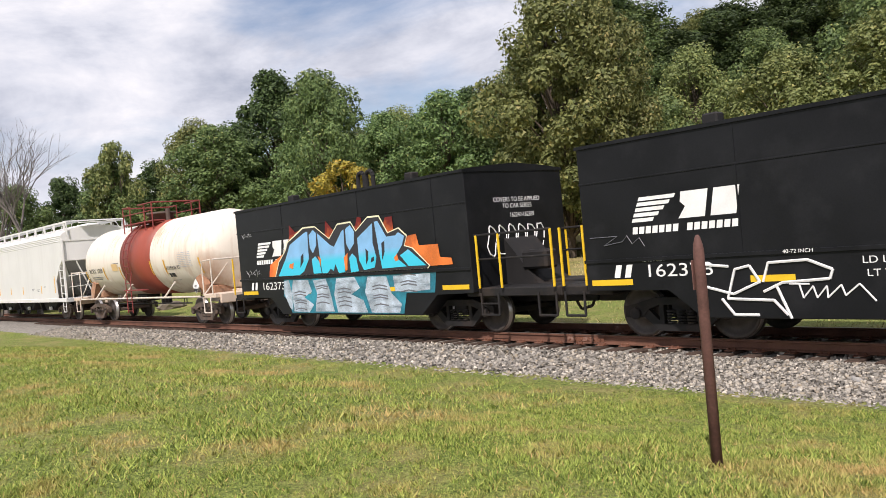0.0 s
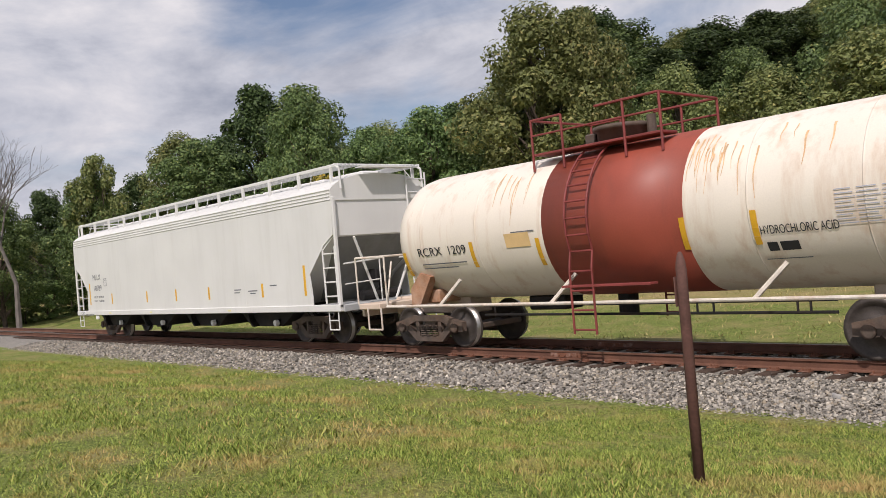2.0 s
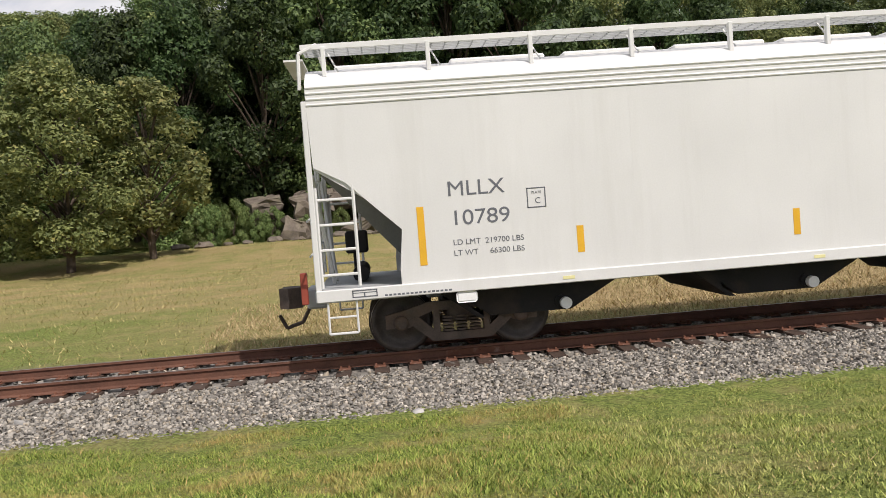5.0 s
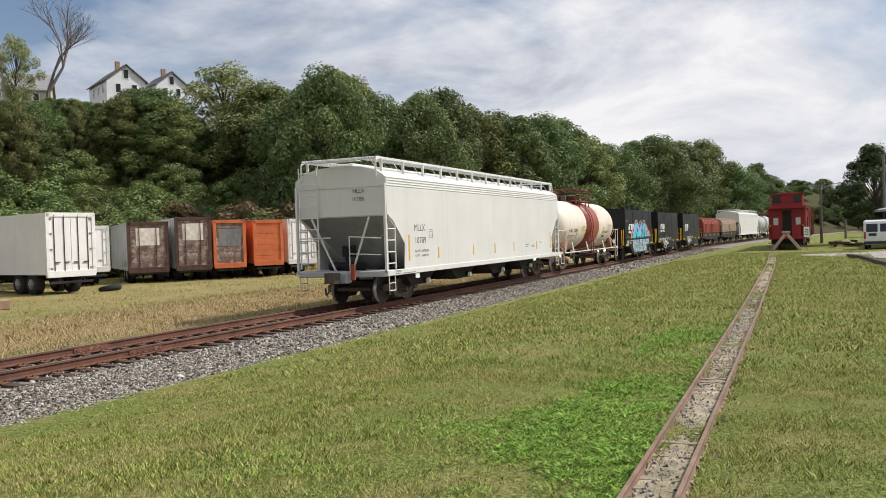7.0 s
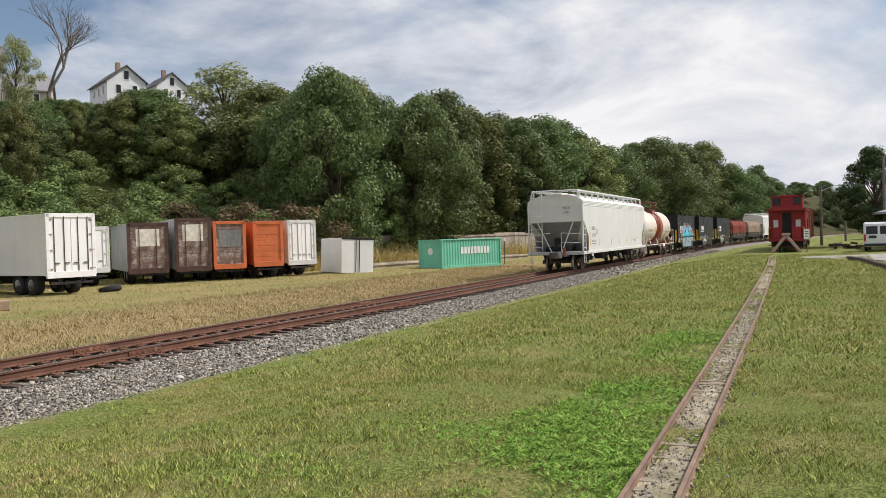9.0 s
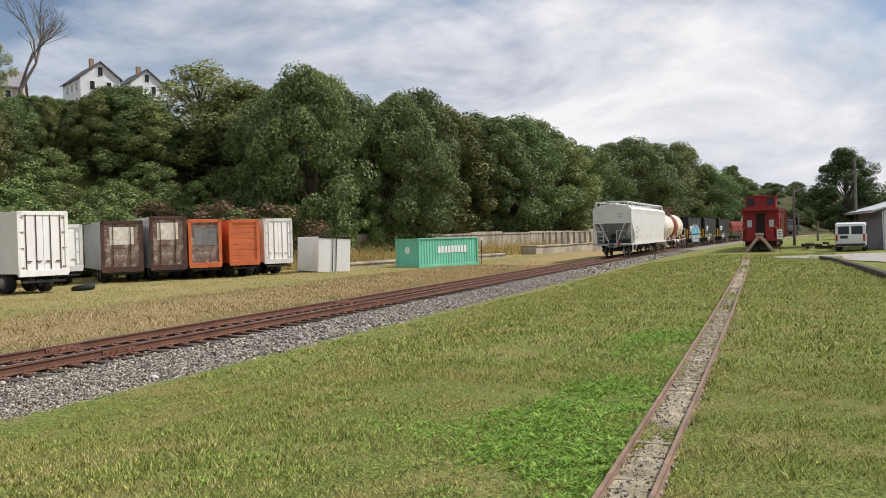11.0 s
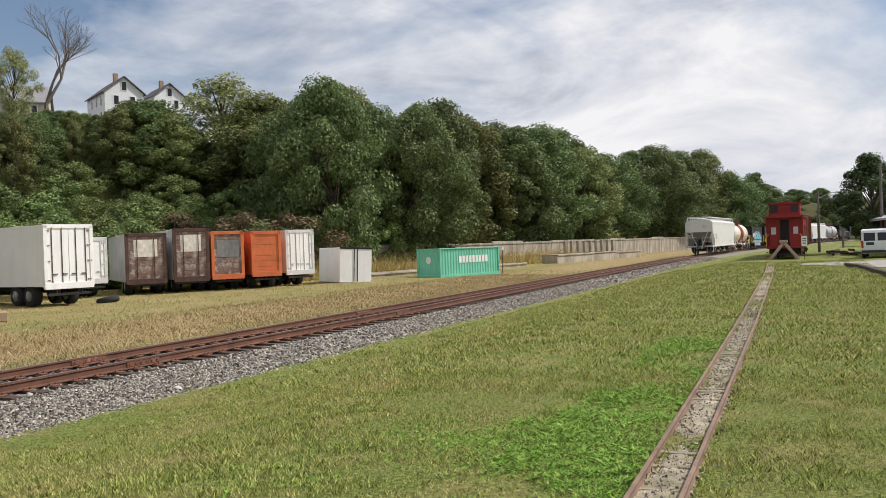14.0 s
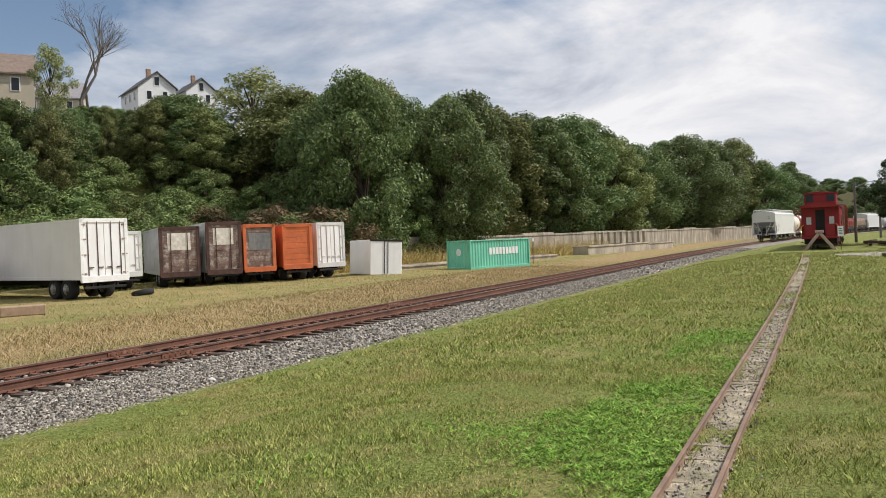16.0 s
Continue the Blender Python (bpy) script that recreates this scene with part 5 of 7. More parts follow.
def spray(car, L2, W):
    """The painted flank: orange flames, blue block letters with black shadow, silver letters on the lower panel."""
    y = -W - .012
    orange = ember_material()
    silver = material("spray_silver", (.46, .54, .61), .4, .2, spread=.45, scale=2.5, dirt=(.07, .12, .16), dirt_amount=1.0, streak="level", dirt_scale=3.2)
    X = lambda u: -L2 + u
    fade = material("spray_fade", (.22, .46, .72), .5, spread=.12)
    nt = fade.node_tree
    co, sp, up, mx = (nt.nodes.new(k) for k in ("ShaderNodeTexCoord", "ShaderNodeSeparateXYZ", "ShaderNodeMapRange", "ShaderNodeMixRGB"))
    bsdf = nt.nodes["Principled BSDF"]
    old = bsdf.inputs["Base Color"].links[0].from_socket
    nt.links.new(co.outputs["Object"], sp.inputs[0])
    nt.links.new(sp.outputs["Z"], up.inputs["Value"])
    up.inputs["From Min"].default_value, up.inputs["From Max"].default_value = 1.82, 2.02
    nt.links.new(up.outputs[0], mx.inputs[0])
    mx.inputs[1].default_value = (.04, .56, .74, 1)
    nt.links.new(old, mx.inputs[2])
    nt.links.new(mx.outputs[0], bsdf.inputs["Base Color"])
    cream = plain("outline_cream", (.75, .72, .5), .5)
    flames = [(1.75, 1.49), (1.84, 1.95), (2.63, 2.33), (3.01, 2.89), (3.05, 3.34), (3.34, 3.06), (3.55, 3.11), (4.76, 2.78), (4.84, 3.32), (5.15, 2.97), (5.35, 2.87), (6.14, 3.02), (6.25, 3.3), (6.4, 3.25), (6.41, 2.91), (7.24, 2.9), (7.35, 3.16), (7.62, 3.16), (7.63, 2.72), (8.05, 2.5), (8.43, 2.54), (8.5, 2.19), (9.15, 2.18), (9.18, 1.8), (9.55, 1.75), (9.58, 1.56)]
    flank(car, "sprayed_flame", [(X(u), 1.49 + .74 * (z - 1.49)) for u, z in flames], orange, y + .002, label="orange-red sprayed flames")
    shade = [(2.12, 1.49), (2.37, 2.02), (2.75, 2.4), (2.92, 2.71), (3.76, 3.15), (4.33, 3.14), (4.96, 2.67), (5.38, 3.12), (5.95, 3.13), (6.14, 2.82), (6.66, 3.21), (7.11, 3.2), (7.4, 2.65), (7.81, 2.76), (8.09, 2.5), (7.97, 2.21), (8.25, 2.12), (8.8, 1.56), (8.71, 1.49)]
    flank(car, "letter_outline", [(X(5.6 + (u - 5.6) * 1.012), 1.48 + (z - 1.48) * .765) for u, z in shade], cream, y - .001)
    flank(car, "letter_shadow", [(X(u), 1.49 + .74 * (z - 1.49)) for u, z in shade], PAINT_K, y - .004)
    letters = ([(2.28, 1.5), (2.75, 2.14), (3.03, 2.63), (3.8, 3.0), (3.96, 3.03), (3.92, 2.05), (3.63, 1.62), (3.39, 1.5)], [(4.02, 2.9), (4.24, 3.06), (4.37, 2.94), (4.33, 2.5), (4.14, 2.24), (4.02, 2.45)], [(4.06, 2.03), (4.24, 2.13), (4.41, 1.94), (4.48, 1.53), (4.1, 1.52)], [(4.42, 2.93), (4.96, 2.49), (5.15, 2.39), (5.54, 2.89), (5.64, 2.94), (5.6, 2.09), (5.54, 1.52), (5.27, 1.49), (5.15, 1.81), (5.04, 1.58), (4.92, 1.67), (4.76, 1.52), (4.52, 1.52), (4.46, 2.09)], [(5.72, 2.95), (5.92, 3.06), (6.08, 2.84), (6.03, 2.43), (5.82, 2.22), (5.7, 2.46)],
               [(5.78, 1.98), (5.92, 2.12), (6.07, 1.98), (6.14, 1.52), (5.8, 1.49)], [(6.19, 2.6), (6.85, 3.03), (6.8, 2.4), (6.9, 1.92), (6.8, 1.61), (6.36, 1.54), (6.19, 1.89)], [(6.93, 3.06), (7.06, 3.08), (7.35, 2.55), (7.7, 2.56), (7.81, 2.65), (8.02, 2.51), (7.91, 2.24), (7.63, 1.9), (8.02, 1.58), (7.09, 1.56), (7.02, 2.13)], [(7.81, 1.93), (8.12, 2.1), (8.71, 1.58), (8.09, 1.59)])
    for p in letters:
        flank(car, "sprayed_letter", [(X(u), 1.49 + .74 * (z - 1.49)) for u, z in p], fade, y - .008, label="light blue to turquoise sprayed block letter")
    for p in [[(3.54, 2.17), (3.68, 2.28), (3.65, 1.98), (3.47, 1.77)], [(6.5, 2.24), (6.6, 2.14), (6.57, 1.87), (6.47, 1.73)], [(7.15, 2.37), (7.27, 2.43), (7.24, 2.07), (7.13, 1.83)], [(6.7, 1.93), (6.82, 1.96), (6.79, 1.82), (6.66, 1.77)]]:
        flank(car, "letter_cut", [(X(u), 1.49 + .74 * (z - 1.49)) for u, z in p], PAINT_K, y - .012)
    for p in [[(2.93, 1.92), (3.15, 1.96), (3.09, 1.74), (2.9, 1.79)], [(4.37, 2.14), (4.52, 2.01), (4.46, 1.77)], [(5.55, 2.01), (5.73, 2.15), (5.66, 1.59), (5.57, 1.55)], [(7.58, 1.87), (7.7, 1.99), (7.74, 1.79), (7.63, 1.76)]]:
        flank(car, "letter_ember", [(X(u), 1.49 + .74 * (z - 1.49)) for u, z in p], orange, y - .012)
    back = [(1.75, .95), (1.9, 1.40), (9.0, 1.40), (8.9, .95), (7.9, .95), (7.75, .48), (2.6, .48), (2.2, .8)]
    pull = lambda u: u if u > 3 else 3 - (3 - u) * .45
    flank(car, "lower_backing", [(X(pull(u)), z) for u, z in back], material("spray_shadow", (.02, .17, .23), .5, spread=.5, scale=1.5, dirt=(.03, .42, .55), dirt_amount=1.0, dirt_scale=1.4), -W - .003)
    blobs = [[(1.85, 1.0), (1.95, 1.36), (2.5, 1.38), (2.75, 1.0), (2.7, .55), (2.4, .62)], [(2.85, .52), (2.75, 1.1), (3.0, 1.37), (3.75, 1.36), (3.9, 1.05), (3.5, .9), (3.95, .7), (3.7, .5)],
             [(4.0, .52), (4.15, 1.0), (4.0, 1.34), (4.6, 1.37), (4.75, 1.1), (4.9, .52)], [(5.05, .5), (4.95, .95), (5.1, 1.36), (5.9, 1.38), (6.1, 1.1), (5.7, .95), (6.2, .8), (6.35, .5)],
             [(6.5, .5), (6.3, 1.0), (6.45, 1.37), (7.2, 1.35), (7.35, .95), (7.7, .7), (7.6, .5)], [(7.5, 1.0), (7.45, 1.36), (8.8, 1.38), (8.75, 1.02), (8.1, .98)]]
    for p in blobs:
        flank(car, "lower_letter", [(X(pull(u)), z) for u, z in p], silver, -W - .007, label="silver sprayed letter")
    for u, v in ((3.3, .75), (4.4, .9), (5.4, .8), (6.9, .85), (8.0, 1.15)):
        for q in range(5):
            z = v - .16 + q * .11 + .03 * math.sin(7 * u + 3 * q)
            flank(car, "spray_line", [(X(u - .28), z), (X(u), z + .03), (X(u + .3), z - .01), (X(u + .3), z + .02), (X(u), z + .06), (X(u - .28), z + .025)], PAINT_G, -W - .0095)


def build_coil(mat_, label):
    car = empty("coil_car", label, "coil wagon", "wagons of the freight train")
    for s in (-1, 1):
        bm = B()
        sec = [(-1.45, 1.5), (-1.45, 2.5), (-1.25, 3.0), (-.6, 3.25), (.6, 3.25), (1.25, 3.0), (1.45, 2.5), (1.45, 1.5)]
        prism(bm, sec, s * .1, s * 5.9, "x")
        part("hood", bm, mat_, car)
        for i in range(7):
            bm = B()
            x = s * (.4 + i * .87)
            for p, q in zip(sec, sec[1:]):
                bar(bm, [(x, p[0] * 1.01, p[1]), (x, q[0] * 1.01, q[1])], .035, 4)
            part("hood_rib", bm, mat_, car)
        bm = B()
        ladder(bm, -1.3, -.8, s * 6.3, 1.0, 2.3, 4, .02, "y")
        box(bm, (s * 5.8, -1.4, .9), (s * 6.7, 1.4, 1.1), .02)
        part("end_platform", bm, DULL_BLACK, car)
        coupler(car, s * 6.5, s)
    bm = B()
    prism(bm, [(-6.2, 1.0), (-6.2, 1.5), (6.2, 1.5), (6.2, 1.0), (3.6, .75), (-3.6, .75)], -1.4, 1.4)
    part("underframe", bm, DULL_BLACK, car)
    for x in (-4.5, -1.5, 1.5, 4.5):
        flank(car, "reflector", [(x, 1.2), (x + .6, 1.2), (x + .6, 1.3), (x, 1.3)], YELLOW2, -1.402)
    add_trucks(car, (-4.7, 4.7))
    return car


def build_loco():
    car = empty("locomotive", "dark diesel locomotive at the head of the train", "locomotive", "wagons of the freight train")
    bm = B()
    box(bm, (-8.5, -1.5, .95), (8.5, 1.5, 1.35), .03)
    box(bm, (-7.5, -.95, 1.35), (4.5, .95, 3.9), .12)
    box(bm, (-7.9, -1.3, 3.1), (-5.5, 1.3, 3.95), .1)
    box(bm, (4.4, -1.5, 1.35), (6.4, 1.5, 4.3), .12)
    box(bm, (6.4, -.9, 1.35), (8.2, .9, 2.9), .15)
    part("hood", bm, BLACK, car)
    bm = B()
    for yy in (-1.45, 1.45):
        for i in range(12):
            rod(bm, (-8 + i * 1.1, yy, 1.35), (-8 + i * 1.1, yy, 2.3), .02, 5)
        bar(bm, [(-8.3, yy, 2.3), (4.2, yy, 2.3)], .02, 5)
    part("handrail", bm, PAINT_W, car)
    bm = B()
    box(bm, (-2.5, -1.35, .3), (2.5, 1.35, .95), .1)
    part("fuel_tank", bm, DULL_BLACK, car)
    bm = B()
    for yy in (-1.503, 1.5):
        box(bm, (4.8, yy, 3.2), (5.9, yy + .003, 3.9))
    part("cab_window", bm, GLASS_DARK, car)
    coupler(car, -8.6, -1)
    add_trucks(car, (-6, 6))
    return car


RED_HOOD = material("coil_red", (.27, .05, .035), .6, dirt=(.12, .05, .04), dirt_amount=.6)
TAN_HOOD = material("coil_tan", (.36, .26, .19), .6, dirt=(.2, .1, .06), dirt_amount=.6)
CARS = [  # thing, distance of its middle ahead of the last wagon's rear sill
    (build_hopper(), 9.225), (build_tank(), 25.98),
    (build_black("black steel hopper wagon sprayed with blue, silver and flame-coloured letters", "162373", True), 40.01),
    (build_black("black steel hopper wagon with white emblem and scrawls", "162378"), 53.16),
    (build_black("black steel hopper wagon with white emblem"), 66.31),
    (build_coil(RED_HOOD, "rust-red hooded coil wagon with black underframe"), 81.0), (build_coil(TAN_HOOD, "faded tan hooded coil wagon"), 95.2),
    (build_hopper("covered_hopper_car", "white covered hopper wagon far ahead in the train", False), 112.4),
    (build_tank("tank_car", False, GREY_STEEL, False), 131.0), (build_loco(), 149.0)]


def along(s):
    """Pose on the main track at distance s."""
    x = s if s < CURVE_X else CURVE_X + CURVE_R * math.sin((s - CURVE_X) / CURVE_R)
    ang = 0 if s < CURVE_X else -math.degrees((s - CURVE_X) / CURVE_R)
    return pose(x, float(track_y(x)), 0, 0, 0, ang)


def rear(t):
    return -57.81 + 11.232 * t + 0.0282 * t * t


# ---- trees ----
def limb(verts, faces, p, q, r0, r1, n=6):
    p, q = Vector(p), Vector(q)
    d = (q - p).normalized()
    u = d.orthogonal().normalized()
    w = d.cross(u)
    k = len(verts)
    for c, r in ((p, r0), (q, r1)):
        for i in range(n):
            a = 2 * math.pi * i / n
            verts.append(tuple(c + u * (r * math.cos(a)) + w * (r * math.sin(a))))
    for i in range(n):
        faces.append((k + i, k + (i + 1) % n, k + n + (i + 1) % n, k + n + i))


def leaves(rng, centres, radii, n, size, flat=.8):
    """Leaf sprays, small bent quads spread in clumps round the limb ends, most of them near the clump's skin."""
    c = rng.integers(0, len(centres), n)
    d = rng.normal(size=(n, 3))
    d /= np.linalg.norm(d, axis=1)[:, None]
    r = np.asarray(radii)[c] * (0.45 + 0.6 * rng.random(n) ** 0.6)
    p = np.asarray(centres)[c] + d * r[:, None] * np.array([1, 1, flat])
    nrm = d + rng.normal(0, .52, (n, 3)) + np.array([0, 0, .45])
    nrm /= np.linalg.norm(nrm, axis=1)[:, None]
    t = np.cross(nrm, rng.normal(size=(n, 3)))
    t /= np.linalg.norm(t, axis=1)[:, None]
    b = np.cross(nrm, t)
    s = size * rng.uniform(.55, 1.3, (n, 1))
    dr = nrm * s * .3
    v = np.stack([p - t * s * .8 - b * s * .5, p + t * s - dr, p - t * s * .5 + b * s * .7], 1)
    return v.reshape(-1, 3)


def leaf_mesh(name, v, mat_):
    n = len(v) // 3
    me = bpy.data.meshes.new(name)
    me.vertices.add(3 * n)
    me.vertices.foreach_set("co", v.ravel())
    me.loops.add(3 * n)
    me.loops.foreach_set("vertex_index", np.arange(3 * n, dtype=np.int32))
    me.polygons.add(n)
    me.polygons.foreach_set("loop_start", np.arange(0, 3 * n, 3, dtype=np.int32))
    me.update(calc_edges=True)
    me.materials.append(mat_)
    return me


def tree_kind(seed, height=14.0, spread=4.6, clear=.16, clumps=60, n=28000, size=.15, mat_=LEAF, bark=BARK, shape=1.0, clump_r=(.75, 1.5)):
    """Meshes of one kind of tree: a tapered trunk with limbs, and a ragged crown of leaf clumps."""
    rng = np.random.default_rng(seed)
    verts, faces = [], []
    top = height * .8
    r0 = height * .018
    bend = rng.normal(0, .25, 2)
    levels = 6
    pts = [Vector((bend[0] * math.sin(i * .9), bend[1] * math.sin(i * .7), top * i / levels - .4 * (i == 0))) for i in range(levels + 1)]
    for i in range(levels):
        limb(verts, faces, pts[i], pts[i + 1], r0 * (1 - i / (levels + 1)), r0 * (1 - (i + 1) / (levels + 1)), 8)
    centres, radii = [], []
    for k in range(clumps):
        f = clear + (1 - clear) * (k + rng.random()) / clumps
        a = k * 2.4 + rng.normal(0, .4)
        u = (f - clear) / (1 - clear)
        prof = (math.sin(math.pi * min(1, (u * .86 + .12)) ** shape) ** .75)
        r = spread * prof * rng.uniform(.35, 1.0)
        c = Vector((r * math.cos(a), r * math.sin(a), height * (f * .93 + .03)))
        z0 = max(.1, f - .18) * top
        i = min(levels - 1, int(z0 / top * levels))
        start = pts[i].lerp(pts[i + 1], z0 / top * levels - i)
        mid = start.lerp(c, .55) + Vector((0, 0, .3))
        limb(verts, faces, start, mid, r0 * .34, r0 * .2, 5)
        limb(verts, faces, mid, c, r0 * .2, r0 * .06, 5)
        centres.append(tuple(c))
        radii.append(rng.uniform(*clump_r) * spread / 4.6)
    v = leaves(rng, centres, radii, n, size)
    v[:, 2] *= height / v[:, 2].max()
    wood = bpy.data.meshes.new("trunk")
    wood.from_pydata(verts, [], faces)
    wood.materials.append(bark)
    return wood, leaf_mesh("crown", v, mat_)


def bare_kind(seed, height=13.0, mat_=BARK_PALE):
    rng = random.Random(seed)
    verts, faces = [], []

    def grow(p, d, length, r, depth):
        q = p + d * length
        limb(verts, faces, p, q, r, r * .66, 6 if depth < 3 else 4)
        if depth >= 7:
            return
        for _ in range(3 if depth in (1, 2, 3) else 2):
            side = Vector((rng.uniform(-1, 1), rng.uniform(-1, 1), rng.uniform(-.1, .5)))
            grow(q, (d + side * (.42 + .05 * depth)).normalized(), length * rng.uniform(.62, .86), r * .6, depth + 1)
    grow(Vector((0, 0, -.4)), Vector((.03, 0, 1)), height * .27, height * .017, 0)
    wood = bpy.data.meshes.new("trunk")
    wood.from_pydata(verts, [], faces)
    wood.materials.append(mat_)
    return wood


def make_tree(name, kind, label, category="tree", group="trees on the wooded slope"):
    t = empty(name, label, category, group)
    for nm, me in zip(("trunk", "crown"), kind):
        o = new(nm, me)
        o.parent = t
    return t


KINDS = {
    "broad": make_tree("tree", tree_kind(1), "broad green deciduous tree with a rounded ragged crown"),
    "tall": make_tree("tree", tree_kind(2, spread=4.0, shape=.9, clumps=52, clear=.1), "tall green deciduous tree with a narrow crown"),
    "wide": make_tree("tree", tree_kind(3, spread=5.6, clumps=74, n=36000, clear=.1), "wide dark green deciduous tree on the slope"),
    "olive": make_tree("tree", tree_kind(4, spread=4.4, mat_=LEAF_MID, clumps=62, n=30000, size=.14, clear=.1), "olive-green deciduous tree with early autumn leaves"),
    "airy": make_tree("tree", tree_kind(5, spread=4.2, mat_=LEAF_MID, clumps=30, n=8500, clump_r=(.9, 1.6), size=.2), "thin open-crowned tree with light olive leaves"),
    "pale": make_tree("tree", tree_kind(15, spread=4.6, mat_=LEAF_PALE, clumps=34, n=9500, clump_r=(.8, 1.5), size=.17, clear=.22), "thin light green tree with an open crown"),
    "autumn": make_tree("tree", tree_kind(6, height=9, spread=3.2, mat_=LEAF_AUT, clumps=26, n=7500), "small tree with yellow autumn leaves"),
    "deep": make_tree("tree", tree_kind(16, spread=4.4, clear=.12, clumps=56, n=27000, mat_=LEAF_SHADE), "dense dark green tree, its leaf colour darkened for shade"),
    "bare": make_tree("bare_tree", (bare_kind(7),), "leafless grey tree with fine bare twigs"),
    "shrub": make_tree("shrub", tree_kind(8, height=5, spread=2.9, clear=.02, clumps=24, n=8000, size=.11, mat_=LEAF_SHRUB), "dense green shrub at the foot of the wooded slope", "shrub"),
    "brush": make_tree("shrub", tree_kind(9, height=4.4, spread=2.8, clear=.02, clumps=20, n=6000, size=.105, mat_=LEAF_BROWN), "brownish dry brush on the slope", "shrub"),
}
BASE_H = {"broad": 14, "tall": 14, "wide": 14, "olive": 14, "airy": 14, "deep": 14, "pale": 14, "autumn": 9, "bare": 13, "shrub": 5, "brush": 4.4}
USED = set()
TREE_RNG = random.Random(12)


# tree skyline's rise seen from the camera, by bearing from the track's normal
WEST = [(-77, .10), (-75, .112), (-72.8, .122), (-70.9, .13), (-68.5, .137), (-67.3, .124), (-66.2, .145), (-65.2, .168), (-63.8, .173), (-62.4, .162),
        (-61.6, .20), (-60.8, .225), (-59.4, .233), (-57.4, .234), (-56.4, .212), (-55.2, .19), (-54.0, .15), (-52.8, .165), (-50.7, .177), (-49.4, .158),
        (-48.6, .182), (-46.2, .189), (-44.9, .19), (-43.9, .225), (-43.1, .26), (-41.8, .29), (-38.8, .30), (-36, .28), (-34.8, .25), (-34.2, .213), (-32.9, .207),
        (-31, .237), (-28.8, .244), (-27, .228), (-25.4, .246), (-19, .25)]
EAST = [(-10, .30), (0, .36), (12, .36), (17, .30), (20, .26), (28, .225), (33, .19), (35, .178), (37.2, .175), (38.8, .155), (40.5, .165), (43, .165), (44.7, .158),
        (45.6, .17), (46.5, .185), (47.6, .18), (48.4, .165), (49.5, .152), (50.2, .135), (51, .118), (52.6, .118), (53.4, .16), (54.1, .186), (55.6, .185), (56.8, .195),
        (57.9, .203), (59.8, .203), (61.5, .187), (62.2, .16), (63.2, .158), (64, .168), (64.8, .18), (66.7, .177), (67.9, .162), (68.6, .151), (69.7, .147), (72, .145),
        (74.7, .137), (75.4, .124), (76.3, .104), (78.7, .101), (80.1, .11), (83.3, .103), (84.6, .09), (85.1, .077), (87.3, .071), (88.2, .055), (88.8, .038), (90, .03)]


def skyline_top(x, y):
    """The height at that place of the camera's sight line to the tree skyline."""
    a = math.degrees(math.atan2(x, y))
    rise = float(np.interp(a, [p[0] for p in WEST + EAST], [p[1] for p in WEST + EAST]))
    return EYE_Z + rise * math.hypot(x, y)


def plant(kind, x, y, height, z=None, wide=1.0):
    """One tree of that kind with its foot on the ground, cut to the skyline seen from the camera."""
    z = float(land(x, y)) - .05 if z is None else z
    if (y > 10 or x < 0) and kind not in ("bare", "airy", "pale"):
        height = max(2.2, min(height, (skyline_top(x, y) - z) * (TREE_RNG.uniform(.96, 1.03) if x > 0 else TREE_RNG.uniform(.93, 1.01))))
    k = height / BASE_H[kind]
    m = pose(x, y, z, 0, 0, TREE_RNG.uniform(0, 360)) @ Matrix.Diagonal((k * wide, k * wide, k, 1))
    if kind not in USED:
        USED.add(kind)
        KINDS[kind].matrix_basis = m
        return KINDS[kind]
    own = KINDS[kind].matrix_basis.to_scale()
    return copy_thing(KINDS[kind], m @ Matrix.Diagonal((1 / own.x, 1 / own.y, 1 / own.z, 1)))


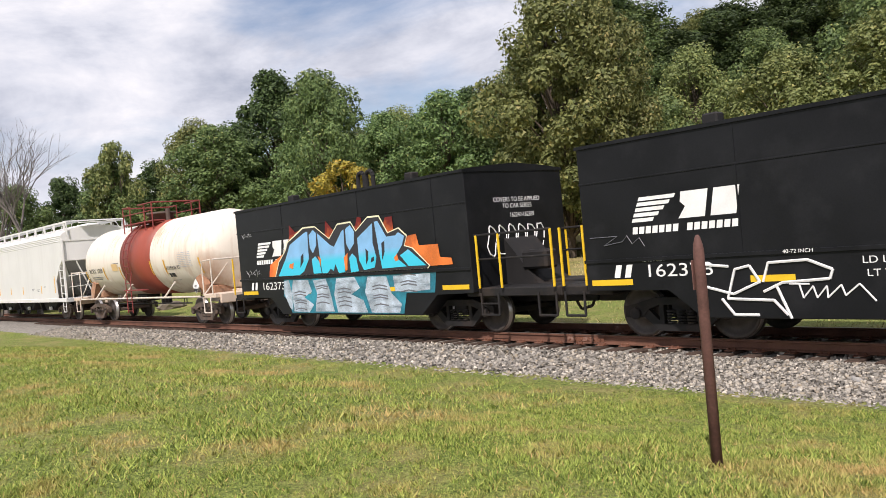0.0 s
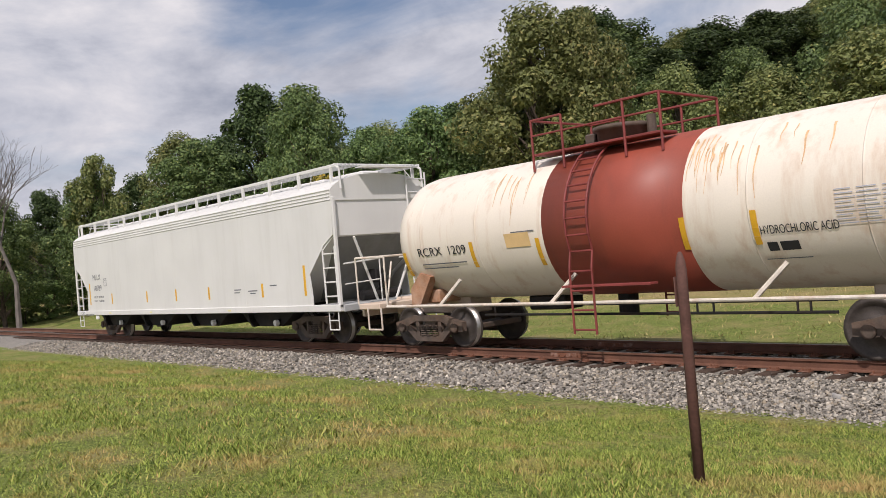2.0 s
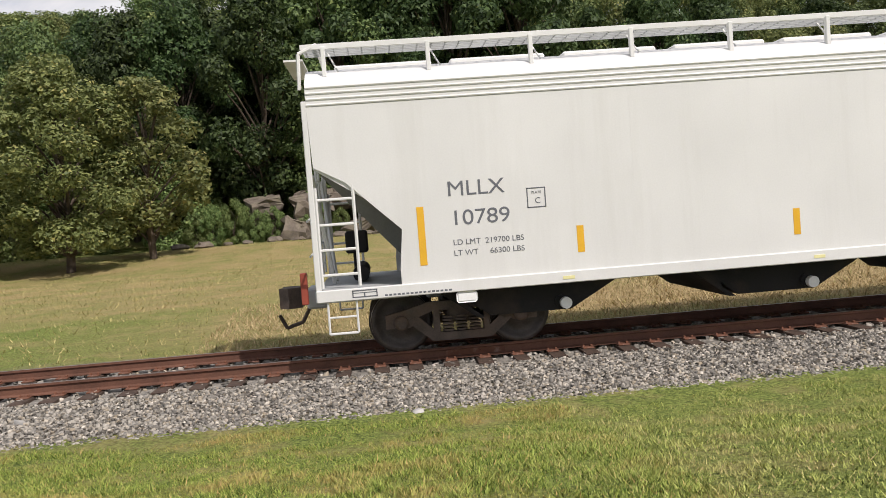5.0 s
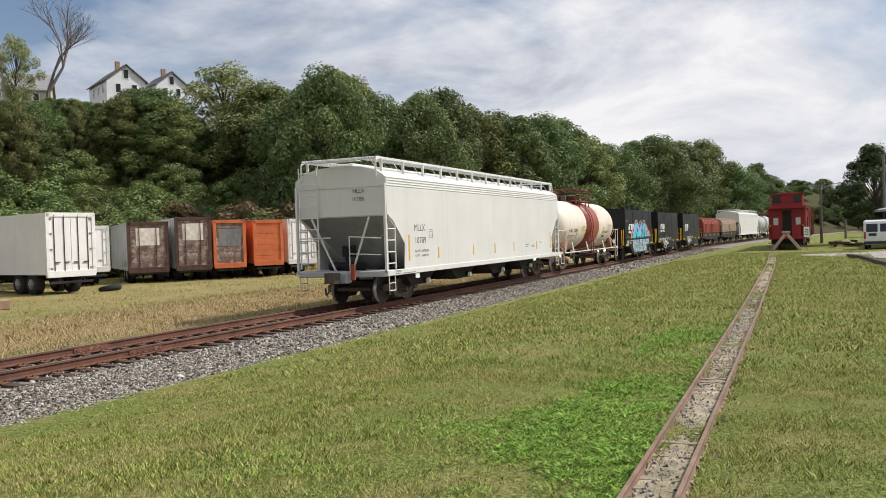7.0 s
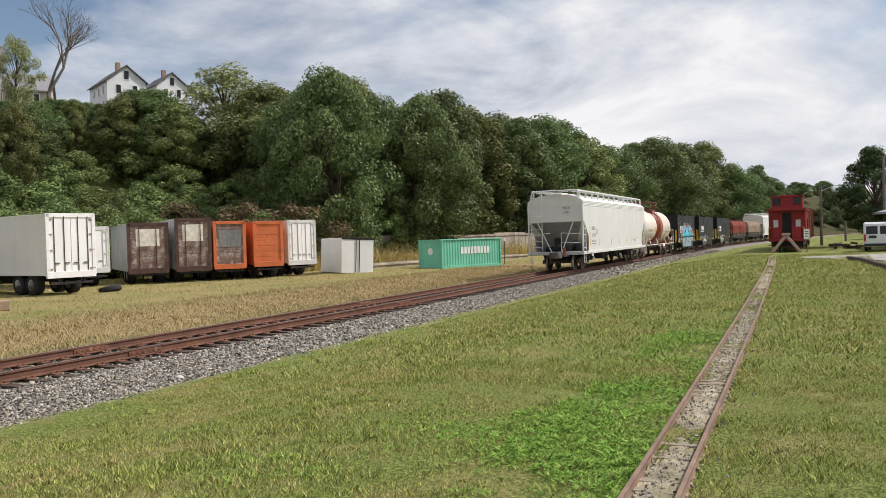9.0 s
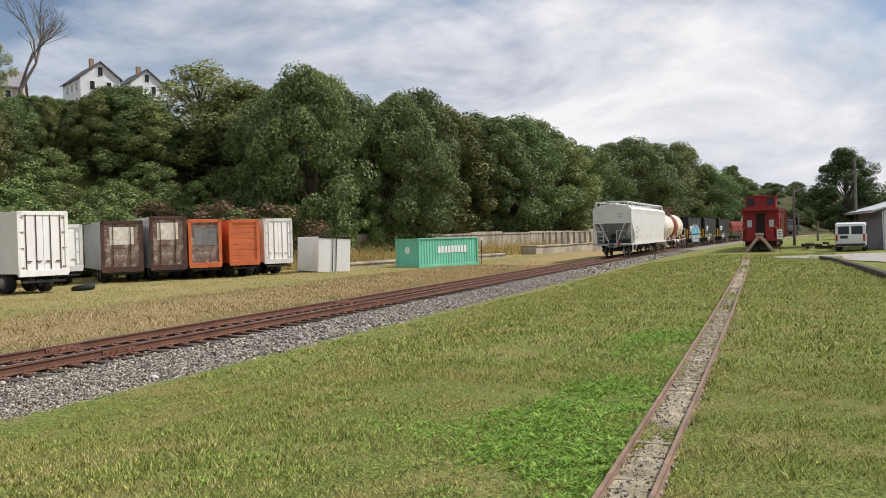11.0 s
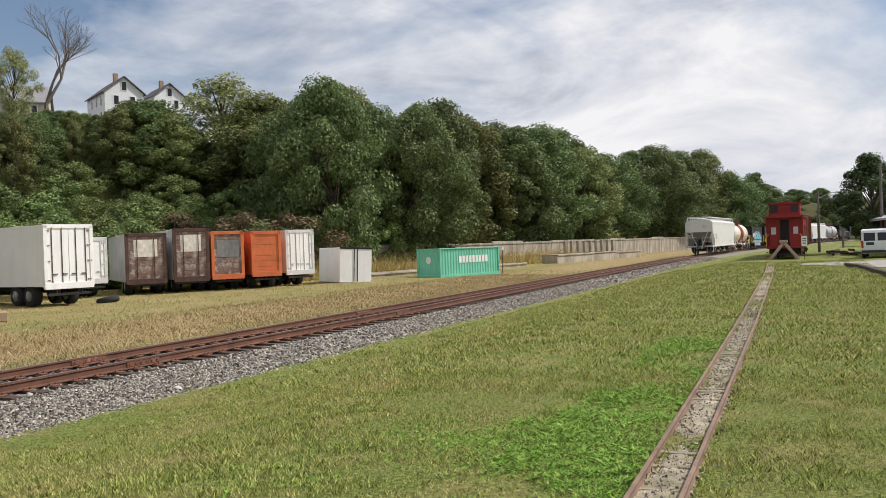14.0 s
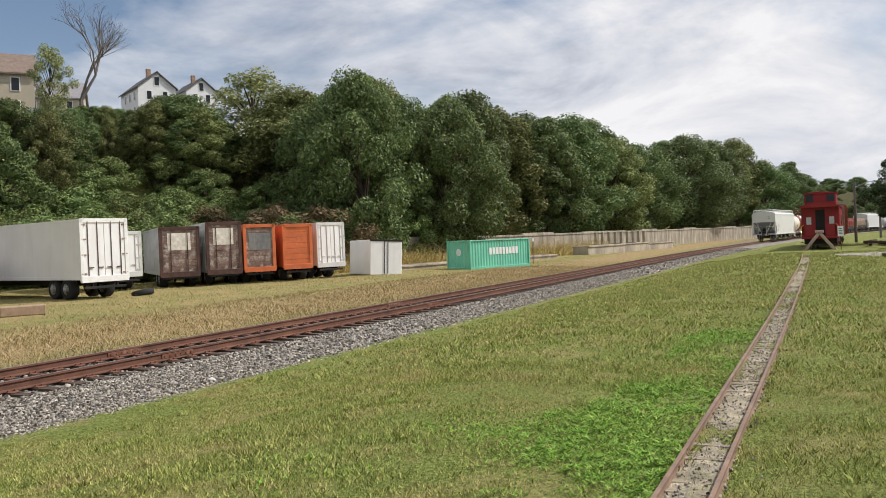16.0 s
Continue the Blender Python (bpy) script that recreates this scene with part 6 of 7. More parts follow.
def build_trees():
    R = TREE_RNG.uniform
    # single trees that stand out: kind, x, y, top over the rails
    for kind, x, y, top, wide in (
            ("broad", -50.2, 33.0, 40, .72), ("autumn", -41, 28.5, 7.6, 1.1), ("bare", -57.0, 15.3, 12.4, 1.0), ("bare", -60.5, 14.2, 11.5, .9), ("airy", -66, 24, 12.5, .7),
            ("olive", -36.2, 42.6, 40, .95), ("olive", -33.6, 44.2, 40, .7), ("broad", -62.8, 31, 13.4, 1.1), ("broad", -56, 36, 12.4, 1.1),
            ("broad", -47, 42, 15.8, 1.0), ("broad", -42, 46, 15.6, 1.0), ("broad", -52, 40, 15.5, 1.0), ("wide", -38, 50, 14, 1.1), ("olive", -24, 49, 12, 1.2), ("olive", -18, 50, 13, 1.2), ("airy", -14, 53, 12, 1.2),
            ("wide", 61.0, 37.6, 40, .78), ("wide", 73.5, 34.6, 40, .85), ("pale", 70.2, 55.2, 20.9, 1.45), ("bare", 62.6, 71.4, 29.0, 1.35), ("olive", -39.2, 63.9, 17.2, .95), ("pale", 58.4, 71.1, 23.4, .75), ("wide", 62.5, 57.3, 18.0, .62), ("olive", 49, 60, 14.5, .8), ("olive", 57, 62, 15, .7),
            ("broad", 72, 52, 15, .9), ("olive", 76, 60, 17, .9), ("broad", 69, 64, 17.5, .8), ("broad", 84, 62, 19, .9),
            ("deep", 86, -5.1, 9.5, 1.2), ("broad", 100, -13, 10, 1.1), ("broad", 114, -14, 9, 1.1), ("broad", 74, -17, 8, 1.1)):
        g = float(land(x, y))
        plant(kind, x, y, top - g, None, wide)
    # the wood along the foot of the hill and up its slope
    for i, a in enumerate(np.arange(57.2, 87.5, 1.55)):
        d = 30.0
        dx, dy = math.sin(radians(a)), math.cos(radians(a))
        while d < 330 and d * dy < float(np.interp(d * dx, FOOT_X, FOOT_Y)) + 2.5 + 2.5 * (i % 3):
            d += 1.0
        plant(("wide", "broad", "olive", "wide", "tall")[i % 5], d * dx, d * dy, 40, None, .82 if d < 100 else 1.15)
    for row, (lo, hi) in enumerate(((4, 9), (12, 18), (21, 28))):
        for i in range(15):
            x = -70 + i * 14 + R(-5, 5) + 5 * row
            y = float(np.interp(x, FOOT_X, FOOT_Y)) + R(lo, hi)
            if 40 < x < 75 and row == 2 or -30 < x < 0 and row == 0 and R(0, 1) < .3:
                continue
            tall = R(9.5, 13) if row < 2 else R(10, 14)
            if 40 < math.degrees(math.atan2(x, y)) < 56:
                tall = R(4.5, 7.5) if row == 0 else R(2.6, 4.5)
            plant(TREE_RNG.choice(("broad", "wide", "tall", "olive", "broad")), x, y, tall, None, 1.1)
    # the dark wood behind the bulldozer, its shade put into the leaf colour
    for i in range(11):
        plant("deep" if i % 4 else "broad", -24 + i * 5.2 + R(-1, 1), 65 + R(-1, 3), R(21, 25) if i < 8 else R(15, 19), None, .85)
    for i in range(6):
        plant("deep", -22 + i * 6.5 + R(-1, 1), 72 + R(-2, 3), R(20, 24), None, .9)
    for az, dist in ((7, 72), (11, 76), (14.5, 73), (18, 78), (21.5, 74), (25, 79)):
        plant(TREE_RNG.choice(("wide", "tall", "olive")), dist * math.sin(radians(az)), dist * math.cos(radians(az)), 40, None, .75)
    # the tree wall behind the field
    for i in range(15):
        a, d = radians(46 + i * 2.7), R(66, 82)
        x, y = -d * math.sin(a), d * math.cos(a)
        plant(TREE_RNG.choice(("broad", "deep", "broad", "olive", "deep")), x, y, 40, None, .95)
    for i in range(22):      # undergrowth along the field's far edge
        a, d = radians(47 + i * 1.45), R(68, 75)
        plant("brush" if i % 6 == 2 else "shrub", -d * math.sin(a), d * math.cos(a), R(2.2, 3.6), None, 1.3)
    for i in range(11):      # trees below the tan house
        a, d = radians(23.5 + i * 1.5), R(78, 90)
        plant(("broad", "deep", "olive")[i % 3], d * math.sin(a), d * math.cos(a), 40, None, 1.25)
    for i in range(12):
        a, d = radians(24 + i * 1.2), R(64, 74)
        plant("shrub", d * math.sin(a), d * math.cos(a), R(4, 6), None, 1.2)
    # low growth before the houses and down the slope
    for i in range(24):
        a, d = radians(39 + i * .72), R(84, 93)
        if not 50.2 < 39 + i * .72 < 53:
            plant(("broad", "olive", "wide", "broad")[i % 4], d * math.sin(a), d * math.cos(a), 40, None, 1.35)
    for i in range(44):
        a, d = radians(37 + (i % 22) * .9 + R(-.5, .5)), R(62, 72) if i < 22 else R(73, 83)
        plant(TREE_RNG.choice(("shrub", "shrub", "shrub", "shrub", "shrub", "shrub", "brush")), d * math.sin(a), d * math.cos(a), R(3.4, 5.6), None, 1.25)
    # creepers and saplings over the rock ledge
    for x in (-13, -11.6, -10, -8.6, -7.4, -5.4, -4.0, -2.6, 1.5, 4.2, 5.6, 7, 8.5):
        plant("shrub", x, 60.2 + R(-.6, .8), R(2.0, 3.6) if x < -3 else R(1.4, 2.4), None, .7)
    plant("autumn", .4, 62.5, 6.0, None, .6)
    # taller trees on the crest seen over the train
    for x, y, top in ((-56, 92, 27), (-48, 98, 30), (-41, 101, 28), (-33, 104, 30), (-60, 86, 24), (-26, 106, 33), (-20, 104, 32)):
        plant(TREE_RNG.choice(("wide", "broad", "olive")), x, y, 40, None, 1.35)
    for i in range(12):
        a, d = radians(-37 + i * 1.6), R(90, 100)
        plant(TREE_RNG.choice(("deep", "broad", "olive", "deep")), d * math.sin(a), d * math.cos(a), 40, None, 1.7)
    for x in range(-150, -60, 13):
        y = R(34, 60)
        plant(TREE_RNG.choice(("broad", "tall")), x + R(-4, 4), y, R(9, 12), None, 1.2)
    for x, y in ((-72, 16), (-80, 11), (-90, 14), (-84, 24)):
        plant(TREE_RNG.choice(("broad", "olive")), x, y, R(6.5, 8.5), None, 1.3)
    # shrubs behind the trailers and at the wood's edge
    for i in range(34):
        x = -25 + i * 3.1 + R(-1, 1)
        y = float(np.interp(x, FOOT_X, FOOT_Y)) + R(-1.5, 1.5)
        low = -14 < x < 8
        plant("brush" if R(0, 1) < .07 else "shrub", x, y + 5 * low, R(3.4, 6.2) * (.75 if low else 1))
    for i in range(20):
        x = 4 + i * 3.0 + R(-1, 1)
        y = float(np.interp(x, FOOT_X, FOOT_Y)) + R(4, 14)
        plant("brush" if R(0, 1) < .08 else "shrub", x, y, R(4, 6.5), None, 1.2)
    for x, y in ((350, 16), (362, 4), (375, -8), (352, -20), (395, -32), (410, -4), (430, -48), (345, 28), (318, 12), (322, -2), (326, -14), (318, -26), (340, -8), (400, 20), (440, 8), (450, -20)):
        plant("broad", x, y, R(6.5, 9.5), None, 2.2)
    for x, y in ((128, -9), (146, -14), (165, -10), (186, -16), (205, -22), (232, -26), (250, -18), (120, -20), (270, -34), (300, -40)):
        plant(TREE_RNG.choice(("broad", "olive", "wide")), x, y, R(5, 7.5), None, 1.4)
    for k, ob in KINDS.items():
        if k not in USED:
            plant(k, 30, 75, BASE_H[k])


build_trees()


# ---- things along the line ----
def build_post():
    ob = empty("steel_post", "rusty brown round steel post with a capped top", "post")
    z = float(land(-3.72, 5.92))
    bm = B()
    lathe(bm, [(-.3, .044), (1.72, .044), (1.78, .038), (1.84, .022), (1.86, .01)], "y", 18)
    bmesh.ops.rotate(bm, verts=bm.verts[:], matrix=Matrix.Rotation(radians(90), 3, "X"))
    part("shaft", bm, POST, ob)
    bm = B()
    box(bm, (-.052, -.045, 1.42), (-.043, .045, 1.66), .003)
    rod(bm, (-.07, 0, 1.6), (-.05, 0, 1.6), .012, 6)
    part("bracket", bm, POST, ob)
    ob.matrix_world = pose(-3.72, 5.92, z, 0, 0, 0)


build_post()


def wheel_pair(parent, x, y, r=.5, w=.5, name="wheel"):
    bm = B()
    lathe(bm, [(-w / 2, r * .55), (-w / 2, r * .9), (-w / 2 + .05, r), (w / 2 - .05, r), (w / 2, r * .9), (w / 2, r * .55)], "y", 20)
    lathe(bm, [(-w / 2 - .002, .05), (-w / 2 - .002, r * .5), (-w / 2 + .08, r * .56), (w / 2, r * .56)], "y", 16, 1)
    ob = part(name, bm, [plain("tyre_rubber", (.025, .025, .026), .85), plain("rim_white", (.55, .54, .5), .6)], parent, "black tyre on a pale rim")
    ob.location = (x, y, r)
    return ob


RUSTY = material("rusty_fitting", (.30, .20, .15), .8, spread=.4, scale=6)


def build_trailer(x, y, heading, length, wd, hb, ht, skin, frame_m, door_m, label, doors="swing", sag=0):
    """A box trailer. Its rear stands at the origin and looks to local -x; the body runs to +x."""
    t = empty("box_trailer", label, "trailer", "old box trailers in a row")
    w = wd / 2
    bm = B()
    box(bm, (.06, -w, hb), (length, w, ht), .02)
    part("body", bm, skin, t)
    bm = B()
    for s in (-1, 1):
        n = int(length / .6) if length < 12 else 0
        for i in range(1, n):
            box(bm, (i * .6, s * w, hb + .2), (i * .6 + .03, s * (w + .012), ht - .12))
        box(bm, (.05, s * (w - .02), hb), (length, s * (w + .02), hb + .16), .005)
        box(bm, (.05, s * (w - .02), ht - .1), (length, s * (w + .02), ht + .01), .005)
    part("side_ribbing", bm, skin, t)
    bm = B()
    for s in (-1, 1):
        box(bm, (-.07, s * (w - .16), hb - .05), (.08, s * (w + .03), ht + .02), .01)
    box(bm, (-.07, -w, ht - .17), (.08, w, ht + .03), .01)
    box(bm, (-.08, -w, hb - .14), (.08, w, hb + .17), .01)
    part("rear_frame", bm, frame_m, t)
    if doors == "swing":
        for s in (-1, 1):
            bm = B()
            box(bm, (-.03, s * .01, hb + .14), (.0, s * (w - .11), ht - .13), .006)
            part("door", bm, door_m, t)
            for k in (.3, .72):
                bm = B()
                rod(bm, (-.055, s * k * (w - .05), hb - .02), (-.055, s * k * (w - .05), ht - .1), .022, 8)
                box(bm, (-.09, s * k * (w - .05) - .25 * s, hb + .55), (-.055, s * k * (w - .05), hb + .6), .005)
                part("lock_rod", bm, TRUCK if frame_m is PAINT_W else frame_m if door_m is not frame_m else GREY_STEEL, t, "vertical lock rod")
            for z in (hb + .25, (hb + ht) / 2 - .3, (hb + ht) / 2 + .45, ht - .3):
                bm = B()
                box(bm, (-.07, s * (w - .28), z), (-.03, s * (w - .02), z + .07), .004)
                part("hinge", bm, RUSTY if frame_m is PAINT_W else frame_m, t)
    elif doors == "roll":
        n = 7
        for i in range(n):
            z0 = hb + .14 + i * (ht - hb - .27) / n
            bm = B()
            box(bm, (-.02, -w + .11, z0), (.02, w - .11, z0 + (ht - hb - .27) / n - .015), .006)
            part("door_slat", bm, door_m, t)
    bm = B()   # bumper, chassis, landing gear
    for s in (-1, 1):
        box(bm, (0, s * .45, hb - .3), (length - .3, s * .55, hb), .01)
        box(bm, (-.02, s * .6, .55), (.06, s * .68, hb - .05), .01)
        bar(bm, [(length - 2.2, s * .6, hb), (length - 2.2, s * .6, .08)], .05, 6)
    box(bm, (-.04, -w + .15, .5), (.06, w - .15, .62), .01)
    part("chassis", bm, DULL_BLACK, t)
    for ax in (1.6, 2.85):
        for s in (-1, 1):
            wheel_pair(t, ax, s * (w - .3), .5, .45)
    t.matrix_world = pose(x, y, float(land(x, y)) + .02, sag, 0, heading)
    return t


def build_yard():
    white = material("trailer_white", (.84, .84, .83), .5, spread=.05, scale=.8, dirt=(.5, .46, .42), dirt_amount=.2, streak=True)
    brown = material("trailer_brown", (.085, .045, .036), .7, spread=.35, scale=3, dirt=(.2, .1, .07), dirt_amount=.5)
    orange = material("trailer_orange", (.66, .17, .06), .65, spread=.2, scale=1.5, dirt=(.25, .10, .06), dirt_amount=.6)
    silver = material("trailer_silver", (.60, .60, .585), .5, spread=.12, scale=1, dirt=(.3, .25, .2), dirt_amount=.5, streak=True)
    peeled = material("peeled_door", (.20, .13, .105), .8, spread=.5, scale=2.5, dirt=(.74, .69, .63), dirt_amount=1.0, dirt_scale=2.2)
    rows = (  # rear left and right foot, length, bottom, top, skins, doors, label
        ((28.2, 32.8), (30.6, 32.29), 14.7, .95, 3.85, white, PAINT_W, white, "swing", "white box trailer with closed double rear doors"),
        ((33.8, 37.6), (35.9, 36.8), 9.0, .9, 3.35, silver, silver, white, "swing", "grey box trailer with a door folded open"),
        ((36.5, 35.95), (38.76, 35.06), 9.5, .75, 3.55, silver, brown, peeled, "roll", "old trailer with brown rear frame and peeling roll-up door"),
        ((38.5, 34.2), (40.55, 33.4), 9.5, .75, 3.75, silver, brown, peeled, "roll", "old trailer with brown rear frame and torn paper on its door"),
        ((40.3, 32.9), (42.2, 32.1), 9.0, .80, 3.55, orange, orange, peeled, "roll", "orange box trailer with a grey patched rear door"),
        ((42.2, 31.4), (44.0, 30.6), 9.0, .85, 3.50, orange, orange, orange, "roll", "orange box trailer with an orange rear door"),
        ((45.2, 31.0), (47.2, 30.2), 9.0, .85, 3.60, silver, silver, white, "swing", "silver-white box trailer with double rear doors"))
    for (x0, y0), (x1, y1), ln, hb, ht, skin, fr, dr, kind, label in rows:
        h = math.degrees(math.atan2(y1 - y0, x1 - x0)) + 90
        wd = math.hypot(x1 - x0, y1 - y0)
        if 35 < x0 < 45:      # the middle of the row stands fanned out
            h, wd = 51.0, wd * .93
        t = build_trailer((x0 + x1) / 2, (y0 + y1) / 2, h, ln, wd, hb, ht, skin, fr, dr, label, kind)
        if "paper" in label or "peeling" in label:      # paper sheets left on two doors
            bm = B()
            box(bm, (-.03, -wd * .28, ht - 1.35), (-.024, wd * .3, ht - .35))
            part("paper_sheet", bm, material("pale_paper", (.78, .73, .65), .9, dirt=(.45, .32, .2), dirt_amount=.5), t, "torn pale paper sheet")
            for k in (-.2, .22):
                bm = B()
                rod(bm, (-.045, k * wd, hb + .2), (-.045, k * wd, ht - .3), .022, 6)
                part("lock_rod", bm, brown, t)
        elif "patched" in label:
            bm = B()
            box(bm, (-.03, -wd * .36, ht - 1.55), (-.024, wd * .34, ht - .5))
            part("grey_patch", bm, material("weathered_ply", (.2, .2, .2), .9, dirt=(.35, .33, .3), dirt_amount=.8, streak=True), t, "weathered grey plywood patch")
    # ribbed trailer standing alone by the trees
    maroon = material("frame_maroon", (.16, .035, .03), .7, spread=.3, scale=3, dirt=(.3, .14, .09), dirt_amount=.5)
    build_trailer(22.05, 37.7, 84.7, 8.8, 2.5, 1.0, 3.7, silver, maroon, material("flaking_white", (.66, .62, .56), .75, spread=.15, scale=2, dirt=(.35, .2, .14), dirt_amount=.8, dirt_scale=3),
                  "silver ribbed box trailer with maroon frame and flaking white door", "roll")
    # rusty open skip before the white trailer
    d = empty("rusty_skip", "rusty open steel skip with ribbed orange-brown side", "skip")
    rust = material("skip_rust", (.17, .075, .045), .85, spread=.4, scale=2.5, dirt=(.40, .19, .09), dirt_amount=.7)
    tanr = material("skip_side", (.46, .27, .16), .85, spread=.3, scale=2.5, dirt=(.26, .1, .05), dirt_amount=.7)
    for y0, y1, m in ((0, .08, rust), (4.12, 4.2, rust)):
        bm = B()
        box(bm, (0, y0, .1), (1.95, y1, 1.62), .015)
        part("end_plate", bm, m, d)
    for x0, x1 in ((0, .07), (1.88, 1.95)):
        bm = B()
        box(bm, (x0, .08, .1), (x1, 4.12, 1.6), .01)
        part("side_plate", bm, tanr, d)
        for i in range(9):
            bm = B()
            xx = x0 - .07 if x0 == 0 else x1
            box(bm, (xx, .25 + i * .45, .15), (xx + .07, .37 + i * .45, 1.55), .01)
            part("side_rib", bm, tanr, d)
    bm = B()
    box(bm, (.05, .05, .1), (1.9, 4.15, .2), .01)
    part("floor_plate", bm, rust, d)
    bm = B()
    box(bm, (-.1, -.08, 1.56), (2.05, .1, 1.68), .015)
    part("top_rim", bm, rust, d)
    d.matrix_world = pose(26.3, 40.0, float(land(26, 40)), 0, 0, -20)
    # heap of cut branches
    rng = np.random.default_rng(44)
    verts, faces = [], []
    for i in range(420):
        u = rng.uniform(0, 1)
        c = Vector((12.6 + 3.2 * u + rng.normal(0, .2), 43.4 - 3.4 * u + rng.normal(0, .7), 0))
        a, ln = rng.uniform(0, 6.28), rng.uniform(.4, 1.1)
        dv = Vector((math.cos(a), math.sin(a), rng.uniform(-.35, .35))) * ln
        c.z = float(land(c.x, c.y)) + abs(dv.z) + rng.random() * max(.1, .95 - abs(u - .5))
        limb(verts, faces, c - dv, c + dv, .035, .012, 4)
    o = raw("brush_heap", verts, faces, BARK)
    tagged(o, "heap of cut grey-brown branches at the field's edge", "brush heap", kind="stuff")
    # small white van body standing on the ground
    b = empty("white_van_body", "tilted white sheet-metal box standing on the ground", "storage box")
    bm = B()
    box(bm, (-1.15, 0, 0), (1.15, 4.0, 2.35), .04)
    part("body", bm, white, b)
    bm = B()
    for x in (-.02, .02):
        rod(bm, (x * 6, -.03, .1), (x * 6, -.03, 2.25), .025, 6)
    box(bm, (-1.15, -.03, 2.25), (1.15, .02, 2.38), .01)
    part("rear_trim", bm, DULL_BLACK, b)
    b.matrix_world = pose(48.8, 28.0, float(land(48.8, 28)) - .03, 0, 3, -38)
    # green shipping container
    green = material("container_green", (.17, .55, .39), .5, spread=.12, scale=.8, dirt=(.16, .2, .12), dirt_amount=.4, streak=True)
    c = empty("shipping_container", "green corrugated steel shipping container with white panel lettering", "container")
    Lc, Wc, Hc = 6.06, 2.44, 2.05
    bm = B()
    n = 40

    def wavy(p, q, z0, z1, k):
        out = []
        for i in range(k * 4 + 1):
            f = i / (k * 4)
            d = (0, 0, .035, .035)[i % 4]
            out.append((p[0] + (q[0] - p[0]) * f, p[1] + (q[1] - p[1]) * f, d))
        nx, ny = (q[1] - p[1]), -(q[0] - p[0])
        k2 = math.hypot(nx, ny)
        lo = [bm.verts.new((x - nx / k2 * d, y - ny / k2 * d, z0)) for x, y, d in out]
        hi = [bm.verts.new((x - nx / k2 * d, y - ny / k2 * d, z1)) for x, y, d in out]
        for i in range(len(out) - 1):
            bm.faces.new((lo[i], lo[i + 1], hi[i + 1], hi[i]))
    pts = [(0, 0), (Lc, 0), (Lc, Wc), (0, Wc)]
    for i, (p, q) in enumerate(zip(pts, pts[1:] + pts[:1])):
        wavy(p, q, .1, Hc - .06, 22 if i % 2 == 0 else 9)
    box(bm, (.03, .03, Hc - .08), (Lc - .03, Wc - .03, Hc - .03))
    part("body", bm, green, c)
    bm = B()
    for x in (0, Lc):
        for y in (0, Wc):
            box(bm, (x - .06, y - .06, -.5), (x + .06, y + .06, Hc), .01)
    for y in (0, Wc):
        box(bm, (0, y - .05, Hc - .08), (Lc, y + .05, Hc), .01)
        box(bm, (0, y - .05, -.5), (Lc, y + .05, .12), .01)
    for x in (0, Lc):
        box(bm, (x - .05, 0, Hc - .08), (x + .05, Wc, Hc), .01)
        box(bm, (x - .05, 0, -.5), (x + .05, Wc, .12), .01)
    part("frame", bm, green, c)
    for i in range(9):
        bm = B()
        x = 1.9 + i * .34
        box(bm, (x, -.012, .95), (x + .25, 0, 1.46))
        part("brand_mark", bm, PAINT_W, c, "white painted brand mark")
    bm = B()
    rod(bm, (-.012, 1.25, 1.2), (0, 1.25, 1.2), .26, 16)
    part("round_mark", bm, PAINT_W, c, "white round mark")
    c.matrix_world = pose(54.96, 24.51, float(land(55, 24.5)) + .05, 0, 0, -23.6)
    # slim signs
    for x, y, hgt, kind in ((8.42, 27.2, 2.35, "sign"), (64.5, 23.2, 2.1, "marker")):
        s = empty("warning_sign" if kind == "sign" else "marker_post", "white warning sign with red lettering on a thin steel post" if kind == "sign" else "slim dark marker post with a pale top",
                  "sign" if kind == "sign" else "post")
        bm = B()
        box(bm, (-.03, -.02, -.2), (.03, .02, hgt), .005)
        part("post", bm, GREY_STEEL if kind == "sign" else TRUCK, s)
        bm = B()
        if kind == "sign":
            box(bm, (-.42, -.03, hgt - .55), (.42, -.022, hgt + .05), .003)
            part("board", bm, PAINT_W, s, "white sign board")
            red = plain("sign_red", (.6, .06, .07))
            lettering("lettering", "NO", .2, on_side(-.17, -.034, hgt - .2), red, s)
            lettering("lettering", "TRESPASSING", .12, on_side(-.36, -.034, hgt - .42), red, s, .72)
        else:
            box(bm, (-.08, -.03, hgt - .25), (.08, .03, hgt + .02), .005)
            part("board", bm, PAINT_W, s)
        s.matrix_world = pose(x, y, float(land(x, y)), 0, 2, -40)
    # wooden block and old tyre by the trailers
    k = empty("timber_block", "pale sawn timber block lying on the dry grass", "timber block")
    bm = B()
    box(bm, (-.75, -.3, 0), (.75, .3, .36), .03)
    part("block", bm, material("sawn_wood", (.38, .27, .18), .85, dirt=(.18, .12, .08), dirt_amount=.7), k)
    k.matrix_world = pose(20.9, 27.4, float(land(20.9, 27.4)), 0, 0, -35)
    t = empty("old_tyre", "old black tyre half sunk in the grass", "tyre")
    bm = B()
    lathe(bm, [(-.13, .3), (-.14, .5), (-.08, .55), (.08, .55), (.14, .5), (.13, .3)], "y", 20)
    part("tyre", bm, plain("old_rubber", (.03, .03, .03), .9), t)
    t.matrix_world = pose(31.6, 32.4, float(land(31.6, 32.4)) + .12, 78, 0, 10)


build_yard()


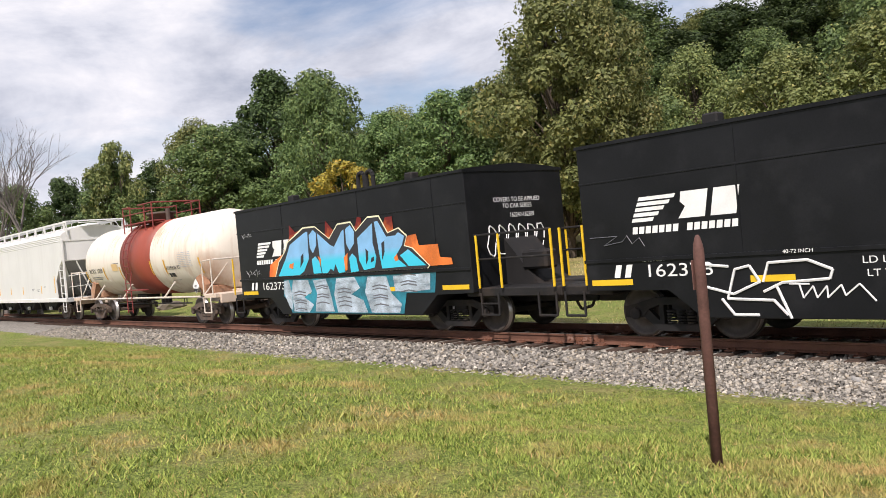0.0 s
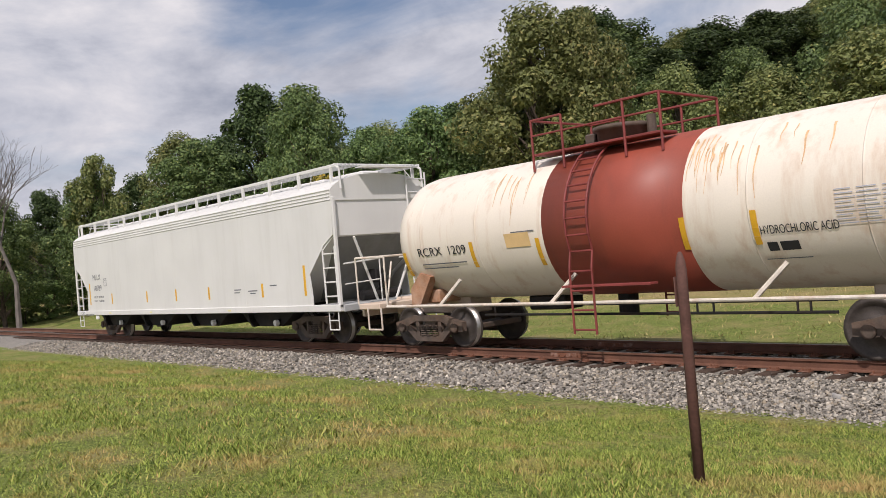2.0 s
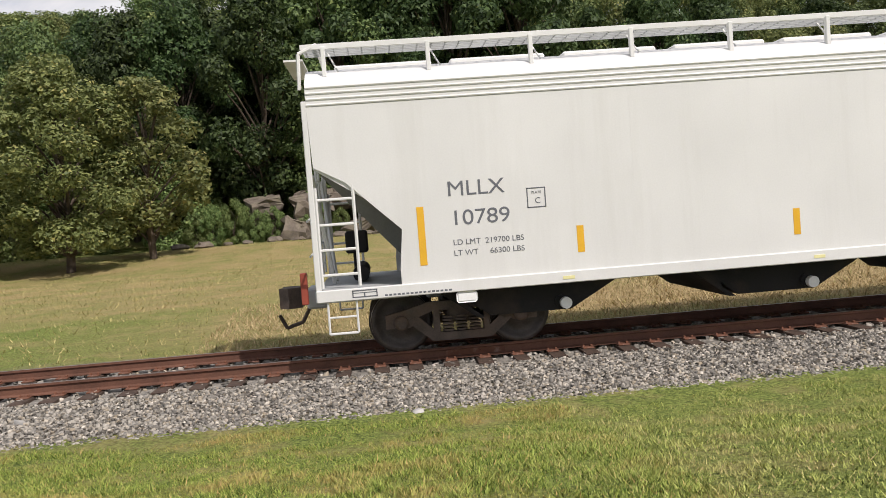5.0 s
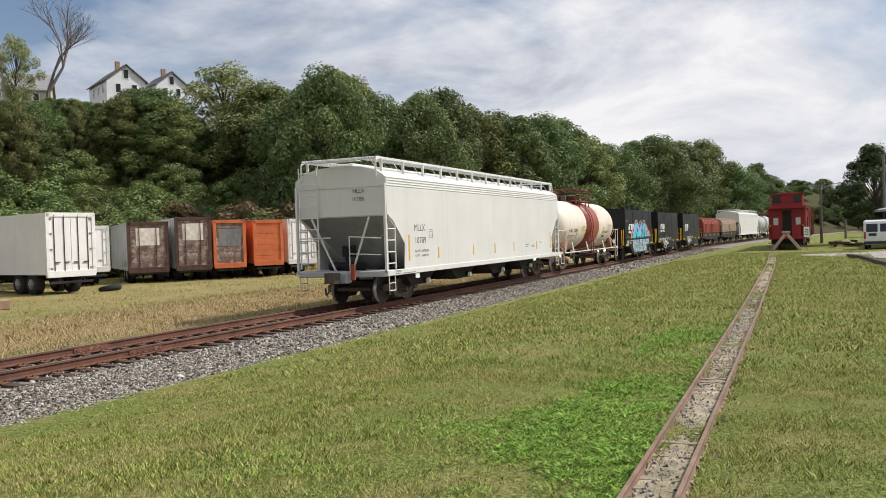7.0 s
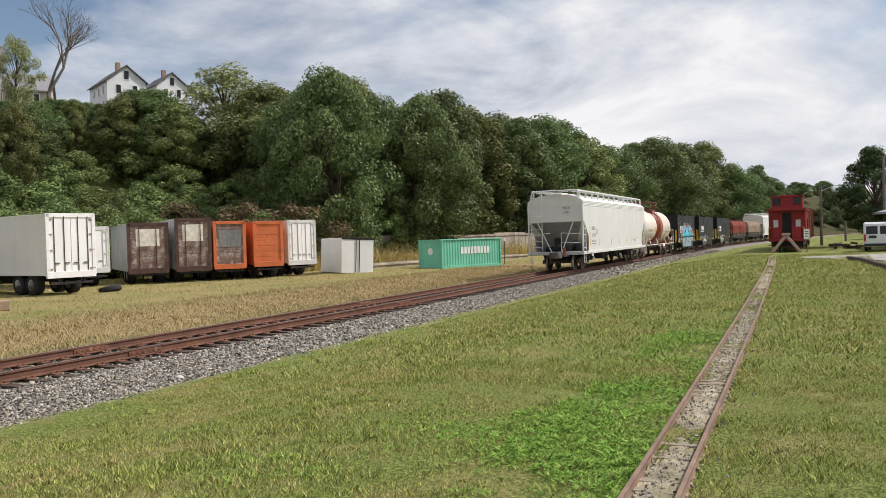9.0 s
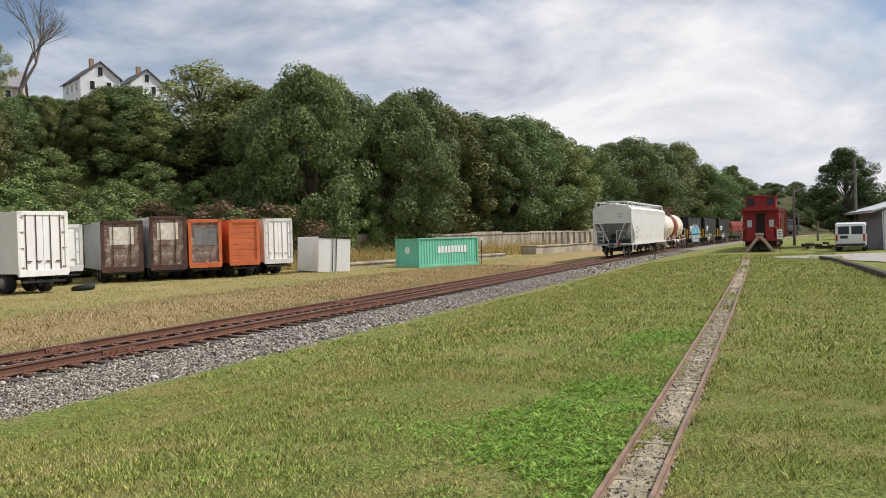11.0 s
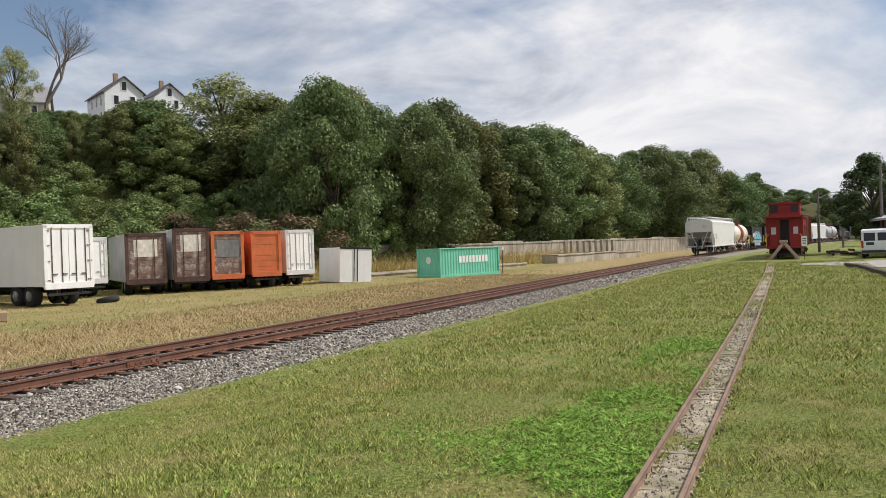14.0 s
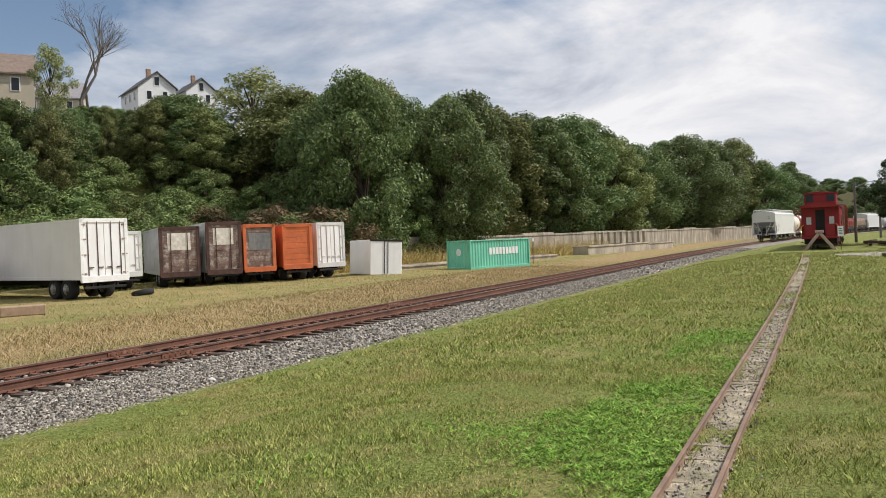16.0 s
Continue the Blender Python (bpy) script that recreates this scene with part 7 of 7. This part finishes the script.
def build_dozer():
    d = empty("bulldozer", "yellow crawler bulldozer with a broad rusty blade", "bulldozer")
    yel = material("dozer_yellow", (.62, .36, .03), .6, dirt=(.2, .12, .05), dirt_amount=.5)
    bm = B()
    box(bm, (-.2, -.5, .75), (1.5, .5, 1.55), .1)
    box(bm, (-1.2, -.7, .7), (-.2, .7, 1.3), .08)
    box(bm, (-1.25, -.6, 1.3), (-1.0, .6, 1.75), .06)
    part("hood", bm, yel, d)
    bm = B()
    rod(bm, (.7, -.25, 1.5), (.7, -.25, 2.3), .06, 8)
    rod(bm, (.7, -.25, 2.3), (.62, -.25, 2.48), .05, 8)
    part("exhaust", bm, plain("exhaust_pale", (.6, .55, .48)), d)
    for s in (-1, 1):
        bm = B()
        prism(bm, [(-1.6, .12), (-1.75, .4), (-1.5, .75), (1.4, .75), (1.65, .4), (1.5, .1), (1.2, 0), (-1.3, 0)], s * .55, s * .95)
        part("track", bm, DULL_BLACK, d, "steel crawler track")
    bm = B()
    prism(bm, [(1.95, 0), (2.1, .02), (1.98, .5), (2.1, 1.05), (2.0, 1.08), (1.86, .5)], -1.7, 1.7)
    for s in (-1, 1):
        box(bm, (.0, s * 1.0, .3), (1.95, s * 1.15, .48), .02)
    part("blade", bm, material("blade_rust", (.14, .055, .05), .75, dirt=(.28, .14, .09), dirt_amount=.6), d, "rust-brown dozer blade")
    d.matrix_world = pose(5.0, 43.6, float(land(5, 43.6)), 0, 0, -100)


build_dozer()


def build_rocks():
    """The broken rock ledge at the foot of the wood, and a boulder in the field."""
    rock = material("ledge_rock", (.17, .14, .11), .9, spread=.4, scale=1.5, fine=14, bump=.8, dirt=(.10, .11, .05), dirt_amount=.7)
    rng = random.Random(15)

    def lump(parent, x, y, r):
        bm = B()
        bmesh.ops.create_icosphere(bm, subdivisions=2, radius=1)
        for v in bm.verts:
            n = noise.noise(v.co * 1.7 + Vector((x, y, r)))
            v.co = Vector((v.co.x * 1.5, v.co.y, v.co.z * .62)) * r * (1 + .45 * n)
        ob = part("rock", bm, rock, parent)
        ob.matrix_basis = pose(x, y, float(land(x, y)) + r * .2, 0, 0, rng.uniform(0, 360))
    led = empty("rock_ledge", "broken brown rock ledge at the foot of the trees", "rock ledge")
    for i in range(14):       # rubble along the field's edge
        lump(led, -14 + i * 1.6 + rng.uniform(-.5, .5), 58.2 + rng.uniform(-.5, .5), rng.uniform(.25, .55))
    for tier, (n, up, y0) in enumerate(((11, .5, 60.6), (9, 1.6, 61.4), (8, 2.6, 62.2))):   # cracked slabs in three courses
        for i in range(n):
            if rng.random() < .35:
                continue
            bm = B()
            w2, hh = rng.uniform(.5, 1.7), rng.uniform(.35, .95)
            box(bm, (-w2, -.9, -hh), (w2, 1.2, hh), .08)
            bmesh.ops.subdivide_edges(bm, edges=[e for e in bm.edges if e.calc_length() > .7], cuts=2, use_grid_fill=True)
            for v in bm.verts:
                v.co += Vector(noise.noise_vector(v.co * 1.3 + Vector((i * 3, tier * 7, 0)))) * .5
            ob = part("rock", bm, rock, led)
            x = -9.5 + (i + .5) * 15.5 / n + rng.uniform(-.4, .4)
            ob.matrix_basis = pose(x, y0 + rng.uniform(-.3, .3), float(land(x, y0)) + up, rng.uniform(-14, 14), rng.uniform(-14, 14), rng.uniform(-25, 25))
    b = empty("boulder", "dark boulder lying in the mown field", "boulder")
    lump(b, -46.5, 19.5, .55)


build_rocks()


def build_caboose():
    c = empty("caboose", "bright red old caboose with cupola parked on a siding", "caboose")
    dark = plain("shadow_black", (.012, .01, .01), .7)
    L, w = 9.6, 1.5
    bm = B()
    box(bm, (0.9, -w, 1.0), (L, w, 3.35), .03)
    part("body", bm, CABOOSE, c)
    bm = B()
    prism(bm, [(-w - .12, 3.32), (-w - .12, 3.40), (-.9, 3.62), (0, 3.68), (.9, 3.62), (w + .12, 3.40), (w + .12, 3.32)], -.05, L + .7, "x")
    part("roof", bm, CABOOSE, c)
    bm = B()
    box(bm, (1.6, -1.3, 3.5), (4.6, 1.3, 4.42), .05)
    prism(bm, [(-1.38, 4.40), (-1.38, 4.46), (0, 4.58), (1.38, 4.46), (1.38, 4.40)], 1.5, 4.7, "x")
    part("cupola", bm, CABOOSE, c)
    for y in (-.85, .85):
        bm = B()
        box(bm, (1.58, y - .32, 3.78), (1.6, y + .32, 4.34), .004)
        part("cupola_window", bm, GLASS_DARK, c)
    # solid black panel; the doorway's unlit inside is put into its colour
    bm = B()
    box(bm, (.87, -.38, 1.05), (.9, .38, 3.15), .005)
    part("door", bm, dark, c, "flat black panel painting the shade in the open end doorway")
    for y in (-.92, .92):
        bm = B()
        box(bm, (.87, y - .26, 1.95), (.9, y + .26, 2.65), .005)
        win = part("window_frame", bm, CABOOSE, c)
        bm = B()
        box(bm, (.855, y - .2, 2.02), (.868, y + .2, 2.58))
        part("pane", bm, plain("dusty_pane", (.55, .56, .55), .3), win)
    bm = B()
    box(bm, (0, -w, .9), (.95, w, 1.06), .02)
    for y in (-w + .05, w - .05):
        bar(bm, [(.05, y, 1.05), (.05, y, 2.0)], .03, 6)
        box(bm, (.02, y - .3 * (1 if y > 0 else -1), 1.05), (.06, y, 1.95), .005)
        bar(bm, [(.05, y, 2.0), (.1, y, 3.35)], .02, 6)
        box(bm, (.1, y - .1, .3), (.6, y + .1, .36), .005)
        box(bm, (.1, y - .1, .6), (.6, y + .1, .66), .005)
    for y0, y1 in ((-w, -.45), (.45, w)):
        box(bm, (.02, y0, 1.1), (.05, y1, 1.98), .005)
    part("end_platform", bm, CABOOSE, c, "red end platform and railing")
    bm = B()
    for y in (-w, w):
        bar(bm, [(.0, y * .98, 1.1), (-.02, y * .98, 1.85), (-.02, y * .85, 2.02)], .022, 6)
    part("grab_iron", bm, YELLOW2, c)
    bm = B()
    box(bm, (.5, -1.32, .5), (L, 1.32, 1.0), .03)
    part("underframe", bm, DULL_BLACK, c)
    add_trucks(c, (1.9, L - 1.2))
    for x in (5.2, 6.4):
        bm = B()
        box(bm, (x, -w - .02, 1.9), (x + .6, -w, 2.7), .004)
        part("side_window", bm, GLASS_DARK, c)
    bm = B()
    for i in range(3):
        bar(bm, [(.6 + i * .3, -w - .02, 1.1), (.6 + i * .3, -w - .02, 3.2)], .02, 5)
    part("side_ladder", bm, CABOOSE, c)
    c.matrix_world = pose(70.3, 1.98, 0.06, 0, 0, -1.2) @ Matrix.Diagonal((1, .88, 1, 1))
    # timber wheel stop in front of it, sign, siding rails
    s = empty("bumper_stop", "pale timber A-frame wheel stop on the siding", "bumper stop")
    wood = material("stop_timber", (.42, .30, .25), .8, dirt=(.25, .14, .1), dirt_amount=.5)
    for k in (-1, 1):
        bm = B()
        box(bm, (-.12, -.11, 0), (.12, .11, 2.0), .015, m=Matrix.Rotation(radians(38 * k), 4, "X"))
        bmesh.ops.translate(bm, verts=bm.verts[:], vec=(0, 1.15 * k, -.05))
        part("leg", bm, wood, s)
    bm = B()
    box(bm, (-.16, -.3, 1.4), (.16, .3, 1.6), .02)
    part("top_block", bm, wood, s)
    s.matrix_world = pose(69.4, 2.0, .02)
    g = empty("small_sign", "small white notice on a short post", "sign")
    bm = B()
    box(bm, (-.02, -.2, 1.0), (.0, .2, 1.75), .004)
    part("board", bm, PAINT_W, g)
    bm = B()
    rod(bm, (.02, 0, -.1), (.02, 0, 1.6), .025, 6)
    for i in range(4):
        box(bm, (-.024, -.13, 1.15 + i * .13), (-.02, .13, 1.2 + i * .13))
    part("post", bm, DULL_BLACK, g)
    g.matrix_world = pose(68.9, .55, float(land(69, .5)))
    sid = empty("siding_track", "old siding rails level with the grass", "railway track", kind="structure")
    path = [(66 + i * 4.0, 1.98 - .021 * i * 4) for i in range(24)]
    for o in (-.7525, .7525):
        strip("rail", path, [(o + u, z + .06) for u, z in RAIL_SHAPE], [RAIL, RAIL_TOP], sid, pick=[1] + [0] * 11)
    # a wooden boxcar behind the caboose
    b = empty("wooden_boxcar", "weathered brown boxcar coupled behind the caboose", "boxcar")
    bm = B()
    box(bm, (0, -1.45, 1.0), (11, 1.45, 3.7), .03)
    prism(bm, [(-1.5, 3.65), (0, 4.0), (1.5, 3.65)], 0, 11, "x")
    part("body", bm, material("boxcar_brown", (.30, .16, .11), .75, dirt=(.5, .4, .3), dirt_amount=.5, streak=True), b)
    for i in range(18):
        bm = B()
        box(bm, (.2 + i * .6, -1.48, 1.05), (.26 + i * .6, -1.45, 3.6))
        part("batten", bm, RUST_RED, b)
    add_trucks(b, (1.8, 9.2))
    b.matrix_world = pose(81.3, 1.75, .06, 0, 0, -1.2)


build_caboose()


def build_right_side():
    van = empty("panel_van", "white panel van seen from behind, parked on gravel", "van")
    vw = material("van_white", (.68, .69, .70), .3, spread=.05, scale=.7, dirt=(.4, .38, .35), dirt_amount=.25)
    bm = B()
    prism(bm, [(0, .35), (-.02, .95), (.12, 1.95), (.5, 2.1), (3.9, 2.1), (4.6, 1.35), (5.5, 1.1), (5.6, .4)], -.98, .98)
    bmesh.ops.bevel(bm, geom=bm.edges[:], offset=.07, segments=2, affect="EDGES")
    part("body", bm, vw, van)
    for s in (-1, 1):
        bm = B()
        box(bm, (.0, s * .08, 1.25), (.06, s * .80, 1.82), .02)
        bmesh.ops.rotate(bm, verts=bm.verts[:], cent=(0, 0, 1.25), matrix=Matrix.Rotation(radians(7), 3, "Y"))
        part("rear_window", bm, GLASS_DARK, van, "dark rear window")
        bm = B()
        box(bm, (-.035, s * .82, .75), (.05, s * .96, 1.25), .01)
        part("tail_light", bm, plain("tail_red", (.4, .03, .03), .3), van, "red tail light")
        for ax in (1.1, 4.5):
            wheel_pair(van, ax, s * .86, .36, .24)
        bm = B()
        box(bm, (.9, s * .985, 1.25), (3.4, s * .99, 1.85), .004)
        part("side_window", bm, GLASS_DARK, van)
    bm = B()
    box(bm, (-.12, -.95, .4), (.05, .95, .58), .03)
    part("bumper", bm, PAINT_K, van, "black rear bumper")
    bm = B()
    box(bm, (-.045, .15, .95), (-.02, .65, 1.15), .004)
    part("number_plate", bm, PAINT_K, van)
    bm = B()
    for i in range(5):
        box(bm, (.6 + i * .7, -.85, 2.12), (.64 + i * .7, .85, 2.17), .005)
    part("roof_rack", bm, DULL_BLACK, van)
    van.matrix_world = pose(66.5, -4.15, float(land(66.5, -4.2)), 0, 0, -6)
    # gable end building
    h = empty("station_building", "grey clapboard building with a low gable roof and white trim", "building")
    wallm = material("clapboard_grey", (.23, .24, .27), .7, spread=.1, scale=2)
    bm = B()
    box(bm, (0, -12, 0), (14, -.6, 3.0), 0)
    prism(bm, [(-12, 3.0), (-6.3, 4.6), (-.6, 3.0)], 0, 14, "x")
    part("wall", bm, wallm, h)
    bm = B()
    for i in range(15):
        box(bm, (-.012, -12, .2 + i * .19), (0, -.6, .22 + i * .19))
        box(bm, (0, -.6, .2 + i * .19), (14, -.588, .22 + i * .19))
    part("board_edges", bm, wallm, h)
    bm = B()
    for s in (-1, 1):
        prism(bm, [(-6.3 + s * 6.5, 2.88), (-6.3 + s * 6.5, 3.0), (-6.3, 4.78), (-6.3, 4.62)], -.5, 14.5, "x")
    part("roof", bm, material("roof_shingle", (.48, .50, .53), .8, spread=.2, scale=2, bump=.4), h, "light grey shingle roof")
    bm = B()
    box(bm, (-.52, .15, 2.82), (14.4, .2, 3.0), .01)
    box(bm, (-.04, -.72, 0), (.0, -.58, 2.95), .005)
    box(bm, (0, -.6, 0), (.14, -.57, 2.95), .005)
    bar(bm, [(-.1, -.45, 2.9), (-.1, -.5, .1)], .04, 6)
    part("white_trim", bm, PAINT_W, h, "white corner boards and gutter")
    bm = B()
    prism(bm, [(-4.6, 0), (-1.0, 0), (-3.6, 2.6), (-4.6, 2.6)], -2.4, -2.2, "x")
    box(bm, (-2.4, -6, 0), (-.1, -4.2, 2.4), .02)
    part("stair", bm, plain("stair_maroon", (.14, .03, .035), .6), h, "maroon wooden outside stair")
    h.matrix_world = pose(70, -6.1, float(land(72, -6)) - .02, 0, 0, 4.5)
    # utility poles
    for x, y, hh, arm in ((92, -.64, 6.0, True), (82, -5.6, 7.8, False), (118, -3.6, 7.5, False)):
        p = empty("utility_pole", "brown wooden utility pole" + (" with a street-lamp arm" if arm else ""), "utility pole")
        bm = B()
        rod(bm, (0, 0, -.3), (0, 0, hh), .15, 10, .10)
        part("pole", bm, BARK_PALE, p)
        if arm:
            bm = B()
            bar(bm, [(0, 0, hh - .6), (-.2, -1.2, hh - .1), (-.2, -1.8, hh - .05)], .035, 6)
            box(bm, (-.3, -2.2, hh - .12), (-.1, -1.7, hh), .03)
            part("lamp_arm", bm, GREY_STEEL, p)
        p.matrix_world = pose(x, y, float(land(x, y)))
    # gravel lane, edging timbers, scrap rails
    lane = material("gravel_lane", (.33, .31, .29), .95, spread=.3, scale=2, fine=30, bump=.5, dirt=(.42, .34, .2), dirt_amount=.7, dirt_scale=.6)
    bm = B()
    ys = [0.8, -1.2, -3, -6, -10, -18, -40]
    lo = [55.2, 53.5, 49.5, 44, 38, 34, 30]
    hi = [57.5, 59.0, 60.5, 62, 63, 64, 66]
    grid = []
    for y, a, b in zip(ys, lo, hi):
        grid.append([bm.verts.new((a + (b - a) * k / 8, y, float(land(a + (b - a) * k / 8, y)) + .03)) for k in range(9)])
    for r0, r1 in zip(grid, grid[1:]):
        for k in range(8):
            bm.faces.new((r0[k], r0[k + 1], r1[k + 1], r1[k]))
    bmesh.ops.recalc_face_normals(bm, faces=bm.faces[:])
    tagged(part("gravel_road", bm, lane, None), "pale gravel lane crossing the grass", "road", kind="structure")
    dark_wood = material("edging_wood", (.075, .055, .045), .9, spread=.4, scale=4, bump=.5)
    pts = [(52.5, -1.75), (49.3, -2.3), (45.4, -2.55), (41.5, -2.8), (37.5, -3.0), (33.3, -3.2), (29.1, -3.4), (25, -3.7)]
    for (x0, y0), (x1, y1) in zip(pts, pts[1:]):
        e = tagged(new("edging_timber"), "dark weathered edging timber along the gravel", "timber", "edging timbers in a row")
        bm = B()
        ln = math.hypot(x1 - x0, y1 - y0) - .06
        box(bm, (-ln / 2, -.14, -.1), (ln / 2, .14, .2), .025)
        part("beam", bm, dark_wood, e)
        xm, ym = (x0 + x1) / 2, (y0 + y1) / 2
        e.matrix_world = pose(xm, ym, float(land(xm, ym)), 0, 0, math.degrees(math.atan2(y1 - y0, x1 - x0)))
    rng = random.Random(6)
    for i in range(9):
        e = tagged(new("scrap_tie"), "dark old railway tie lying in a heap", "railway tie", "heap of old ties")
        bm = B()
        box(bm, (-1.3, -.12, 0), (1.3, .12, .18), .015)
        part("beam", bm, dark_wood, e)
        x, y = 76 + rng.uniform(-4, 4), -2.2 + rng.uniform(-1.2, 1)
        e.matrix_world = pose(x, y, float(land(x, y)) + .02 + .17 * (i % 3), 0, 0, rng.uniform(-40, 40))


build_right_side()


def build_wall():
    """The long stained retaining wall at the foot of the wood, with piers and a low platform before it."""
    w = empty("retaining_wall", "long stained old concrete retaining wall below the trees", "retaining wall", kind="structure")
    path = [(50, 42.5), (65.5, 37.0), (86, 32.2), (106.5, 28.2), (150, 22.2), (185, 16.5)]
    for i, ((x0, y0), (x1, y1)) in enumerate(zip(path, path[1:])):
        n = max(3, int(math.hypot(x1 - x0, y1 - y0) / 5.5))
        for k in range(n):
            a, b = k / n, (k + 1) / n
            p, q = (x0 + (x1 - x0) * a, y0 + (y1 - y0) * a), (x0 + (x1 - x0) * b, y0 + (y1 - y0) * b)
            bm = B()
            ln = math.hypot(q[0] - p[0], q[1] - p[1]) - .05
            box(bm, (-ln / 2, -.2, -.6), (ln / 2, .2, 2.35 + .12 * math.sin(k * 2.3 + i)), .03)
            box(bm, (-ln / 2, -.28, 2.1), (ln / 2, .0, 2.3), .02)
            o = part("panel", bm, CONCRETE, w)
            o.matrix_basis = pose((p[0] + q[0]) / 2, (p[1] + q[1]) / 2, 0, 0, 0, math.degrees(math.atan2(q[1] - p[1], q[0] - p[0])))
    pl = empty("loading_platform", "ruined low concrete loading platform in the grass", "platform")
    for x, y, ln, hh in ((60, 30.5, 9, .35), (72, 27.5, 12, .4), (90, 24.6, 9, .95), (99, 23.6, 8, 1.0), (108, 22.6, 9, .85)):
        bm = B()
        box(bm, (-ln / 2, -.9, -.4), (ln / 2, .9, hh), .04)
        box(bm, (-ln / 2, -1.0, hh - .15), (ln / 2, 1.0, hh), .02)
        o = part("slab", bm, CONCRETE, pl)
        o.matrix_basis = pose(x, y, float(land(x, y)), 0, 0, -11)
    for i in range(9):
        bm = B()
        box(bm, (-.16, -.16, -.3), (.16, .16, 2.2), .02)
        o = part("pier", bm, CONCRETE, pl)
        o.matrix_basis = pose(98 + i * 1.9, 27.2 - i * .3, 0, 0, 0, -8)
    # dry yellow weeds before the wall
    tan = blade_material("weed_blade", (0.34, 0.27, 0.09), (0.60, 0.48, 0.19), (0.62, 0.5, 0.25))
    grass("tall_weeds", 30000, 52, 100, 25.5, 38, (.5, 1.4), 31, tan, "tall dry yellow weeds in front of the wall", .03,
          keep=lambda x, y: (y < np.interp(x, [50, 65.5, 86, 106.5], [42, 36.6, 31.8, 27.8])) & (y > np.interp(x, [50, 65.5, 86, 106.5], [35, 31.0, 27.5, 25])))


build_wall()


def build_house(x, y, zb, w, d, eave, ridge, heading, wallm, roofm, label, chim=True, wins=2):
    """A gabled house; its gable end looks to local -y."""
    h = empty("house", label, "house", "houses on the hill")
    bm = B()
    box(bm, (-w / 2, 0, -3), (w / 2, d, eave))
    prism(bm, [(-w / 2, eave), (0, ridge), (w / 2, eave)], 0, d)
    part("wall", bm, wallm, h)
    bm = B()
    for s in (-1, 1):
        prism(bm, [(s * (w / 2 + .35), eave - .25), (s * (w / 2 + .35), eave - .05), (0, ridge + .2), (0, ridge)], -.4, d + .4)
    part("roof", bm, roofm, h)
    for i in range(wins):
        for z in (eave - 4.6, eave - 2.0, ridge - 2.2):
            u = (i - (wins - 1) / 2) * w * .42 if z != ridge - 2.2 else 0
            if z == ridge - 2.2 and i:
                continue
            bm = B()
            box(bm, (u - .5, -.06, z - .1), (u + .5, 0, z + 1.5), .01)
            win = part("window", bm, PAINT_W, h)
            bm = B()
            box(bm, (u - .38, -.075, z), (u + .38, -.062, z + 1.4))
            part("pane", bm, GLASS_DARK, win)
    for z in (eave - 4.6, eave - 2.0):
        for k in range(int(d / 3.2)):
            bm = B()
            box(bm, (-w / 2 - .06, 1.4 + k * 2.6, z - .1), (-w / 2, 2.4 + k * 2.6, z + 1.5), .01)
            win = part("window", bm, PAINT_W, h)
            bm = B()
            box(bm, (-w / 2 - .075, 1.52 + k * 2.6, z), (-w / 2 - .062, 2.28 + k * 2.6, z + 1.4))
            part("pane", bm, GLASS_DARK, win)
    if chim:
        bm = B()
        box(bm, (-.9, 2.2, ridge - 1.5), (-.2, 2.9, ridge + 1.0), .02)
        part("chimney", bm, material("chimney_brick", (.33, .22, .15), .85), h, "brick chimney")
    h.matrix_world = pose(x, y, zb, 0, 0, heading)


def build_houses():
    side = material("siding_white", (.74, .75, .76), .6, spread=.05, scale=2)
    tan = material("siding_tan", (.50, .44, .33), .7, spread=.06, scale=2)
    dark = material("roof_dark", (.10, .095, .10), .85, spread=.25, scale=2)
    brown = material("roof_brown", (.20, .15, .12), .85, spread=.25, scale=2)
    grey = material("roof_grey", (.26, .25, .26), .85, spread=.2, scale=2)
    build_house(107.4, 104.8, float(land(107, 110)), 6.4, 10, 29.9 - float(land(107, 110)), 32.5 - float(land(107, 110)), -28, side, dark, "white clapboard gabled house with dark roof and chimney")
    build_house(119.8, 106.1, float(land(120, 110)), 5.6, 9, 31.2 - float(land(120, 110)), 33.5 - float(land(120, 110)), -28, side, dark, "white clapboard gabled house beside its twin")
    build_house(67.2, 84.7, float(land(64, 88)), 9.0, 10, 22.5 - float(land(64, 88)), 25.3 - float(land(64, 88)), 54, tan, brown, "tan house with a low brown roof", False)
    build_house(98.5, 112, float(land(98, 112)), 9.0, 10, 27.0 - float(land(98, 112)), 30.0 - float(land(98, 112)), 45, tan, grey, "pale house with a broad grey roof", False)
    build_house(62, 77.5, float(land(62, 77)), 4.5, 5, 15.2 - float(land(62, 77)), 17.6 - float(land(62, 77)), 52, side, grey, "small white house low on the slope", False)
    build_house(29.5, 88, 11.5, 8, 10, 6.0, 10.0, -20, side, dark, "white house half hidden behind trees")
    build_house(86.0, 68, 12.5, 6.5, 8, 4.4, 7.4, -40, side, dark, "white house behind the thin trees on the slope", False)


build_houses()
build_ties()


def motions():
    """The train rolls along the line; the wheels of its near wagons turn."""
    times = [i * .2 for i in range(81)]
    for car, ahead in CARS:
        walk(car, [(t, along(rear(t) + ahead)) for t in times])
    turn = [i / 30 for i in range(481)]
    for w, dx in SPINNING[:8]:
        walk(w, [(t, Matrix.Translation((dx, 0, .457)) @ Matrix.Rotation((rear(t) - rear(0)) / .457, 4, "Y")) for t in turn])


motions()
